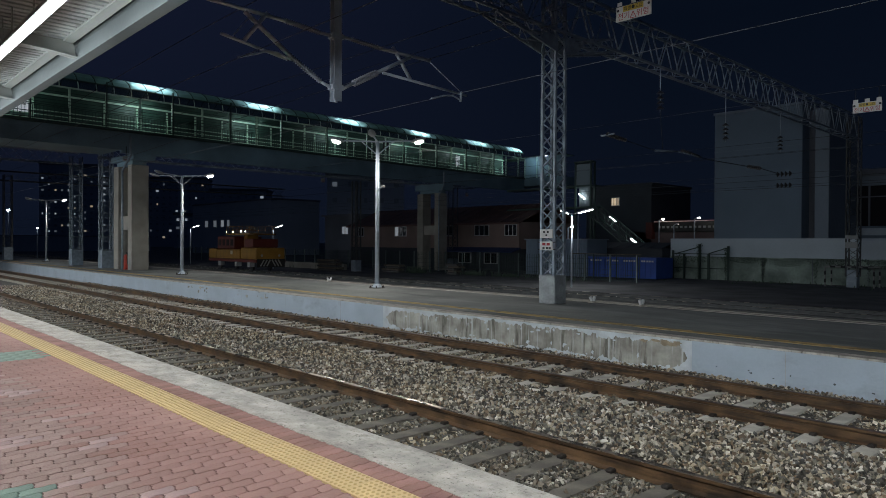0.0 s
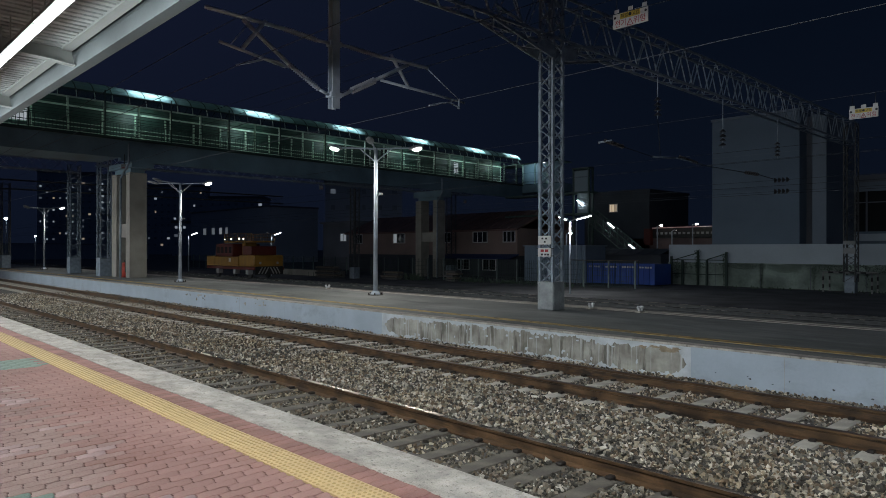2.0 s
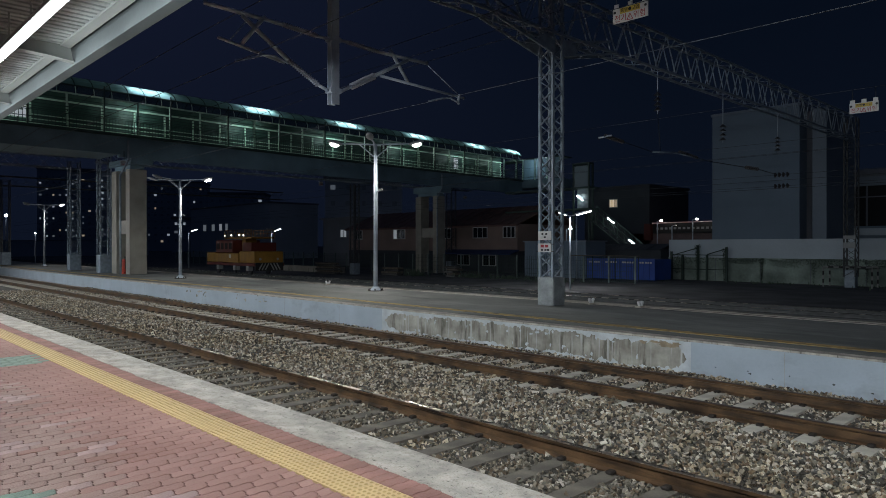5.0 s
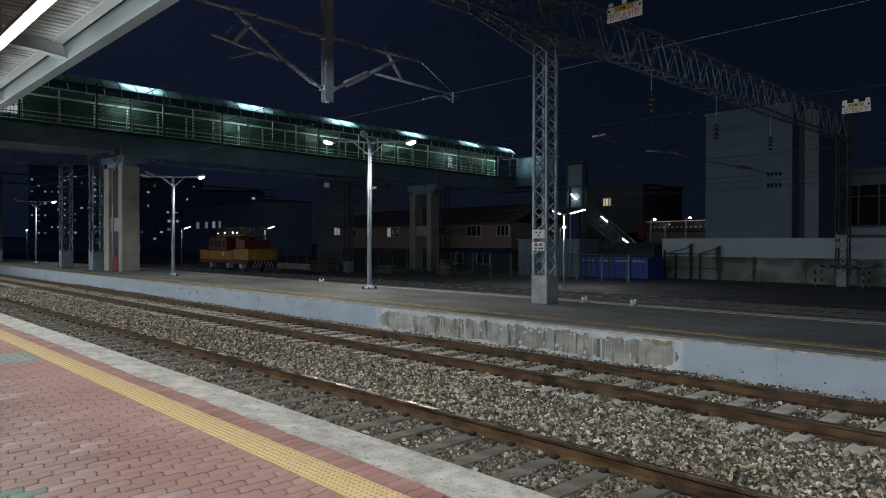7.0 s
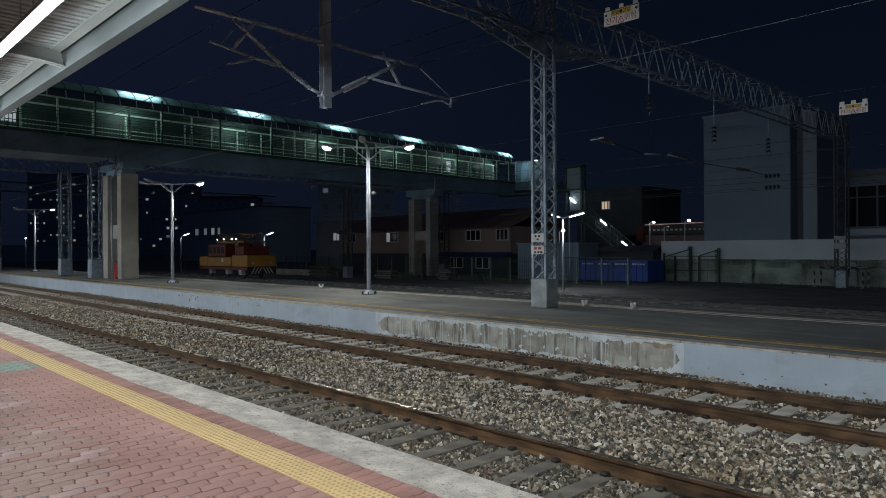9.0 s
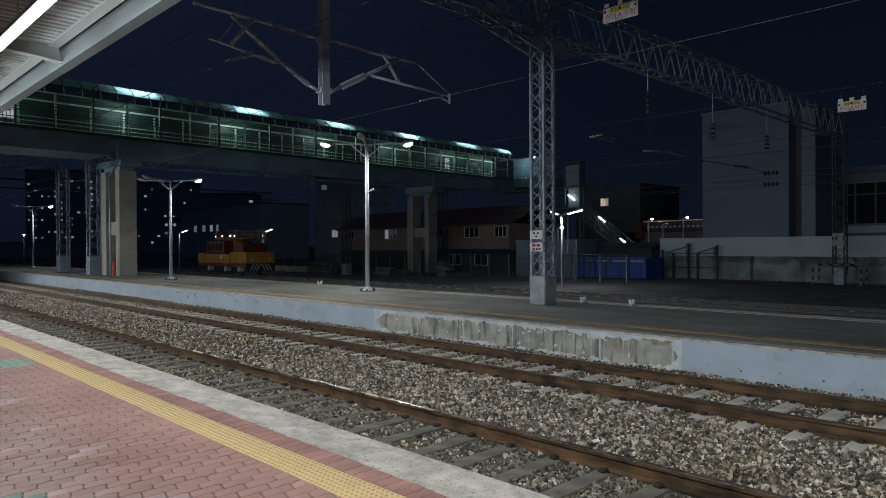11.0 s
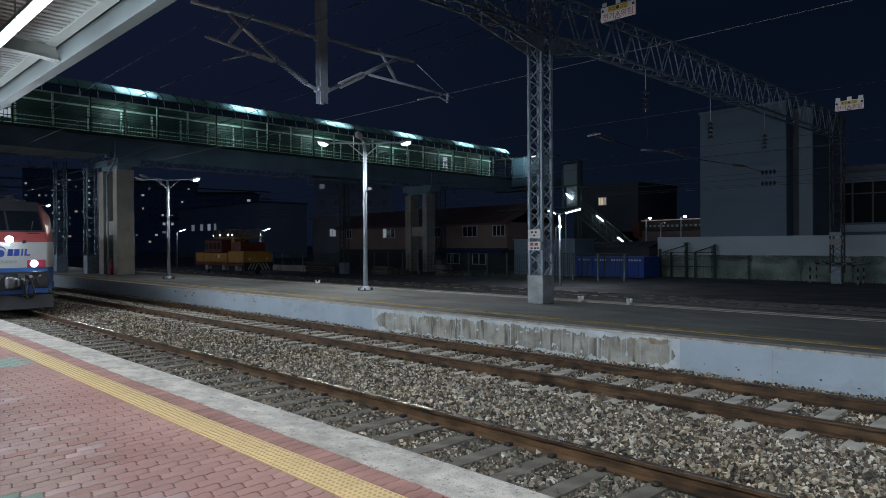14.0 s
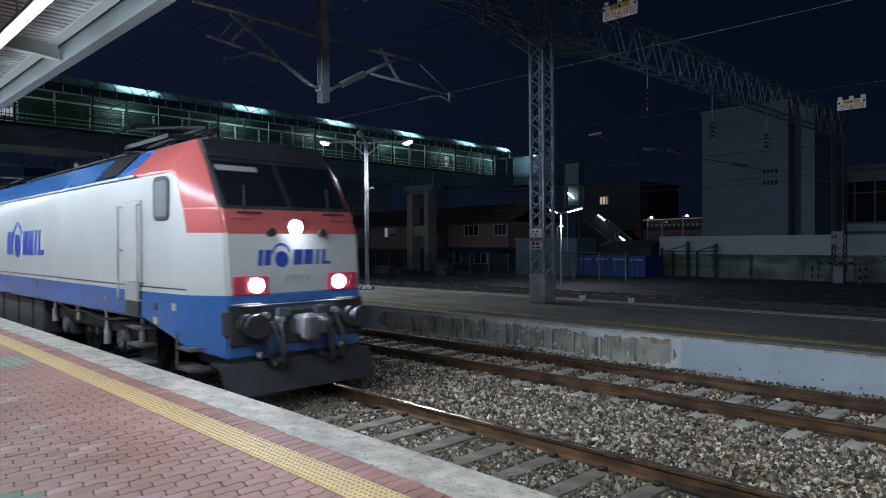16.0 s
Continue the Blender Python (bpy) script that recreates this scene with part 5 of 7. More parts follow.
c = thing("cantilever", pose(GX, 0, 0), "dark tube cantilever over the yard tracks", "cantilever", "overhead line cantilevers")
steel_bar(c, "top_tube", (0, 20.7, 5.24), (0, 22.2, 5.36), 0.035, M_LATTICE)
steel_bar(c, "stay_tube", (0, 22.2, 5.36), (0, 24.9, 5.28), 0.025, M_LATTICE)
ribbed(c, (0, 22.5, 5.42), (0, 23.9, 5.32), 0.06, 10, M_INSUL)
ribbed(c, (0, 28.1, 5.31), (0, 29.4, 5.33), 0.08, 6, M_INSUL)
steel_bar(c, "drop_rod", (0, 24.9, 5.28), (0, 28.1, 5.31), 0.014, M_WIRE)
steel_bar(c, "drop_rod", (0, 29.4, 5.33), (0, 31.5, 5.24), 0.014, M_WIRE)
steel_bar(c, "hanger_rod", (0, 21.2, 5.26), (0, 21.0, 6.6), 0.012, M_WIRE)
c = thing("strain_insulator", pose(GX, 0, 0), "grey ribbed insulator in the yard's carrier wire", "insulator", "strain insulators")
ribbed(c, (0, 17.8, 5.46), (0, 18.9, 5.38), 0.07, 8, M_INSUL)
steel_bar(c, "clamp", (-0.2, 17.8, 5.42), (0.2, 17.9, 5.46), 0.03)
steel_bar(c, "drop_rod", (0, 18.9, 5.38), (0, 20.7, 5.24), 0.012, M_WIRE)

M_SIGN = mat("white_enamel_sign", (0.52, 0.51, 0.49), 0.5, vary=0.1, size=6, fine=40, bump=0.02)
M_SIGNY = mat("yellow_sign_band", (0.50, 0.36, 0.05), 0.5, vary=0.1, bump=0)
M_SIGNR = mat("red_sign_paint", (0.30, 0.018, 0.025), 0.5, vary=0.1, bump=0)
M_BLACK = mat("black_paint", (0.012, 0.012, 0.012), 0.5, vary=0.1, bump=0)


def words(body, size, material, parent, x, z, name="lettering"):
    cu = bpy.data.curves.new(name, "FONT")
    cu.body, cu.size, cu.align_x, cu.align_y = body, size, "CENTER", "CENTER"
    cu.extrude = 0.001
    tmp = new(name, cu)
    me = bpy.data.meshes.new_from_object(tmp.evaluated_get(bpy.context.evaluated_depsgraph_get()))
    bpy.data.objects.remove(tmp)
    me.materials.clear()
    me.materials.append(material)
    ob = new(name, me)
    ob.parent = parent
    ob.matrix_local = pose(x, -0.018, z, 90, 0, 0)
    return ob


def danger_sign(x, y, z, w, label):
    """A white plate with a yellow band and red words, facing the near platform; hung by two hooks."""
    s = thing("danger_sign", pose(x, y, z), label, "danger sign", "overhead danger signs")
    h = w * 0.40
    boxpart("plate", (-w / 2, w / 2, -0.012, 0.012, 0, h), M_SIGN, s, bevel=0.003)
    boxpart("band", (-w * 0.29, w * 0.29, -0.016, -0.010, h * 0.56, h * 0.92), M_SIGNY, s, "yellow band")
    words("특별●고압", w * 0.118, M_BLACK, s, 0, h * 0.735)
    words("전기", w * 0.2, M_SIGNR, s, -w * 0.27, h * 0.26)
    words("위험", w * 0.2, M_SIGNR, s, w * 0.27, h * 0.26)
    bm = B()
    for p, q in (((-0.085, 0.06), (0.085, 0.06)), ((-0.085, 0.06), (0, 0.46)), ((0.085, 0.06), (0, 0.46)), ((0, 0.14), (0, 0.32))):
        bar(bm, (p[0] * w, -0.016, p[1] * h), (q[0] * w, -0.016, q[1] * h), 0.006, 0.012)
    part("warning_triangle", bm, M_SIGNR, s)
    for k in (-0.44, 0.44):
        bm = B()
        rod(bm, (k * w, -0.016, h * 0.72), (k * w, -0.010, h * 0.72), 0.025, 12)
        part("hole", bm, M_BLACK, s)
    for k in (-0.40, 0.0, 0.40):
        boxpart("lug", (k * w - 0.045, k * w + 0.045, -0.008, 0.008, h - 0.002, h + 0.07), M_SIGN, s)
    for k in (-0.40, 0.40):
        steel_bar(s, "hanger", (k * w, 0, h + 0.05), (k * w, 0.0, h + 0.30), 0.006, M_WIRE, 6)


danger_sign(-6.68, 11.1, 6.26, 0.72, "white and yellow high voltage danger sign hung from a wire")
wire(11.1, 6.84, "thin support wire carrying a danger sign", 0.006, 0, -30, 20)
danger_sign(-4.26, 16.3, 4.92, 0.54, "white and yellow high voltage danger sign on the platform's far side")
wire(16.3, 5.43, "thin support wire carrying a danger sign", 0.006, 0, -30, 20)

# plates on the gantry mast
for z in (2.27, 1.935):
    p = thing("mast_plate", pose(GX, GY, z), "white number plate strapped to the lattice mast", "plate", "mast plates")
    boxpart("plate", (-0.22, 0.22, -0.30, -0.275, 0, 0.24), M_SIGN, p, bevel=0.004)
    if z < 2:
        for x in (-0.13, 0.02):
            boxpart("bar", (x, x + 0.11, -0.306, -0.298, 0.13, 0.20), M_SIGNR, p)
        for x in (-0.12, 0.0, 0.09):
            boxpart("bar", (x, x + 0.07, -0.306, -0.298, 0.035, 0.085), M_BLACK, p)
        bm = B()
        for k in (0.02, 0.22):
            rod(bm, (-0.29, -0.272, k), (0.29, -0.272, k), 0.012, 6)
        part("strap", bm, M_LATTICE_D, p)
    else:
        for x, q in ((-0.10, 0.14), (0.03, 0.14), (-0.02, 0.05)):
            boxpart("bar", (x, x + 0.06, -0.306, -0.298, q, q + 0.05), M_BLACK, p)

# ---------------------------------------------------------------- more masts beyond and under the footbridge


def lattice_mast(x, y, z, h, w, label, foot=0.9, steel=None):
    m = thing("lattice_mast", pose(x, y, z), label, "lattice mast", "lattice masts")
    bm = B()
    lattice(bm, (0, 0, foot - 0.05), (0, 0, h), w, w, 0.36, 0.035)
    part("column", bm, steel or M_LATTICE_D, m)
    bm = B()
    box(bm, -w / 2 - 0.05, w / 2 + 0.05, -w / 2 - 0.05, w / 2 + 0.05, 0, foot, bevel=0.02)
    part("foot", bm, M_LATTICE, m, "grey plated foot")
    return m


lattice_mast(-50.9, 13.6, PLAT, 7.4, 0.62, "grey lattice steel mast on the island platform", 1.1, M_LATTICE)
lattice_mast(-44.7, 13.64, PLAT, 7.2, 0.62, "grey lattice steel mast beside the bridge pier", 1.1, M_LATTICE)
lattice_mast(-68.9, 13.0, PLAT, 7.4, 0.6, "distant lattice steel mast on the island platform", 1.1)

def rear_gantry(x, y0, y1, z, h, label, steel=None):
    g = thing("overhead_gantry", pose(x, 0, 0), label, "gantry", "gantries")
    bm = B()
    lattice(bm, (0, y0, z), (0, y1, z), 0.6, h, 0.8, 0.04)
    part("beam", bm, steel or M_LATTICE_D, g)
    return g


rear_gantry(-44.7, 13.2, 46, 7.62, 0.75, "grey lattice gantry beam behind the footbridge", M_LATTICE)
rear_gantry(-50.9, -10, 13.8, 7.75, 0.8, "grey lattice gantry beam over the far tracks", M_LATTICE)
rear_gantry(-68.9, -10, 40, 7.75, 0.8, "distant dark lattice gantry beam")
lattice_mast(-44.7, 43.5, GROUND, 7.9, 0.6, "dark lattice mast by the houses", 0.9)
lattice_mast(-44.7, 32.6, GROUND, 7.3, 0.5, "dark lattice mast in the yard", 0.9)
for x, y, z in ((-44.4, 29.2, 6.75), (-44.4, 45.0, 6.45), (-50.6, 9.0, 7.1), (-40.133, 13.3, 6.62)):
    s = thing("hanging_plate", pose(x, y, z), "small white warning plate hung overhead", "plate", "hanging plates")
    boxpart("plate", (-0.012, 0.012, -0.19, 0.19, 0, 0.3), M_GREYPLATE, s)
    boxpart("bar", (0.011, 0.016, -0.12, 0.12, 0.08, 0.11), M_SIGNR, s)
    boxpart("hanger", (-0.01, 0.01, -0.02, 0.02, 0.29, 0.85), M_WIRE, s)

# ---------------------------------------------------------------- things on the island platform and in the yard
M_RED = mat("red_painted_steel", (0.42, 0.05, 0.03), 0.5, vary=0.2, bump=0.05)
f = thing("fire_extinguisher", BR @ pose(-1.55, -0.15, PLAT), "red wheeled fire extinguisher standing against the bridge pier", "extinguisher")
bm = B()
rod(bm, (0, 0, 0.10), (0, 0, 0.78), 0.17, 18)
bmesh.ops.create_uvsphere(bm, u_segments=18, v_segments=8, radius=0.17, matrix=pose(0, 0, 0.78) @ Matrix.Diagonal((1, 1, 0.7, 1)))
part("cylinder", bm, M_RED, f, smooth=True)
bm = B()
rod(bm, (0, 0, 0.88), (0, 0, 1.0), 0.04, 10)
bar(bm, (-0.10, 0, 1.0), (0.12, 0, 1.03), 0.04, 0.03)
part("valve", bm, M_BLACK, f)
bm = B()
tube(bm, [(0.05, 0, 0.97), (0.20, -0.05, 0.90), (0.24, -0.06, 0.60), (0.20, -0.05, 0.30)], 0.025)
part("hose", bm, M_BLACK, f)
boxpart("stand", (-0.22, 0.22, -0.16, 0.16, 0, 0.10), M_RED, f, bevel=0.015)
for x in (-0.2, 0.2):
    bm = B()
    rod(bm, (x, 0.13, 0.1), (x * 0.85, 0.15, 1.08), 0.018, 8)
    part("handle_bar", bm, M_RED, f)
M_SIGNALWHITE = mat("white_enamel_lamp_case", (0.66, 0.67, 0.68), 0.5, vary=0.1, bump=0.02)
for x, y in ((-10.98, 16.2), (-9.5, 16.3), (-24.2, 16.25)):
    s = thing("signal_lamp", pose(x, y, PLAT), "small pale box lamp at the platform's far edge", "signal lamp", "edge lamps")
    for k in (-1, 1):
        bm = B()
        bar(bm, (0, k * 0.035, 0.04), (0, k * 0.10, 0.16), 0.07, 0.055)
        part("lamp_head", bm, M_SIGNALWHITE, s)
    boxpart("base", (-0.07, 0.07, -0.14, 0.14, 0, 0.04), M_KERB, s)


def camera_box(x, y, z, face):
    c = thing("camera_box", pose(x, y, z), "pale box camera on a bracket on the lamp post", "security camera", "cameras")
    bm = B()
    bar(bm, (0, 0, 0), (0.22, 0.05, 0.02), 0.03, 0.03)
    part("bracket", bm, M_GALV, c)
    boxpart("housing", (0.10, 0.28, -0.01, 0.07, 0.0, 0.085), M_LAMPHEAD, c, bevel=0.015)


camera_box(POLE_A[0] + 0.05, POLE_A[1] + 0.02, 4.1, 1)
camera_box(POLE_B[0] + 0.05, POLE_B[1] + 0.02, 3.6, 1)

M_YELLOW = mat("faded_yellow_rail_car_paint", (0.27, 0.14, 0.02), 0.5, vary=0.2, size=1.5, fine=20, bump=0.05)
M_CARRED = mat("dull_red_rail_car_paint", (0.10, 0.016, 0.011), 0.5, vary=0.2, size=1.5, fine=20, bump=0.05)
M_OLDGLASS = mat("dusty_dark_glass", (0.012, 0.012, 0.014), 0.6, vary=0.2, bump=0.05, spec=0.2)
M_SPARK = glowing("small_white_lamp", (1.0, 0.95, 0.85), 5)
M_CHEV = mat("white_hazard_paint", (0.26, 0.26, 0.25), 0.6, vary=0.2, bump=0.05)


def maintenance_car():
    """A yellow and red overhead-line maintenance car; its striped end faces local +x."""
    c = thing("maintenance_car", pose(-47.55, 24.4, 0) @ Matrix.Diagonal((0.66, 0.92, 0.92, 1)), "yellow and red railway maintenance car with a roof work platform", "rail car")
    boxpart("rear_body", (-5.7, -3.6, -1.3, 1.3, 0.95, 1.75), M_YELLOW, c, bevel=0.04)
    boxpart("middle_body", (-3.55, 2.2, -1.32, 1.32, 0.95, 1.70), M_YELLOW, c, bevel=0.04)
    boxpart("hood", (2.25, 5.7, -1.25, 1.25, 0.95, 1.85), M_YELLOW, c, bevel=0.06)
    boxpart("sole_bar", (-5.8, 5.8, -1.28, 1.28, 0.70, 0.93), M_CARRED, c, bevel=0.02)
    cab = boxpart("cab", (-3.6, 0.6, -1.22, 1.22, 1.72, 2.75), M_CARRED, c, bevel=0.06)
    for x in (-3.3, -2.3, -1.3, -0.3):
        boxpart("cab_window", (x, x + 0.65, -1.235, -1.215, 2.0, 2.5), M_OLDGLASS, cab)
    boxpart("crane_mast", (0.9, 1.7, -0.5, 0.5, 1.72, 3.0), M_YELLOW, c, bevel=0.05)
    boxpart("engine_cab", (2.6, 4.6, -1.1, 1.1, 1.86, 2.55), M_CARRED, c, bevel=0.05)
    plat_ = boxpart("work_platform", (-2.0, 4.4, -1.0, 1.0, 2.85, 2.98), M_YELLOW, c)
    bm = B()
    for x in np.arange(-2.0, 4.41, 0.8):
        rod(bm, (x, -1.0, 2.98), (x, -1.0, 3.55), 0.02, 6)
        rod(bm, (x, 1.0, 2.98), (x, 1.0, 3.55), 0.02, 6)
    for z in (3.27, 3.55):
        for y in (-1.0, 1.0):
            rod(bm, (-2.0, y, z), (4.4, y, z), 0.02, 6)
    part("platform_rail", bm, M_YELLOW, plat_)
    for x, w_ in ((-1.9, 0.07), (-0.3, 0.12), (1.6, 0.16), (2.6, 0.12)):
        boxpart("work_lamp", (x, x + w_, -1.06, -1.0, 3.08, 3.08 + w_ * 0.8), M_SPARK, c)
    for k in range(-2, 1):
        for s in (-1, 1):
            bm = B()
            y = s * (0.10 + 0.36 * (k + 2)) * 0.75
            bar(bm, (5.83, y, 0.92), (5.83, y + s * 0.30, 0.42), 0.02, 0.10)
            part("hazard_stripe", bm, M_CHEV, c)
    boxpart("end_plate", (5.75, 5.82, -1.2, 1.2, 0.35, 0.98), M_BLACK, c)
    for x in (-2.9, 1.2, 4.2):
        boxpart("tank", (x - 0.3, x + 0.3, -1.3, -0.9, 0.35, 0.72), M_GREYPLATE, c, bevel=0.02)
    for y in (-0.75, 0.75):
        bm = B()
        rod(bm, (5.70, y, 1.25), (5.73, y, 1.25), 0.10, 12)
        part("lamp", bm, M_GREYPLATE, c)
    for x in (-4.2, 3.6):
        for y in (-0.75, 0.75):
            bm = B()
            rod(bm, (x, y - 0.07, 0.42), (x, y + 0.07, 0.42), 0.42, 24)
            part("wheel", bm, M_LDARK, c)
    boxpart("plate", (0.0, 0.5, -1.335, -1.318, 1.3, 1.6), M_SIGN, c)


maintenance_car()


def yard_lamp(x, y, z, h, heads, label, power=70):
    """A pole with short bright strip heads that rise from the top like a wide V."""
    p = thing("yard_lamp", pose(x, y, z), label, "lamp post", "yard lamps")
    bm = B()
    rod(bm, (0, 0, 0), (0, 0, h), 0.048, 12)
    part("pole", bm, M_GALV, p, smooth=True)
    for dx, lit in heads:
        bm = B()
        rod(bm, (0, 0, h - 0.05), (dx * 0.3, 0, h + 0.03), 0.03, 6)
        bar(bm, (dx * 0.25, 0, h + 0.04), (dx, 0, h + 0.24), 0.12, 0.06)
        head = part("lamp_head", bm, M_LAMPHEAD, p)
        if lit:
            bm = B()
            bar(bm, (dx * 0.32, 0, h - 0.005), (dx * 0.98, 0, h + 0.165), 0.07, 0.05)
            part("lamp_glass", bm, M_YARDGLOW, head)
    if power:
        lamp("yard_lamp_light", "SPOT", pose(x, y, z + h - 0.12), power, (0.95, 0.98, 1.0), 0.2, spot=160)


M_YARDGLOW = glowing("lit_strip_lamp", (0.95, 0.98, 1.0), 8)
yard_lamp(-21.6, 29.9, GROUND, 3.95, ((1.35, True), (-0.75, True)), "galvanised yard lamp post with two lit strip heads", 420)
yard_lamp(-28.0, 39.5, GROUND, 4.35, (), "plain galvanised pole beside the grey shed", 0)
yard_lamp(-70.8, 30.0, GROUND, 3.85, ((2.1, True),), "distant lamp post with one lit strip head", 15)
yard_lamp(-53.4, 30.0, GROUND, 3.6, ((1.6, True), (-0.8, False)), "lamp post with a lit strip head behind the rail car", 12)

# added strip that stands for the pale ballast line along the yard rails
tr = B()
box(tr, -90, 12, 22.35, 22.75, GROUND, -0.10)
tagged(part("pale_ballast_strip", tr, M_PIER), "pale added strip for the ballast line beside the yard track", "cable trough", kind="structure")

# notices and lit panels on the footbridge, drain pipes on its piers
# the white notice is no lamp: its brightness is put in as glow
M_NOTICE = glowing("glowing_panel_and_notice", (0.85, 0.92, 1.0), 0.35)
for y, z0, z1, w, m, lab in ((-6.0, 8.75, 9.45, 0.75, M_NOTICE, "lit white panel on the footbridge side"), (27.2, 8.75, 9.65, 0.55, M_NOTICE, "white notice board on the footbridge side"),
                             (18.9, 9.3, 9.95, 0.6, M_BLACK, "dark box screen hung on the footbridge side")):
    n = thing("notice_board", BR @ pose(-0.18, y, 0), lab, "notice board", "footbridge notices")
    boxpart("board", (-0.02, 0.0, -w / 2, w / 2, z0, z1), m, n)
    boxpart("bracket", (-0.05, -0.02, -w / 2 - 0.05, w / 2 + 0.05, z1, z1 + 0.06), M_BRIDGE, n)
    boxpart("stand", (-0.05, -0.02, -0.03, 0.03, 8.37, z1), M_BRIDGE, n)
    if m is not M_BLACK:
        boxpart("bar", (0.0, 0.004, -w * 0.35, w * 0.35, z0 + 0.35, z0 + 0.42), M_GREYPLATE, n)
for y, foot in ((-0.85, PLAT), (24.9, GROUND)):
    d = thing("drain_pipe", BR @ pose(0.12, y, 0), "grey drain pipe running down the footbridge pier", "drain pipe", "drain pipes")
    bm = B()
    rod(bm, (0, 0.25, 8.1), (0, 0.25, 7.0), 0.06, 8)
    rod(bm, (0, 0.25, 7.0), (-0.25, -0.1, 6.1), 0.06, 8)
    part("pipe", bm, M_LATTICE, d)
    steel_bar(d, "pipe", (-0.25, -0.1, 6.15), (-0.25, -0.1, foot), 0.055, M_LATTICE)

# hazard-striped barrier round the yard mast
bar_ = thing("hazard_barrier", pose(-11.75, 42.3, GROUND), "black and white striped pipe barrier round the yard mast", "barrier")
for x, y in ((-1.2, 0.7), (1.2, 0.7), (-1.2, -0.4), (1.2, -0.4)):
    for k in range(5):
        bm = B()
        rod(bm, (x, y, k * 0.22), (x, y, k * 0.22 + 0.22), 0.045, 8)
        part("post_band", bm, M_BLACK if k % 2 else M_CHEV, bar_)
for y in (0.7, -0.4):
    for k in range(9):
        bm = B()
        rod(bm, (-1.2 + k * 0.2667, y, 1.12), (-1.2 + (k + 1) * 0.2667, y, 1.12), 0.05, 8)
        part("rail_band", bm, M_BLACK if k % 2 else M_CHEV, bar_)

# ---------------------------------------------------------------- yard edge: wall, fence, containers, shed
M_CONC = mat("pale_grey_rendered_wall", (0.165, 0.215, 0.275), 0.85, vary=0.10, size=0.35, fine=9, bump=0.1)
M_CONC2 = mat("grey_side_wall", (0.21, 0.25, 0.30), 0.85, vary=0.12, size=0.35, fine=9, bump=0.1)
M_MOSS = mat("stained_old_concrete_wall", (0.13, 0.17, 0.145), 0.9, vary=0.5, size=0.5, fine=7, bump=0.3, tint=(0.28, 0.34, 0.30))
M_VINE = mat("dark_green_creeper", (0.05, 0.076, 0.052), 0.8, vary=0.4, size=3, fine=30, bump=0.3)
M_FENCE = mat("dark_green_mesh_fence", (0.03, 0.055, 0.045), 0.6, vary=0.3, size=2, fine=20, bump=0.1)
M_FENCEPOST = mat("dull_green_fence_post", (0.12, 0.155, 0.15), 0.6, vary=0.3, size=2, fine=20, bump=0.1)
M_HOUSE = mat("pinkish_house_wall", (0.22, 0.16, 0.14), 0.85, vary=0.15, size=0.5, fine=12, bump=0.1)
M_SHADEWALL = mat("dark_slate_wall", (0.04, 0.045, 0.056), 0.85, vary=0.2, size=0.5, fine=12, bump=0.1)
M_ROOF = mat("dull_red_tile_roof", (0.115, 0.062, 0.056), 0.8, vary=0.3, size=1.5, fine=18, bump=0.4)
M_FRAME = mat("white_window_frame", (0.5, 0.5, 0.5), 0.5, vary=0.1, bump=0)
M_PANE = mat("dark_window_pane", (0.012, 0.015, 0.02), 0.06, vary=0.1, bump=0)
M_LITPANE = glowing("lit_window", (1.0, 0.72, 0.42), 0.5)
M_DIMWARM = glowing("curtained_window", (1.0, 0.66, 0.36), 0.2)
M_LITCOOL = glowing("cool_lit_window", (0.85, 0.93, 1.0), 0.17)
M_BLUEBOX = mat("blue_painted_container", (0.02, 0.07, 0.34), 0.5, vary=0.15, size=1.5, fine=20, bump=0.08)
M_AWN = mat("dark_blue_awning", (0.02, 0.04, 0.12), 0.7, vary=0.2, bump=0.1)
M_APT = mat("pale_apartment_wall", (0.42, 0.47, 0.55), 0.85, vary=0.1, size=0.1, fine=2, bump=0.05)
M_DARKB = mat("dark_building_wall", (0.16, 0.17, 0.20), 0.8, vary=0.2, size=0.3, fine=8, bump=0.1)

tw = thing("tower_block", pose(0, 0, 0), "tall plain pale grey rendered tower with a recessed side bay", "building")
boxpart("wall", (-20.4, -14.95, 44.1, 50.0, GROUND, 10.65), M_CONC, tw, bevel=0.03)
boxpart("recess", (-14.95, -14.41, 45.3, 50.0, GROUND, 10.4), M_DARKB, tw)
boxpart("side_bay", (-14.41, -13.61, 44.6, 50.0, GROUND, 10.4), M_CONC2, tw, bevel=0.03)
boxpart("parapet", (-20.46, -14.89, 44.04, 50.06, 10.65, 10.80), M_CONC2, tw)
for z in (5.6, 8.2):
    boxpart("joint_line", (-20.4, -14.95, 44.09, 44.105, z, z + 0.025), M_CONC2, tw)

M_YARDWALL = mat("pale_rendered_yard_wall", (0.47, 0.53, 0.58), 0.85, vary=0.12, size=0.35, fine=9, bump=0.1)
yw = thing("yard_wall", pose(0, 0, 0), "long boundary wall, clean above and stained with creepers below", "wall", kind="structure")
boxpart("upper_wall", (-23.3, 60, 43.75, 44.0, 1.25, 2.5), M_YARDWALL, yw)
boxpart("lower_wall", (-23.3, 60, 43.70, 44.0, GROUND, 1.25), M_MOSS, yw, "stained lower wall")
boxpart("coping", (-23.3, 60, 43.66, 43.74, 1.24, 1.30), M_MOSS, yw)
for x in np.arange(-20.0, 30, 2.9):
    boxpart("wall_joint", (x, x + 0.03, 43.685, 43.72, GROUND, 1.24), M_DARKB, yw)

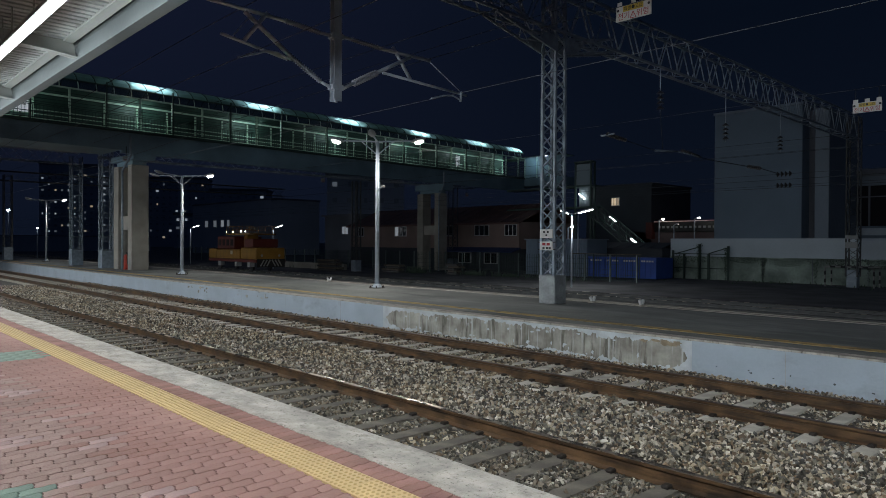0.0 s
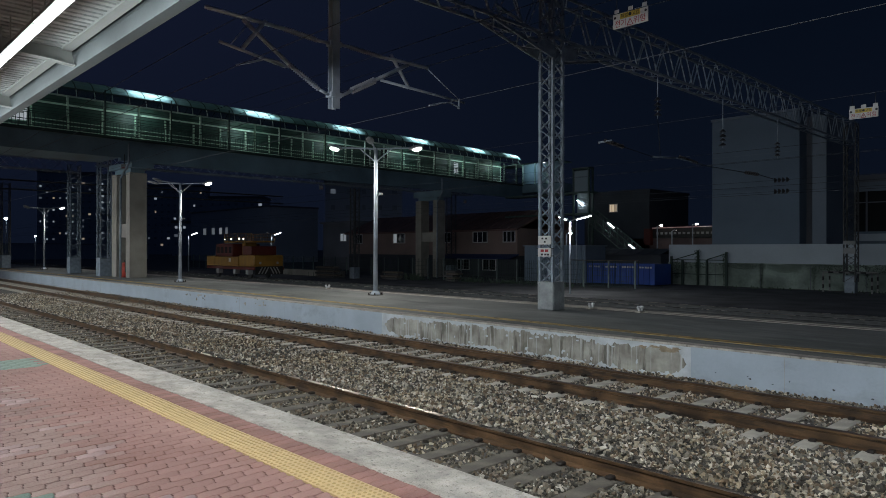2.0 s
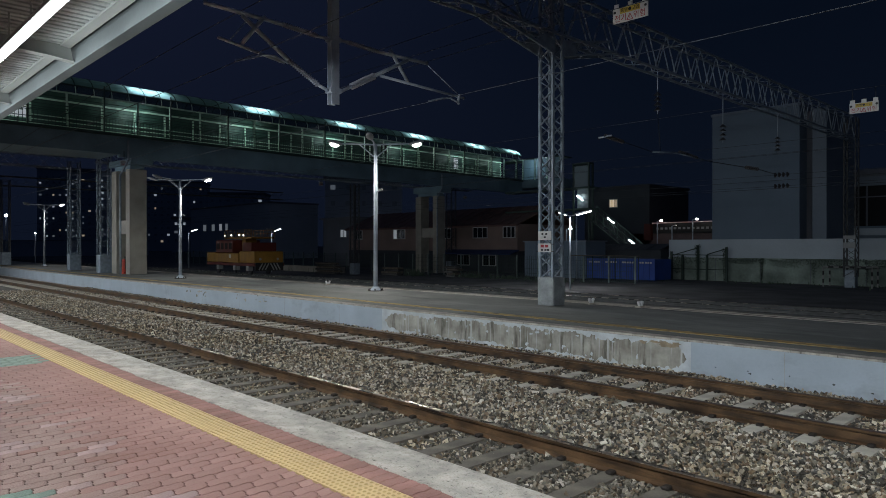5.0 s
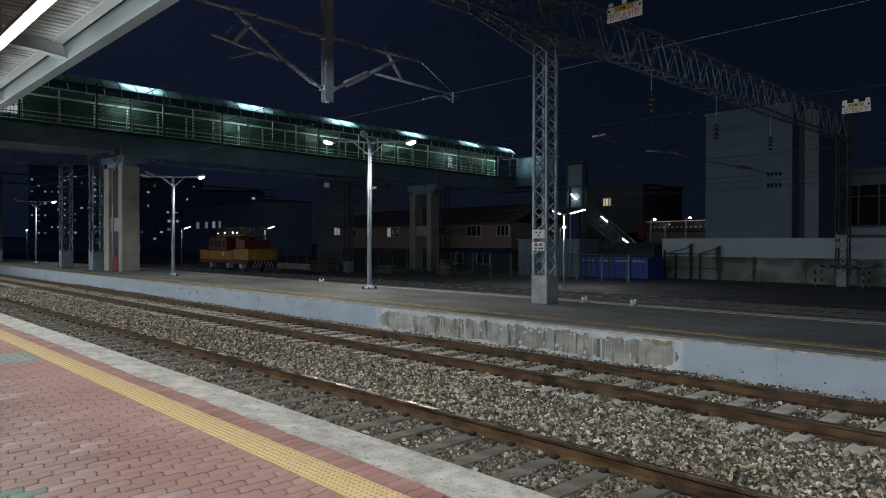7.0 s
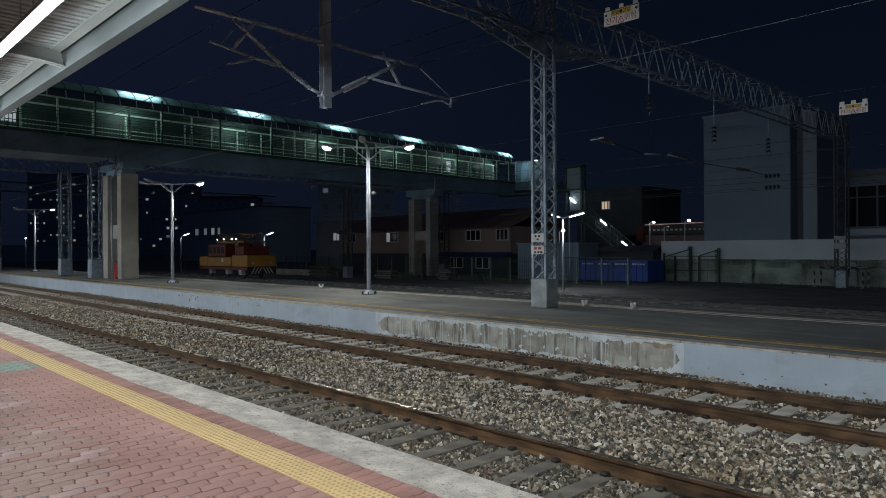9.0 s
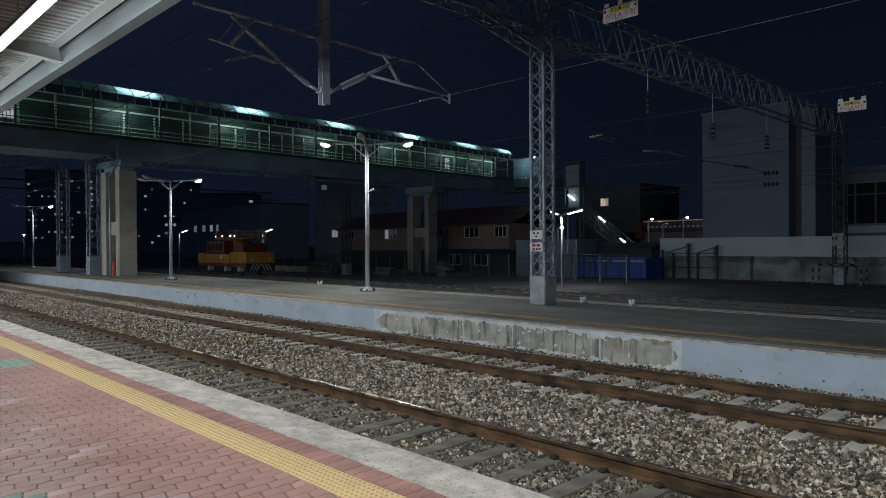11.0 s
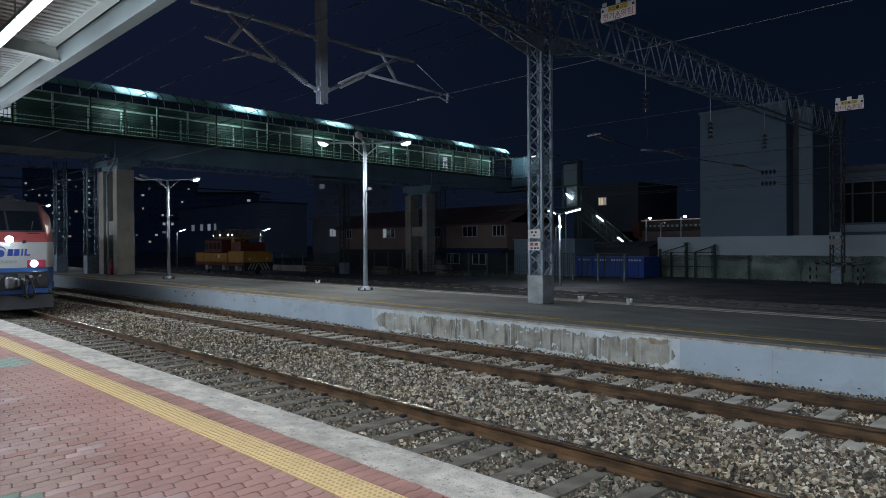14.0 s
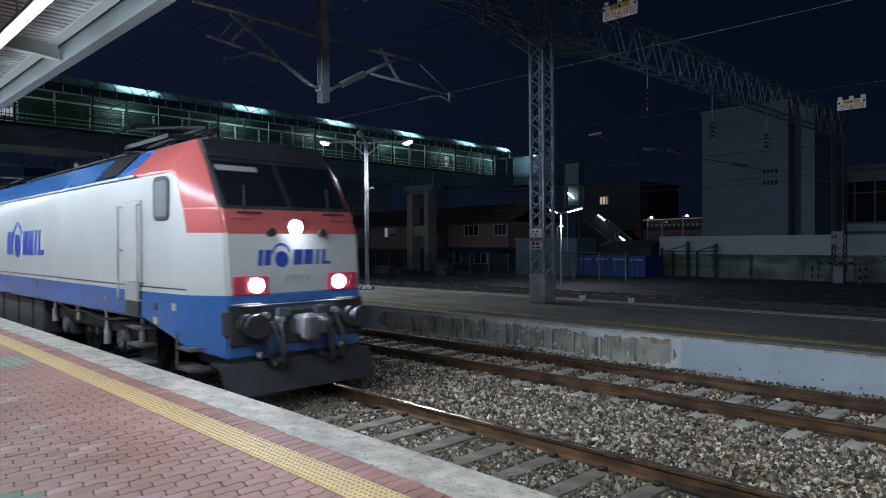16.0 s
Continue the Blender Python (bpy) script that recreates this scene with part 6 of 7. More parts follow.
gf = thing("green_gate", pose(0, 0, 0), "rusty green mesh gate overgrown with creepers before the wall", "gate")
for x, h in ((-22.9, 1.7), (-21.0, 2.1), (-20.4, 1.5), (-19.1, 2.0), (-22.1, 1.5)):
    boxpart("post", (x - 0.06, x + 0.06, 43.3, 43.42, GROUND, h), M_FENCE, gf)
for z in (0.5, 1.45):
    boxpart("rail", (-22.9, -19.1, 43.33, 43.38, z, z + 0.05), M_FENCE, gf)
bm = B()
rod(bm, (-22.6, 43.36, 1.5), (-21.0, 43.36, 1.95), 0.03, 6)
rod(bm, (-20.4, 43.36, 1.5), (-19.1, 43.36, 1.9), 0.03, 6)
part("brace", bm, M_FENCE, gf)


def creeper(x, y, z0, z1, w, n, seed):
    """Hanging creeper: many small leaves in a ragged strand."""
    rng = random.Random(seed)
    verts, faces = [], []
    for _ in range(n):
        h = rng.random() ** 0.7
        c = Vector((x + rng.gauss(0, w * (0.3 + 0.7 * h)), y - rng.random() * 0.12, z0 + (z1 - z0) * h))
        r = rng.uniform(0.015, 0.042)
        m = Euler((rng.uniform(0, 6), rng.uniform(0, 6), rng.uniform(0, 6))).to_matrix()
        i = len(verts)
        verts += [c + m @ Vector(q) * r for q in ((-1, 0, 0), (0, -0.6, 0.15), (1, 0, 0), (0, 0.6, 0.15))]
        faces.append((i, i + 1, i + 2, i + 3))
    return raw("creeper", verts, faces, M_VINE)


for k, (x, z0, z1, w, n) in enumerate(((-21.0, GROUND, 2.15, 0.11, 700), (-22.4, 0.2, 1.5, 0.30, 420), (-19.2, GROUND, 1.9, 0.07, 420), (-17.0, GROUND, 1.3, 0.10, 420),
                                       (-21.5, 0.85, 1.3, 1.0, 500), (-18.2, 0.9, 1.3, 1.1, 600), (-15.6, 0.75, 1.3, 1.0, 700), (-13.0, 0.8, 1.3, 1.1, 700), (-10.4, 0.8, 1.3, 1.1, 700), (-7.6, 0.8, 1.3, 1.2, 600),
                                       (-14.0, GROUND, 1.2, 0.08, 160), (-11.2, GROUND, 1.2, 0.08, 160), (-9.0, GROUND, 1.2, 0.08, 140))):
    tagged(creeper(x, 43.66 if k > 2 else 43.3, z0, z1, w, n, k), "dark green creeper hanging on the yard wall", "creeper", "creepers", "stuff")

for k in range(4):
    x0 = -27.6 + k * 1.31
    c = thing("blue_container", pose(x0, 40.2, GROUND), "blue painted steel storage box with a pale label strip", "container", "blue containers")
    boxpart("body", (0.03, 1.27, 0, 2.2, 0.05, 1.42), M_BLUEBOX, c, bevel=0.03)
    boxpart("frame", (0.0, 1.30, -0.03, 0.0, 1.30, 1.44), M_BLUEBOX, c)
    for x in (0.02, 0.44, 0.85, 1.24):
        boxpart("rib", (x, x + 0.06, -0.04, 0.02, 0.05, 1.30), M_BLUEBOX, c)
    for x in (0.20, 0.38, 0.60, 0.78, 0.96):
        boxpart("label_bar", (x, x + 0.13, -0.045, -0.03, 1.14, 1.25), M_SIGN, c)

sh = thing("grey_shed", pose(0, 0, 0), "pale grey corrugated sheet shed beside the blue containers", "shed")
bm = B()
pts = []
for i in range(56):
    x = -33.1 + i * 0.1
    pts.append((x, 40.0 + (0.03 if i % 2 else 0.0)))
extrude_profile(bm, pts + [(-27.6, 42.5), (-33.1, 42.5)], "z", GROUND, 2.38)
part("sheet_wall", bm, M_CONC, sh)
boxpart("roof", (-33.2, -27.5, 39.9, 42.6, 2.38, 2.46), M_CONC2, sh)


ds = thing("dark_shed", pose(0, 0, 0), "low black sheet-roofed shed behind the blue containers", "shed")
boxpart("wall", (-32.4, -23.4, 42.8, 45.4, GROUND, 1.85), M_SHADEWALL, ds)
bm = B()
extrude_profile(bm, [(42.55, 1.80), (44.1, 2.22), (45.6, 1.80), (45.6, 1.74), (44.1, 2.16), (42.55, 1.74)], "x", -32.6, -23.35)
part("roof", bm, M_SHADEWALL, ds, "black sheet roof")
for x in np.arange(-32.4, -23.4, 0.9):
    bm = B()
    bar(bm, (x, 42.56, 1.82), (x, 44.1, 2.24), 0.04, 0.03)
    part("roof_rib", bm, M_SHADEWALL, ds)
gr = thing("pipe_rail", pose(0, 0, 0), "thin weathered pipe rail before the blue containers", "rail")
steel_bar(gr, "rail", (-28.4, 39.2, 1.42), (-22.9, 39.2, 1.42), 0.03, M_SLEEPER)
for x in (-28.3, -26.5, -24.7, -23.0):
    steel_bar(gr, "post", (x, 39.2, GROUND), (x, 39.2, 1.42), 0.03, M_FENCE)


def fence(x0, x1, y, h):
    f = thing("mesh_fence", pose(0, 0, 0), "dark green wire mesh fence along the yard", "fence")
    for x in np.arange(x0, x1, 1.85):
        boxpart("post", (x - 0.04, x + 0.04, y - 0.04, y + 0.04, GROUND, h), M_FENCEPOST, f)
    bm = B()
    for x in np.arange(x0, x1, 0.16):
        bar(bm, (x, y, GROUND + 0.05), (x, y, h - 0.05), 0.014, 0.014)
    for z in np.arange(GROUND + 0.1, h, 0.32):
        bar(bm, (x0, y, z), (x1, y, z), 0.014, 0.014)
    part("mesh", bm, M_FENCE, f)


fence(-90, -21.5, 36.4, 1.45)
tagged(boxpart("low_wall", (-57.5, -47, 33.0, 33.3, GROUND, 0.3), M_PIER), "low pale concrete kerb wall in the yard", "kerb", kind="structure")


def heap(x, y, n, spread, seed, label):
    """Stacked yard material: planks and rods lying across one another."""
    rng = random.Random(seed)
    t = thing("material_stack", pose(x, y, GROUND), label, "stack", "yard stacks")
    for k in range(n):
        z = 0.08 + k * 0.16
        bm = B()
        a = rng.uniform(-0.15, 0.15)
        box(bm, -spread + rng.random() * 0.4, spread - rng.random() * 0.4, -0.3 + a, 0.3 + a, z - 0.08, z + 0.06, bevel=0.01)
        part("plank", bm, M_SLEEPER if k % 2 else M_EARTH, t)


heap(-47.3, 31.8, 6, 1.6, 3, "stack of dark timber and concrete pieces in the yard")
heap(-41.5, 34.0, 4, 1.1, 4, "low stack of weathered planks in the yard")
heap(-36.0, 35.2, 5, 0.8, 5, "stack of scrap pieces before the fence")


def weeds(x, y, n, spread, height, seed, label):
    rng = random.Random(seed)
    verts, faces = [], []
    for _ in range(n):
        a, r = rng.uniform(0, 6.28), abs(rng.gauss(0, spread))
        px, py = x + r * math.cos(a), y + r * math.sin(a) * 0.5
        h = height * rng.uniform(0.4, 1.1)
        dx, dy, w = rng.uniform(-0.25, 0.25) * h, rng.uniform(-0.2, 0.2) * h, rng.uniform(0.015, 0.05)
        i = len(verts)
        verts += [(px - w, py, GROUND), (px + w, py, GROUND), (px + dx + w, py + dy, GROUND + h * 0.7), (px + dx * 1.8, py + dy * 1.5, GROUND + h)]
        faces.append((i, i + 1, i + 2, i + 3))
    return tagged(raw("weeds", verts, faces, M_VINE), label, "weeds", "yard weeds", "stuff")


for k, (x, y, n, s, h) in enumerate(((-39.5, 34.5, 160, 0.8, 0.55), (-34.5, 35.6, 140, 1.2, 0.4), (-31, 35.8, 120, 1.2, 0.3), (-26.5, 35.2, 120, 1.5, 0.25), (-52, 34, 160, 2.0, 0.4),
                                    (-16, 42.6, 60, 3.0, 0.16), (-10, 42.6, 60, 3.0, 0.16))):
    weeds(x, y, n, s, h, k, "dark tufts of weeds at the yard's edge")

# ---------------------------------------------------------------- houses


def window(parent, x0, x1, y, z0, z1, panes=2, lit=None):
    """A window in a wall that faces -y: frame, mullions and panes."""
    w = new("window")
    w.parent = parent
    bm = B()
    for a, b, c, d in ((x0, x1, z0, z0 + 0.07), (x0, x1, z1 - 0.07, z1), (x0, x0 + 0.07, z0 + 0.07, z1 - 0.07), (x1 - 0.07, x1, z0 + 0.07, z1 - 0.07)):
        box(bm, a, b, y - 0.06, y + 0.02, c, d)
    for k in range(1, panes):
        x = x0 + (x1 - x0) * k / panes
        box(bm, x - 0.03, x + 0.03, y - 0.06, y + 0.02, z0 + 0.07, z1 - 0.07)
    part("frame", bm, M_FRAME, w)
    for k in range(panes):
        a, b = x0 + (x1 - x0) * k / panes, x0 + (x1 - x0) * (k + 1) / panes
        boxpart("pane", (a + 0.03, b - 0.03, y - 0.015, y + 0.01, z0 + 0.07, z1 - 0.07), lit[k % len(lit)] if lit else M_PANE, w)
    return w


def house(x0, x1, y, eave, ridge, label, windows, awning=None, lower=()):
    h = thing("house", pose(0, 0, 0), label, "house", "houses")
    boxpart("wall", (x0, x1, y, y + 8, 1.62, eave), M_HOUSE, h)
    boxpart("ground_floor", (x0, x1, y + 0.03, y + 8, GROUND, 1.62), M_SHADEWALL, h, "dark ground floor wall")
    bm = B()
    extrude_profile(bm, [(y - 0.4, eave - 0.05), (y + 4, ridge), (y + 8.4, eave - 0.05), (y + 8.4, eave - 0.2), (y + 4, ridge - 0.18), (y - 0.4, eave - 0.2)], "x", x0 - 0.3, x1 + 0.3)
    part("roof", bm, M_ROOF, h, "dull red roof")
    for a in np.arange(x0 + 0.6, x1, 1.2):
        bm = B()
        bar(bm, (a, y - 0.38, eave - 0.02), (a, y + 3.95, ridge + 0.02), 0.05, 0.05)
        part("roof_rib", bm, M_ROOF, h)
    for w in windows:
        window(h, *w[:2], y, *w[2:4], 3, w[4] if len(w) > 4 else None)
    for w in lower:
        window(h, *w[:2], y, *w[2:4], 2, w[4] if len(w) > 4 else None)
    if awning:
        bm = B()
        extrude_profile(bm, [(y, awning[2]), (y - 1.2, awning[2] - 0.35), (y - 1.2, awning[2] - 0.42), (y, awning[2] - 0.08)], "x", awning[0], awning[1])
        part("awning", bm, M_AWN, h, "dark blue awning")
    return h


house(-61.4, -37.2, 44.0, 3.95, 5.7, "two-storey pinkish house with a dull red roof and barred windows",
      [(-42.4, -40.6, 2.75, 3.75), (-38.8, -37.4, 2.75, 3.75), (-46.8, -45.2, 2.75, 3.75), (-53.7, -51.8, 2.75, 3.75, [M_LITCOOL, M_PANE, M_PANE]), (-60.3, -58.9, 2.75, 3.75)],
      (-45.8, -37.0, 1.75), [(-44.4, -42.8, 0.3, 1.3), (-41.2, -39.6, 0.3, 1.3)])
h = thing("house", pose(0, 0, 0), "plain pale house gable behind the yard", "house", "houses")
boxpart("wall", (-69.5, -63.2, 46, 54, GROUND, 5.2), M_DARKB, h)
boxpart("roof", (-69.8, -62.9, 45.7, 54.3, 5.2, 5.4), M_DARKB, h)
window(h, -65.9, -64.6, 46.0, 3.05, 4.0, 2, [M_LITCOOL])
window(h, -64.0, -63.4, 46.0, 3.05, 4.0, 1, [M_LITCOOL])
h = thing("house", pose(0, 0, 0), "dark flat-roofed house with one warm lit window", "house", "houses")
boxpart("wall", (-41.5, -34.0, 60, 68, GROUND, 7.9), M_SHADEWALL, h)
boxpart("parapet", (-41.6, -33.9, 59.9, 68.1, 7.9, 8.1), M_SHADEWALL, h)
window(h, -38.5, -37.5, 60.0, 5.95, 6.8, 3, [M_LITPANE, M_LITPANE, M_DIMWARM])

# long low building with lettered fascia and red lights beyond the wall
M_FASCIA = mat("pinkish_low_wall", (0.13, 0.095, 0.095), 0.85, vary=0.15, bump=0.1)
sb = thing("low_building", pose(0, 0, 0), "low dark shop building with a dim sign band", "building")
boxpart("wall", (-36.0, -26.5, 60.0, 66, GROUND, 3.25), M_FASCIA, sb)
boxpart("fascia", (-34.5, -26.5, 59.9, 66, 3.3, 4.2), M_BLACK, sb)
for k in range(14):
    boxpart("sign_bar", (-33.2 + k * 0.45, -32.95 + k * 0.45, 59.86, 59.9, 3.62, 3.82), M_GREYPLATE, sb)
bm = B()
rod(bm, (-33.6, 59.85, 4.25), (-27.0, 59.85, 4.3), 0.05, 6)
part("neon_edge", bm, glowing("dim_red_neon", (1.0, 0.10, 0.08), 0.05), sb, "dim red neon edge")
boxpart("red_pillar", (-34.3, -33.6, 59.5, 60, 2.6, 4.2), M_CARRED, sb)


def far_lamp(x, y, z, h, r, colour, strength, label):
    p = thing("street_lamp", pose(x, y, z), label, "street lamp", "distant lamps")
    bm = B()
    rod(bm, (0, 0, 0), (0, 0, h), 0.06, 8)
    rod(bm, (0, 0, h), (0.35, -0.1, h + 0.1), 0.03, 6)
    part("pole", bm, M_GALV, p)
    bm = B()
    bmesh.ops.create_uvsphere(bm, u_segments=12, v_segments=8, radius=1, matrix=pose(0.45, -0.1, h + 0.06) @ Matrix.Diagonal((r * 1.4, r, r * 0.8, 1)))
    part("lamp_glass", bm, glowing("distant_lamp_glass", colour, strength), p)


far_lamp(-32.6, 59.0, GROUND, 4.6, 0.115, (1.0, 0.9, 0.8), 12, "distant street lamp with a lit head beyond the wall")
far_lamp(-29.1, 59.0, GROUND, 4.65, 0.115, (1.0, 0.93, 0.82), 12, "distant street lamp with a lit head beyond the wall")
far_lamp(-29.0, 55.0, GROUND, 4.0, 0.05, (1.0, 0.93, 0.82), 1, "plain pale post beyond the wall")
far_lamp(-14.6, 48.0, GROUND, 3.6, 0.12, (0.9, 0.97, 1.0), 10, "distant street lamp behind the tower")
far_lamp(-105.7, 20.0, GROUND, 6.35, 0.22, (0.9, 0.97, 1.0), 20, "distant lamp along the tracks")
far_lamp(-90.3, 20.0, GROUND, 3.75, 0.10, (0.9, 0.97, 1.0), 20, "distant lamp along the tracks")
far_lamp(-32.5, 44.5, GROUND, 3.6, 0.12, (0.9, 0.97, 1.0), 8, "small lit lamp beside the houses")

# building with a dark glass front behind the wall
gb = thing("glass_front_building", pose(0, 0, 0), "long building with a pale band and a dark glazed front", "building")
boxpart("upper_band", (-15.3, 20, 50.0, 60, 5.95, 6.55), M_CONC2, gb)
boxpart("roof_edge", (-15.4, 20, 49.8, 60, 6.7, 7.0), M_DARKB, gb)
boxpart("sill_band", (-15.3, 20, 50.0, 60, GROUND, 3.35), M_CONC, gb)
for k in range(20):
    x = -15.2 + k * 1.15
    boxpart("pane", (x + 0.05, x + 1.10, 50.1, 50.2, 3.35, 5.95), M_OLDGLASS, gb)
    boxpart("mullion", (x - 0.05, x + 0.05, 50.0, 50.2, 3.35, 5.95), M_DARKB, gb)
boxpart("transom", (-15.3, 20, 50.02, 50.2, 5.2, 5.27), M_DARKB, gb)
# lamplight along the sill is put in as a paler wall colour
boxpart("sill", (-13.55, 20, 49.7, 50.0, 2.75, 3.2), M_YARDWALL, gb, "sill band coloured pale for the lamplight on it")
boxpart("core", (-15.2, 20, 50.4, 60, 3.3, 6.7), M_DARKB, gb)

# ---------------------------------------------------------------- stair tower at the bridge's far end
M_STAIRGLASS = glass("pale_glazing", (0.35, 0.42, 0.45), 0.3, 0.45)


def stair_tower():
    s = thing("bridge_stairs", pose(0, 0, 0), "glazed stair tower and covered stairs of the footbridge", "stairs")
    bm = B()
    box(bm, -33.2, -31.55, 46.2, 46.9, 8.7, 8.85)
    part("roof", bm, M_BRIDGE, s)
    for x, y in ((-33.1, 46.3), (-31.6, 46.3), (-31.6, 46.8)):
        boxpart("column", (x - 0.07, x + 0.07, y - 0.07, y + 0.07, GROUND, 8.7), M_BRIDGE, s)
    boxpart("side_pane", (-33.0, -31.7, 46.25, 46.29, 6.9, 8.6), M_STAIRGLASS, s)
    boxpart("side_pane", (-32.7, -31.7, 46.25, 46.29, 5.0, 6.75), M_STAIRGLASS, s)
    for z in (6.75, 5.0):
        boxpart("landing", (-40.5, -31.5, 46.2, 47.5, z, z + 0.15), M_BRIDGE, s)
    # covered flight going down to the right
    a, b = Vector((-31.6, 46.6, 5.2)), Vector((-26.4, 46.6, 1.3))
    for y in (46.3, 47.4):
        for dz, w in ((0.0, 0.18), (0.55, 0.05), (1.05, 0.06)):
            bm = B()
            bar(bm, (a.x, y, a.z + dz - 0.9), (b.x, y, b.z + dz - 0.9), w, 0.08)
            part("stringer" if w > 0.2 else "handrail", bm, M_BRIDGE, s)
        for k in range(9):
            p = a.lerp(b, k / 8)
            boxpart("post", (p.x - 0.03, p.x + 0.03, y - 0.03, y + 0.03, p.z - 0.9, p.z + 0.15), M_BRIDGE, s)
        for k in range(16):
            bm = B()
            p, q = a.lerp(b, k / 16), a.lerp(b, (k + 1) / 16)
            bar(bm, (p.x, y, p.z - 0.9 + (k % 2) * 1.05), (q.x, y, q.z - 0.9 + (1 - k % 2) * 1.05), 0.03, 0.03)
            part("lacing", bm, M_LATTICE_D, s)
    for k in range(22):
        p = a.lerp(b, (k + 0.5) / 22)
        boxpart("step", (p.x - 0.15, p.x + 0.15, 46.35, 47.35, p.z - 0.95, p.z - 0.90), M_SHADEWALL, s)
    for x, y, z in ((-32.35, 46.1, 5.95), (-29.45, 46.1, 4.05), (-27.55, 46.1, 2.32)):
        bm = B()
        bar(bm, (x - 0.28, y, z + 0.22), (x + 0.28, y, z - 0.2), 0.075, 0.075)
        part("stair_light", bm, M_STAIRGLOW, s, "bright strip light")
        lamp("stair_lamp_light", "POINT", pose(x, y + 0.6, z + 0.25), 9, (0.85, 0.95, 1.0), 0.15)


M_STAIRGLOW = glowing("lit_stair_strip", (0.9, 0.97, 1.0), 14)
stair_tower()

# bridge end: cross glazing toward the stairs
M_LANDGLASS = translucent("pale_landing_glazing", (0.34, 0.43, 0.48), 0.65)
be = thing("bridge_landing", BR @ pose(0, D1, 0), "glazed landing joining the footbridge to its stairs", "landing")
boxpart("floor", (-BW, 4.3, 0.0, 2.0, 7.6, 8.35), M_GIRDER, be)
boxpart("roof", (-BW, 4.3, 0.0, 2.0, 10.35, 10.42), M_BRIDGE, be)
for k in range(3):
    x = 0.1 + k * 1.4
    boxpart("pane", (x, x + 1.3, 0.02, 0.06, 8.4, 10.3), M_LANDGLASS, be)
    boxpart("post", (x - 0.08, x - 0.01, -0.02, 0.08, 8.35, 10.35), M_BPOST, be)
lamp("landing_light", "POINT", BR @ pose(1.6, D1 + 1.2, 10.0), 150, (0.80, 0.95, 1.0), 0.15)

# ---------------------------------------------------------------- apartment blocks far down the line
M_FARLIT = glowing("far_lit_window", (0.78, 0.88, 1.0), 0.26)
M_FARDIM = glowing("far_dim_window", (0.75, 0.86, 1.0), 0.07)
M_FARPANE = mat("far_dark_pane", (0.24, 0.28, 0.34), 0.4, vary=0.1, bump=0)
M_FARWARM = glowing("far_warm_window", (1.0, 0.80, 0.60), 0.22)


def apartment(x, y, w, d, h, turn, seed, label, share=0.10, floor=2.9):
    rng = random.Random(seed)
    a = thing("apartment_block", pose(x, y, GROUND, 0, 0, turn), label, "apartment block", "apartment blocks")
    boxpart("wall", (-w / 2, w / 2, 0, d, 0, h), M_APT, a)
    boxpart("roof", (-w / 2 - 0.3, w / 2 + 0.3, -0.3, d + 0.3, h, h + 0.8), M_DARKB, a)
    n, m = int(w / 2.7), int(h / floor)
    for i in range(n):
        for j in range(1, m):
            px = -w / 2 + (i + 0.5) * w / n
            r = rng.random()
            mat_ = M_FARLIT if r < share * 0.45 else M_FARDIM if r < share * 0.85 else M_FARWARM if r < share else M_FARPANE
            hw = rng.uniform(0.28, 0.6)
            boxpart("window", (px - hw, px + hw, -0.06, 0.05, j * floor + 0.9, j * floor + 1.75), mat_, a)
    return a


apartment(-100, 75, 14, 10, 14.5, 53, 7, "dark block of flats close behind the houses", 0.07)
apartment(-372, 96, 26, 14, 40, 62, 1, "dark high apartment block with a few lit windows", 0.40)
apartment(-345, 103, 22, 14, 37, 62, 2, "dark apartment block with scattered lit windows", 0.40)
apartment(-300, 118, 30, 14, 30, 55, 3, "dark apartment block beyond the rail yard", 0.30)
apartment(-232, 116, 20, 12, 21, 50, 5, "lower dark block of flats", 0.10)
apartment(-232, 104, 22, 8, 11.6, 55, 9, "low dark office block with a lit window row", 0.20)

# added wall: closes the view and hides the bright far ground
bw = thing("boundary_wall", pose(0, 0, 0), "plain wall added to close the view far down the line", "wall", kind="structure")
boxpart("wall", (-170.4, -170.0, 17, 62, GROUND, 3.2), M_APT, bw)
boxpart("coping", (-170.5, -169.9, 17, 62, 3.2, 3.32), M_DARKB, bw)

M_DIMWIN = glowing("dim_lit_window", (0.8, 0.9, 1.0), 0.10)
# two-storey office behind the rail car, four tall windows lit
of = thing("office_building", pose(0, 0, 0), "dark office building with four tall dimly lit windows", "building")
boxpart("wall", (-140.72, -107.57, 60.1, 70, GROUND, 9.61), M_APT, of)
boxpart("roof_edge", (-140.92, -107.37, 60.0, 70.1, 9.61, 9.91), M_DARKB, of)
for x0, x1, m in ((-134.72, -133.11, M_DIMWIN), (-130.77, -129.23, M_DIMWIN), (-127.48, -125.99, M_LITCOOL), (-124.78, -123.57, M_DIMWIN)):
    window(of, x0, x1, 60.1, 5.00, 6.41, 1, [m])

# ---------------------------------------------------------------- platform surface: pavers, tactile tiles, kerb units
PL, PW = 0.225, 0.1125      # a paver is long across the platform, narrow along it
WAVE = 0.0065


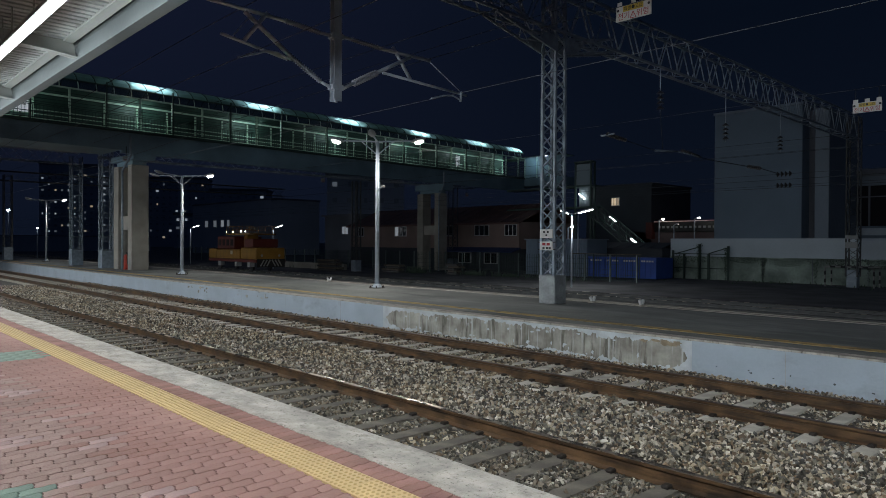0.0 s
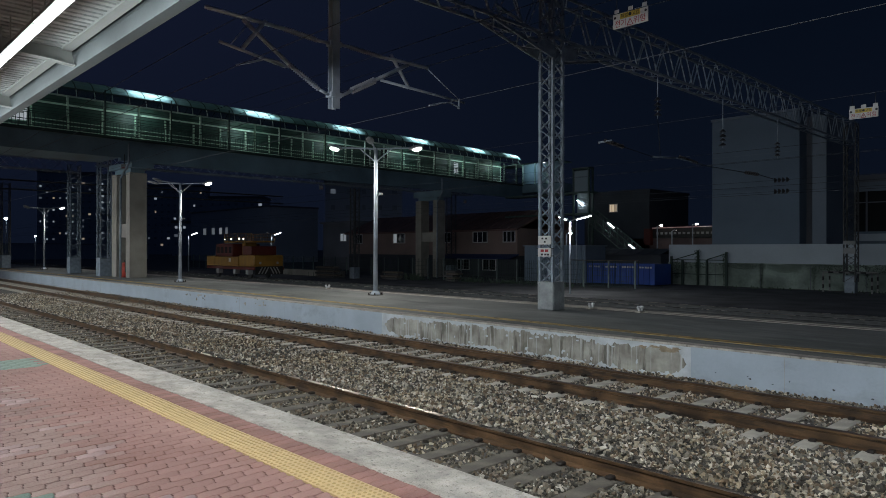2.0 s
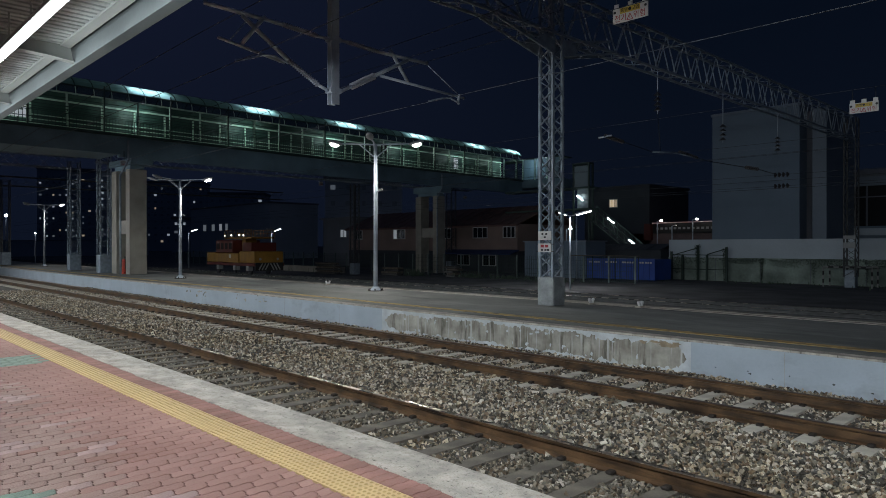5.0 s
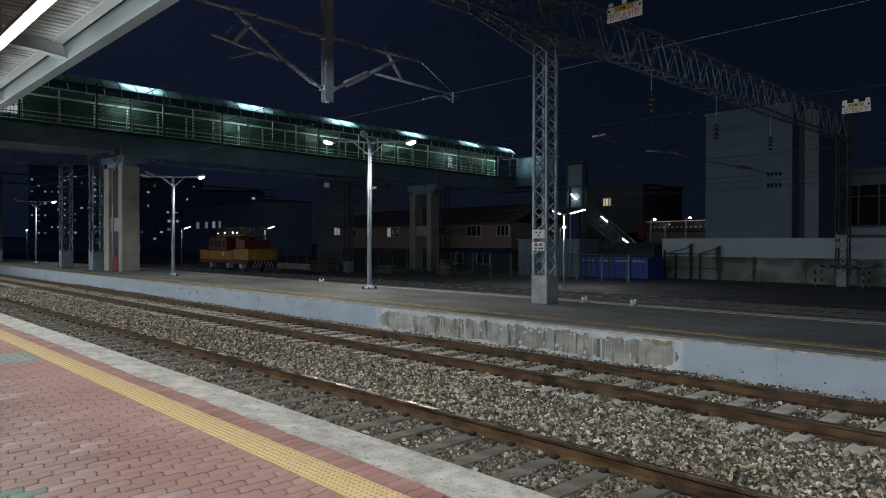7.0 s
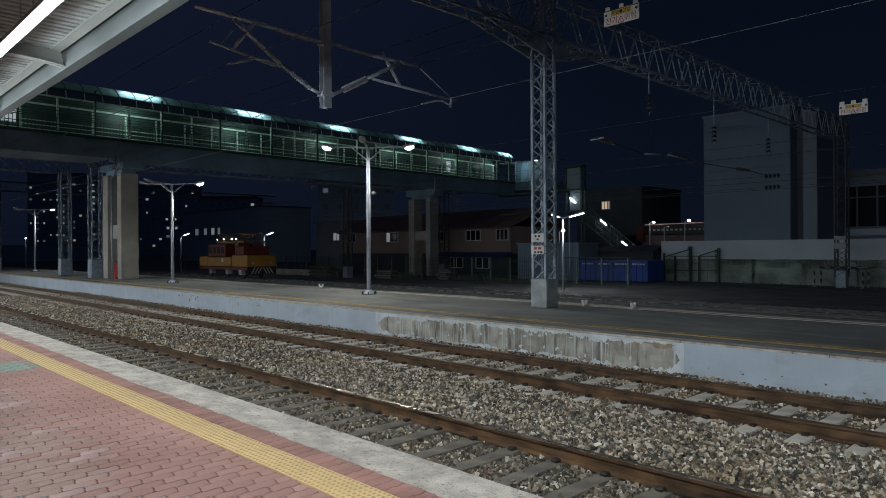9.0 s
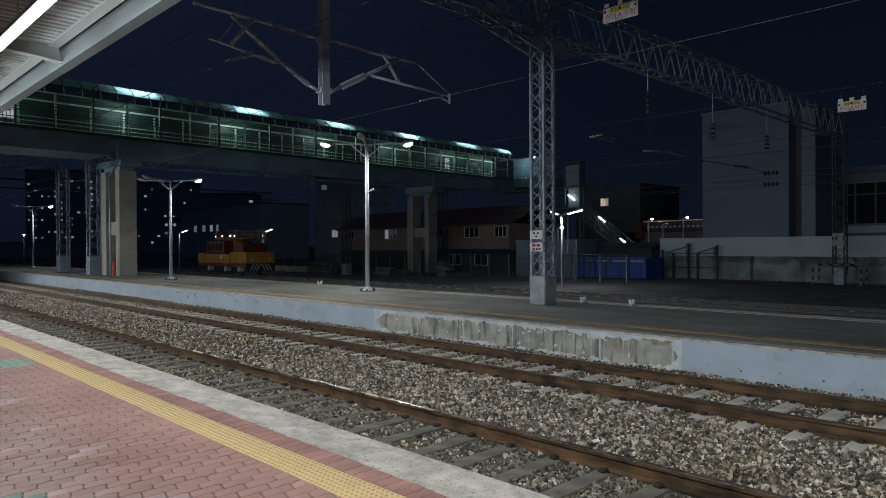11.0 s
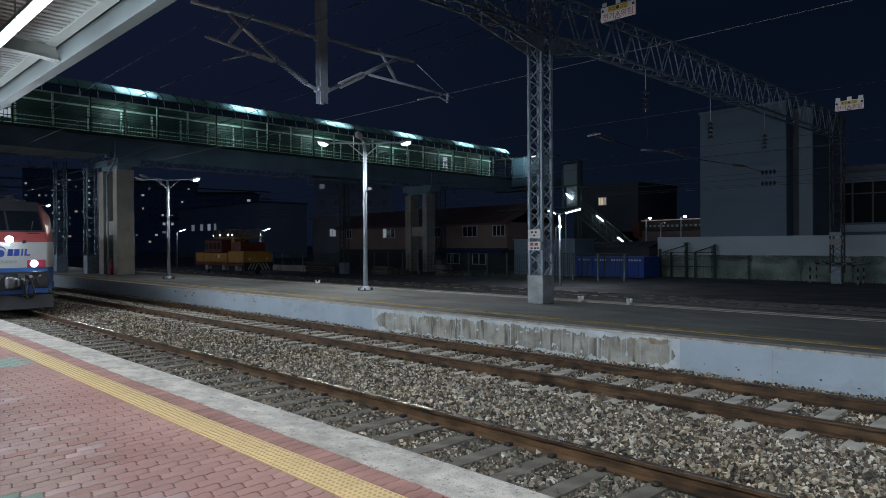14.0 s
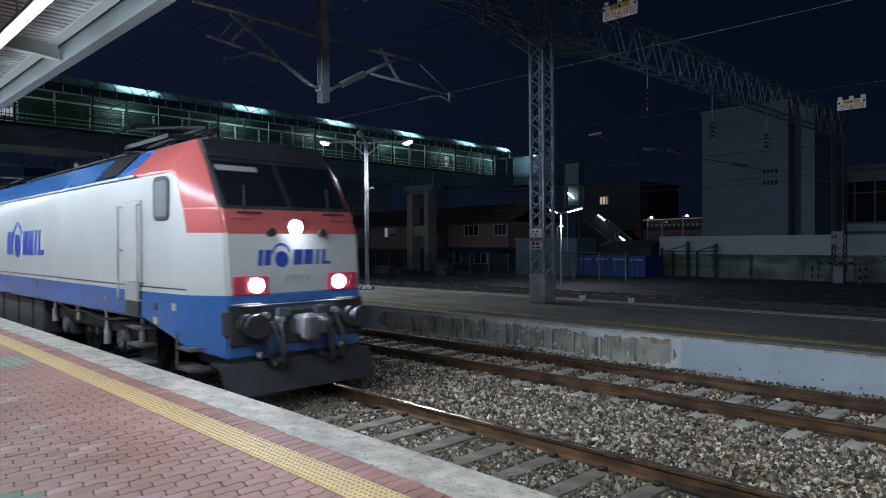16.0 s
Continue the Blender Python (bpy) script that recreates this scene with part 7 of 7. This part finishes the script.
def paver_outline(length, gap=0.0038):
    """Wavy long sides and stepped ends, so that the pavers lock into one another."""
    long = length > 0.15
    n = 9 if long else 5
    ys = np.linspace(-length / 2, length / 2, n)
    off = [WAVE * math.sin(4 * math.pi * y / PL) * (1 if long else -1) for y in ys]
    step = 0.0072
    left = [(-PW / 2 + gap + o, y + (step if i_ == 0 else step if i_ == n - 1 else 0)) for i_, (y, o) in enumerate(zip(ys, off))]
    right = [(PW / 2 - gap + o, y - (step if i_ in (0, n - 1) else 0)) for i_, (y, o) in enumerate(zip(ys, off))]
    e = 1.1 * gap
    pts = [(left[0][0], left[0][1] + e)] + left[1:-1] + [(left[-1][0], left[-1][1] - e), (-0.010, length / 2 + step - e), (0.010, length / 2 - step - e)]
    pts += [(right[-1][0], right[-1][1] - e)] + right[1:-1][::-1] + [(right[0][0], right[0][1] + e), (0.010, -length / 2 - step + e), (-0.010, -length / 2 + step + e)]
    return pts


def paver_mesh(material, length=PL):
    bm = B()
    out = paver_outline(length)
    inner = [(x * 0.955, y * 0.978) for x, y in out]
    low = [bm.verts.new((x, y, -0.02)) for x, y in out]
    mid = [bm.verts.new((x, y, -0.004)) for x, y in out]
    top = [bm.verts.new((x, y, 0.0)) for x, y in inner]
    n = len(out)
    for a, b in ((low, mid), (mid, top)):
        for i in range(n):
            bm.faces.new((a[i], a[(i + 1) % n], b[(i + 1) % n], b[i]))
    bm.faces.new(top)
    return mesh_of("paver", bm, material)


def paver_places(x_from, x_to, y_from, y_to):
    """Running bond: rows along y, every other row shifted by half a paver. The wave keeps its phase."""
    rows = math.floor((x_to - x_from) / PW)
    for r in range(rows):
        x = x_from + (r + 0.5) * PW
        shift = 0.5 if r % 2 else 0.0
        k = 0
        while y_to - (k + 0.5 + shift) * PL > y_from:
            yield x, y_to - (k + 0.5 + shift) * PL
            k += 1


PALE = [(-8.5, 1.6, 0.30), (-7.0, 1.68, 0.16), (-5.9, 1.78, 0.16), (-4.45, 1.74, 0.14), (-5.0, 1.35, 0.12), (-6.4, 1.2, 0.2)]


def paver_kind(x, y):
    if (-11.6 < x < -10.7 and y < 2.5) or (-5.25 < x < -4.9 and y < 1.15):
        return 1
    for a, b, r in PALE:
        if (x - a) ** 2 + (y - b) ** 2 < r * r * 0.6:
            return 2
    return 0


PM = [paver_mesh(m) for m in (M_PAVER, M_PAVER_G, M_PAVER_W, M_PAVER_T)]
far, trodden = [], []
rng = random.Random(8)
count = 0
TO, TI = 2.878, 2.588
strips = ((-60.0, -1.2, -2.0, TI - 0.005),)
for xa, xb, ya, yb in strips:
    for x, y in paver_places(xa, xb, ya, yb):
        if y < 0.12 * -x - 1.2:
            continue
        z = P1 + rng.uniform(-0.0018, 0.0018)
        tilt = (rng.uniform(-0.008, 0.008), rng.uniform(-0.01, 0.01))
        k = paver_kind(x, y)
        if k == 0 and rng.random() < (1.95 - y) * 1.6:
            k = 3      # worn where people walk, away from the edge
        near = -5.35 < x < -2.6 and 0.9 < y and count < 290
        if near or (k in (1, 2) and -12 < x):
            count += near
            ob = new("paver", PM[k])
            ob.parent, ob.location, ob.rotation_euler = plat, (x, y, z), (*tilt, 0)
        else:
            (trodden if k == 3 else far).append((x, y, z, tilt))
# the single row between the tactile strip and the concrete edge, laid lengthwise
edge_row = []
xs = np.arange(-60, 4.4, PW)
for i, x in enumerate(xs):
    edge_row.append((x, TO + 0.113, P1 + rng.uniform(-0.002, 0.002), (rng.uniform(-0.01, 0.01), rng.uniform(-0.01, 0.01))))


def joined(name, places, template):
    nv = len(template.vertices)
    co = np.array([v.co[:] for v in template.vertices])
    polys = [tuple(p.vertices) for p in template.polygons]
    n = len(places)
    at = np.array([(x, y, z) for x, y, z, _ in places])
    tl = np.array([t for *_, t in places])
    v = np.repeat(co[None], n, 0)
    v[:, :, 2] += v[:, :, 1] * tl[:, :1] - v[:, :, 0] * tl[:, 1:]
    v += at[:, None]
    faces = [tuple(i + k * nv for i in p) for k in range(n) for p in polys]
    ob = raw(name, v.reshape(-1, 3).tolist(), faces, template.materials[0])
    ob.parent = plat
    ob["kind"] = "stuff"
    return ob


joined("pavers", far, PM[0])
joined("pavers", trodden, PM[3])
joined("edge_pavers", edge_row, paver_mesh(M_PAVER_E))
half = [(-60.0 + (r + 0.5) * PW, TI - 0.005 - PL * 0.25, P1 + rng.uniform(-0.002, 0.002), (0.0, 0.0)) for r in range(1, int(64.4 / PW), 2)]
joined("half_pavers", half, paver_mesh(M_PAVER, PL / 2))


def tactile_mesh():
    bm = B()
    s = 0.145
    box(bm, -s, s, -s, s, -0.02, 0.003, bevel=0.002)
    for i in range(6):
        for j in range(6):
            x, y = (i - 2.5) * 0.047, (j - 2.5) * 0.047
            a = [bm.verts.new((x + 0.0145 * math.cos(t), y + 0.0145 * math.sin(t), 0.003)) for t in np.arange(6) * math.pi / 3]
            b = [bm.verts.new((x + 0.009 * math.cos(t), y + 0.009 * math.sin(t), 0.0085)) for t in np.arange(6) * math.pi / 3]
            for k in range(6):
                bm.faces.new((a[k], a[(k + 1) % 6], b[(k + 1) % 6], b[k]))
            bm.faces.new(b)
    for f in bm.faces:
        f.material_index = 1 if f.calc_center_median().z > 0.0035 else 0
    return mesh_of("tactile_tile", bm, [M_TACT, M_TACTDOT])


def mortar_lip():
    """Crumbled mortar between the last row of pavers and the concrete edge."""
    lip = random.Random(12)
    verts, faces, v = [], [], 0.0
    xs_ = np.arange(-45, 4, 0.045)
    for x in xs_:
        v = 0.86 * v + lip.gauss(0, 0.5)
        y = 3.088 + 0.008 * v + 0.014 * math.sin(x * 0.9) + lip.uniform(-0.005, 0.005)
        verts += [(x, min(y, 3.11), P1 + 0.0055), (x, 3.17, P1 + 0.0035), (x, min(y, 3.11) - 0.004, P1 - 0.015)]
    for i in range(len(xs_) - 1):
        a, b = 3 * i, 3 * i + 3
        faces += [(a, a + 1, b + 1, b), (a + 2, a, b, b + 2)]
    ob = raw("mortar_lip", verts, faces, M_KERB)
    ob.parent = plat


mortar_lip()
TM = tactile_mesh()
for i in range(168):
    ob = new("tactile_tile", TM)
    ob.parent = plat
    ob.location = (4.383 - i * 0.2935, (TO + TI) / 2, P1 + 0.001 + rng.uniform(-0.001, 0.001))
    ob.rotation_euler = (0, 0, rng.uniform(-0.004, 0.004))
boxpart("tactile_strip", (X0, -44.78, TI, TO, P1 - 0.02, P1 + 0.004), M_TACT, plat, "yellow tactile strip further along")
boxpart("tactile_strip", (4.54, X1, TI, TO, P1 - 0.02, P1 + 0.004), M_TACT, plat, "yellow tactile strip behind")
boxpart("paving", (X0, -60, -9, TI - 0.01, P1 - 0.02, P1), M_PAVER, plat, "red paving further along")
behind = [(x, y, P1 + rng.uniform(-0.0018, 0.0018), (rng.uniform(-0.008, 0.008), rng.uniform(-0.01, 0.01)))
          for x, y in paver_places(-60 + 460 * PW, 4.5, -3.4, TI - 0.005) if x > -60 + 522 * PW or y < 0.12 * -x - 1.2]
worn = [rng.random() < (1.95 - q[1]) * 1.6 for q in behind]
joined("pavers", [q for q, w in zip(behind, worn) if not w], PM[0])
joined("pavers", [q for q, w in zip(behind, worn) if w], PM[3])
boxpart("paving", (4.45, X1, -9, TI - 0.01, P1 - 0.02, P1 - 0.001), M_PAVER, plat, "red paving under the canopy")
boxpart("paving", (4.4, X1, TO + 0.002, 3.10, P1 - 0.02, P1 - 0.001), M_PAVER, plat, "red paving beside the edge")
boxpart("paving", (-60, 4.45, -9, -3.35, P1 - 0.02, P1 - 0.001), M_PAVER, plat, "red paving under the canopy")
bm = B()
v = [bm.verts.new(q) for z in (P1 - 0.02, P1 - 0.004) for q in ((-60, -3.35, z), (-8.2, -3.35, z), (-8.2, -0.30, z), (-26.0, 1.80, z), (-60, 2.5, z))]
bm.faces.new(v[:5])
bm.faces.new(v[5:])
for i in range(5):
    bm.faces.new((v[i], v[(i + 1) % 5], v[5 + (i + 1) % 5], v[5 + i]))
bmesh.ops.recalc_face_normals(bm, faces=bm.faces)
part("paving", bm, M_PAVER, plat, "red paving under the canopy")

motions()
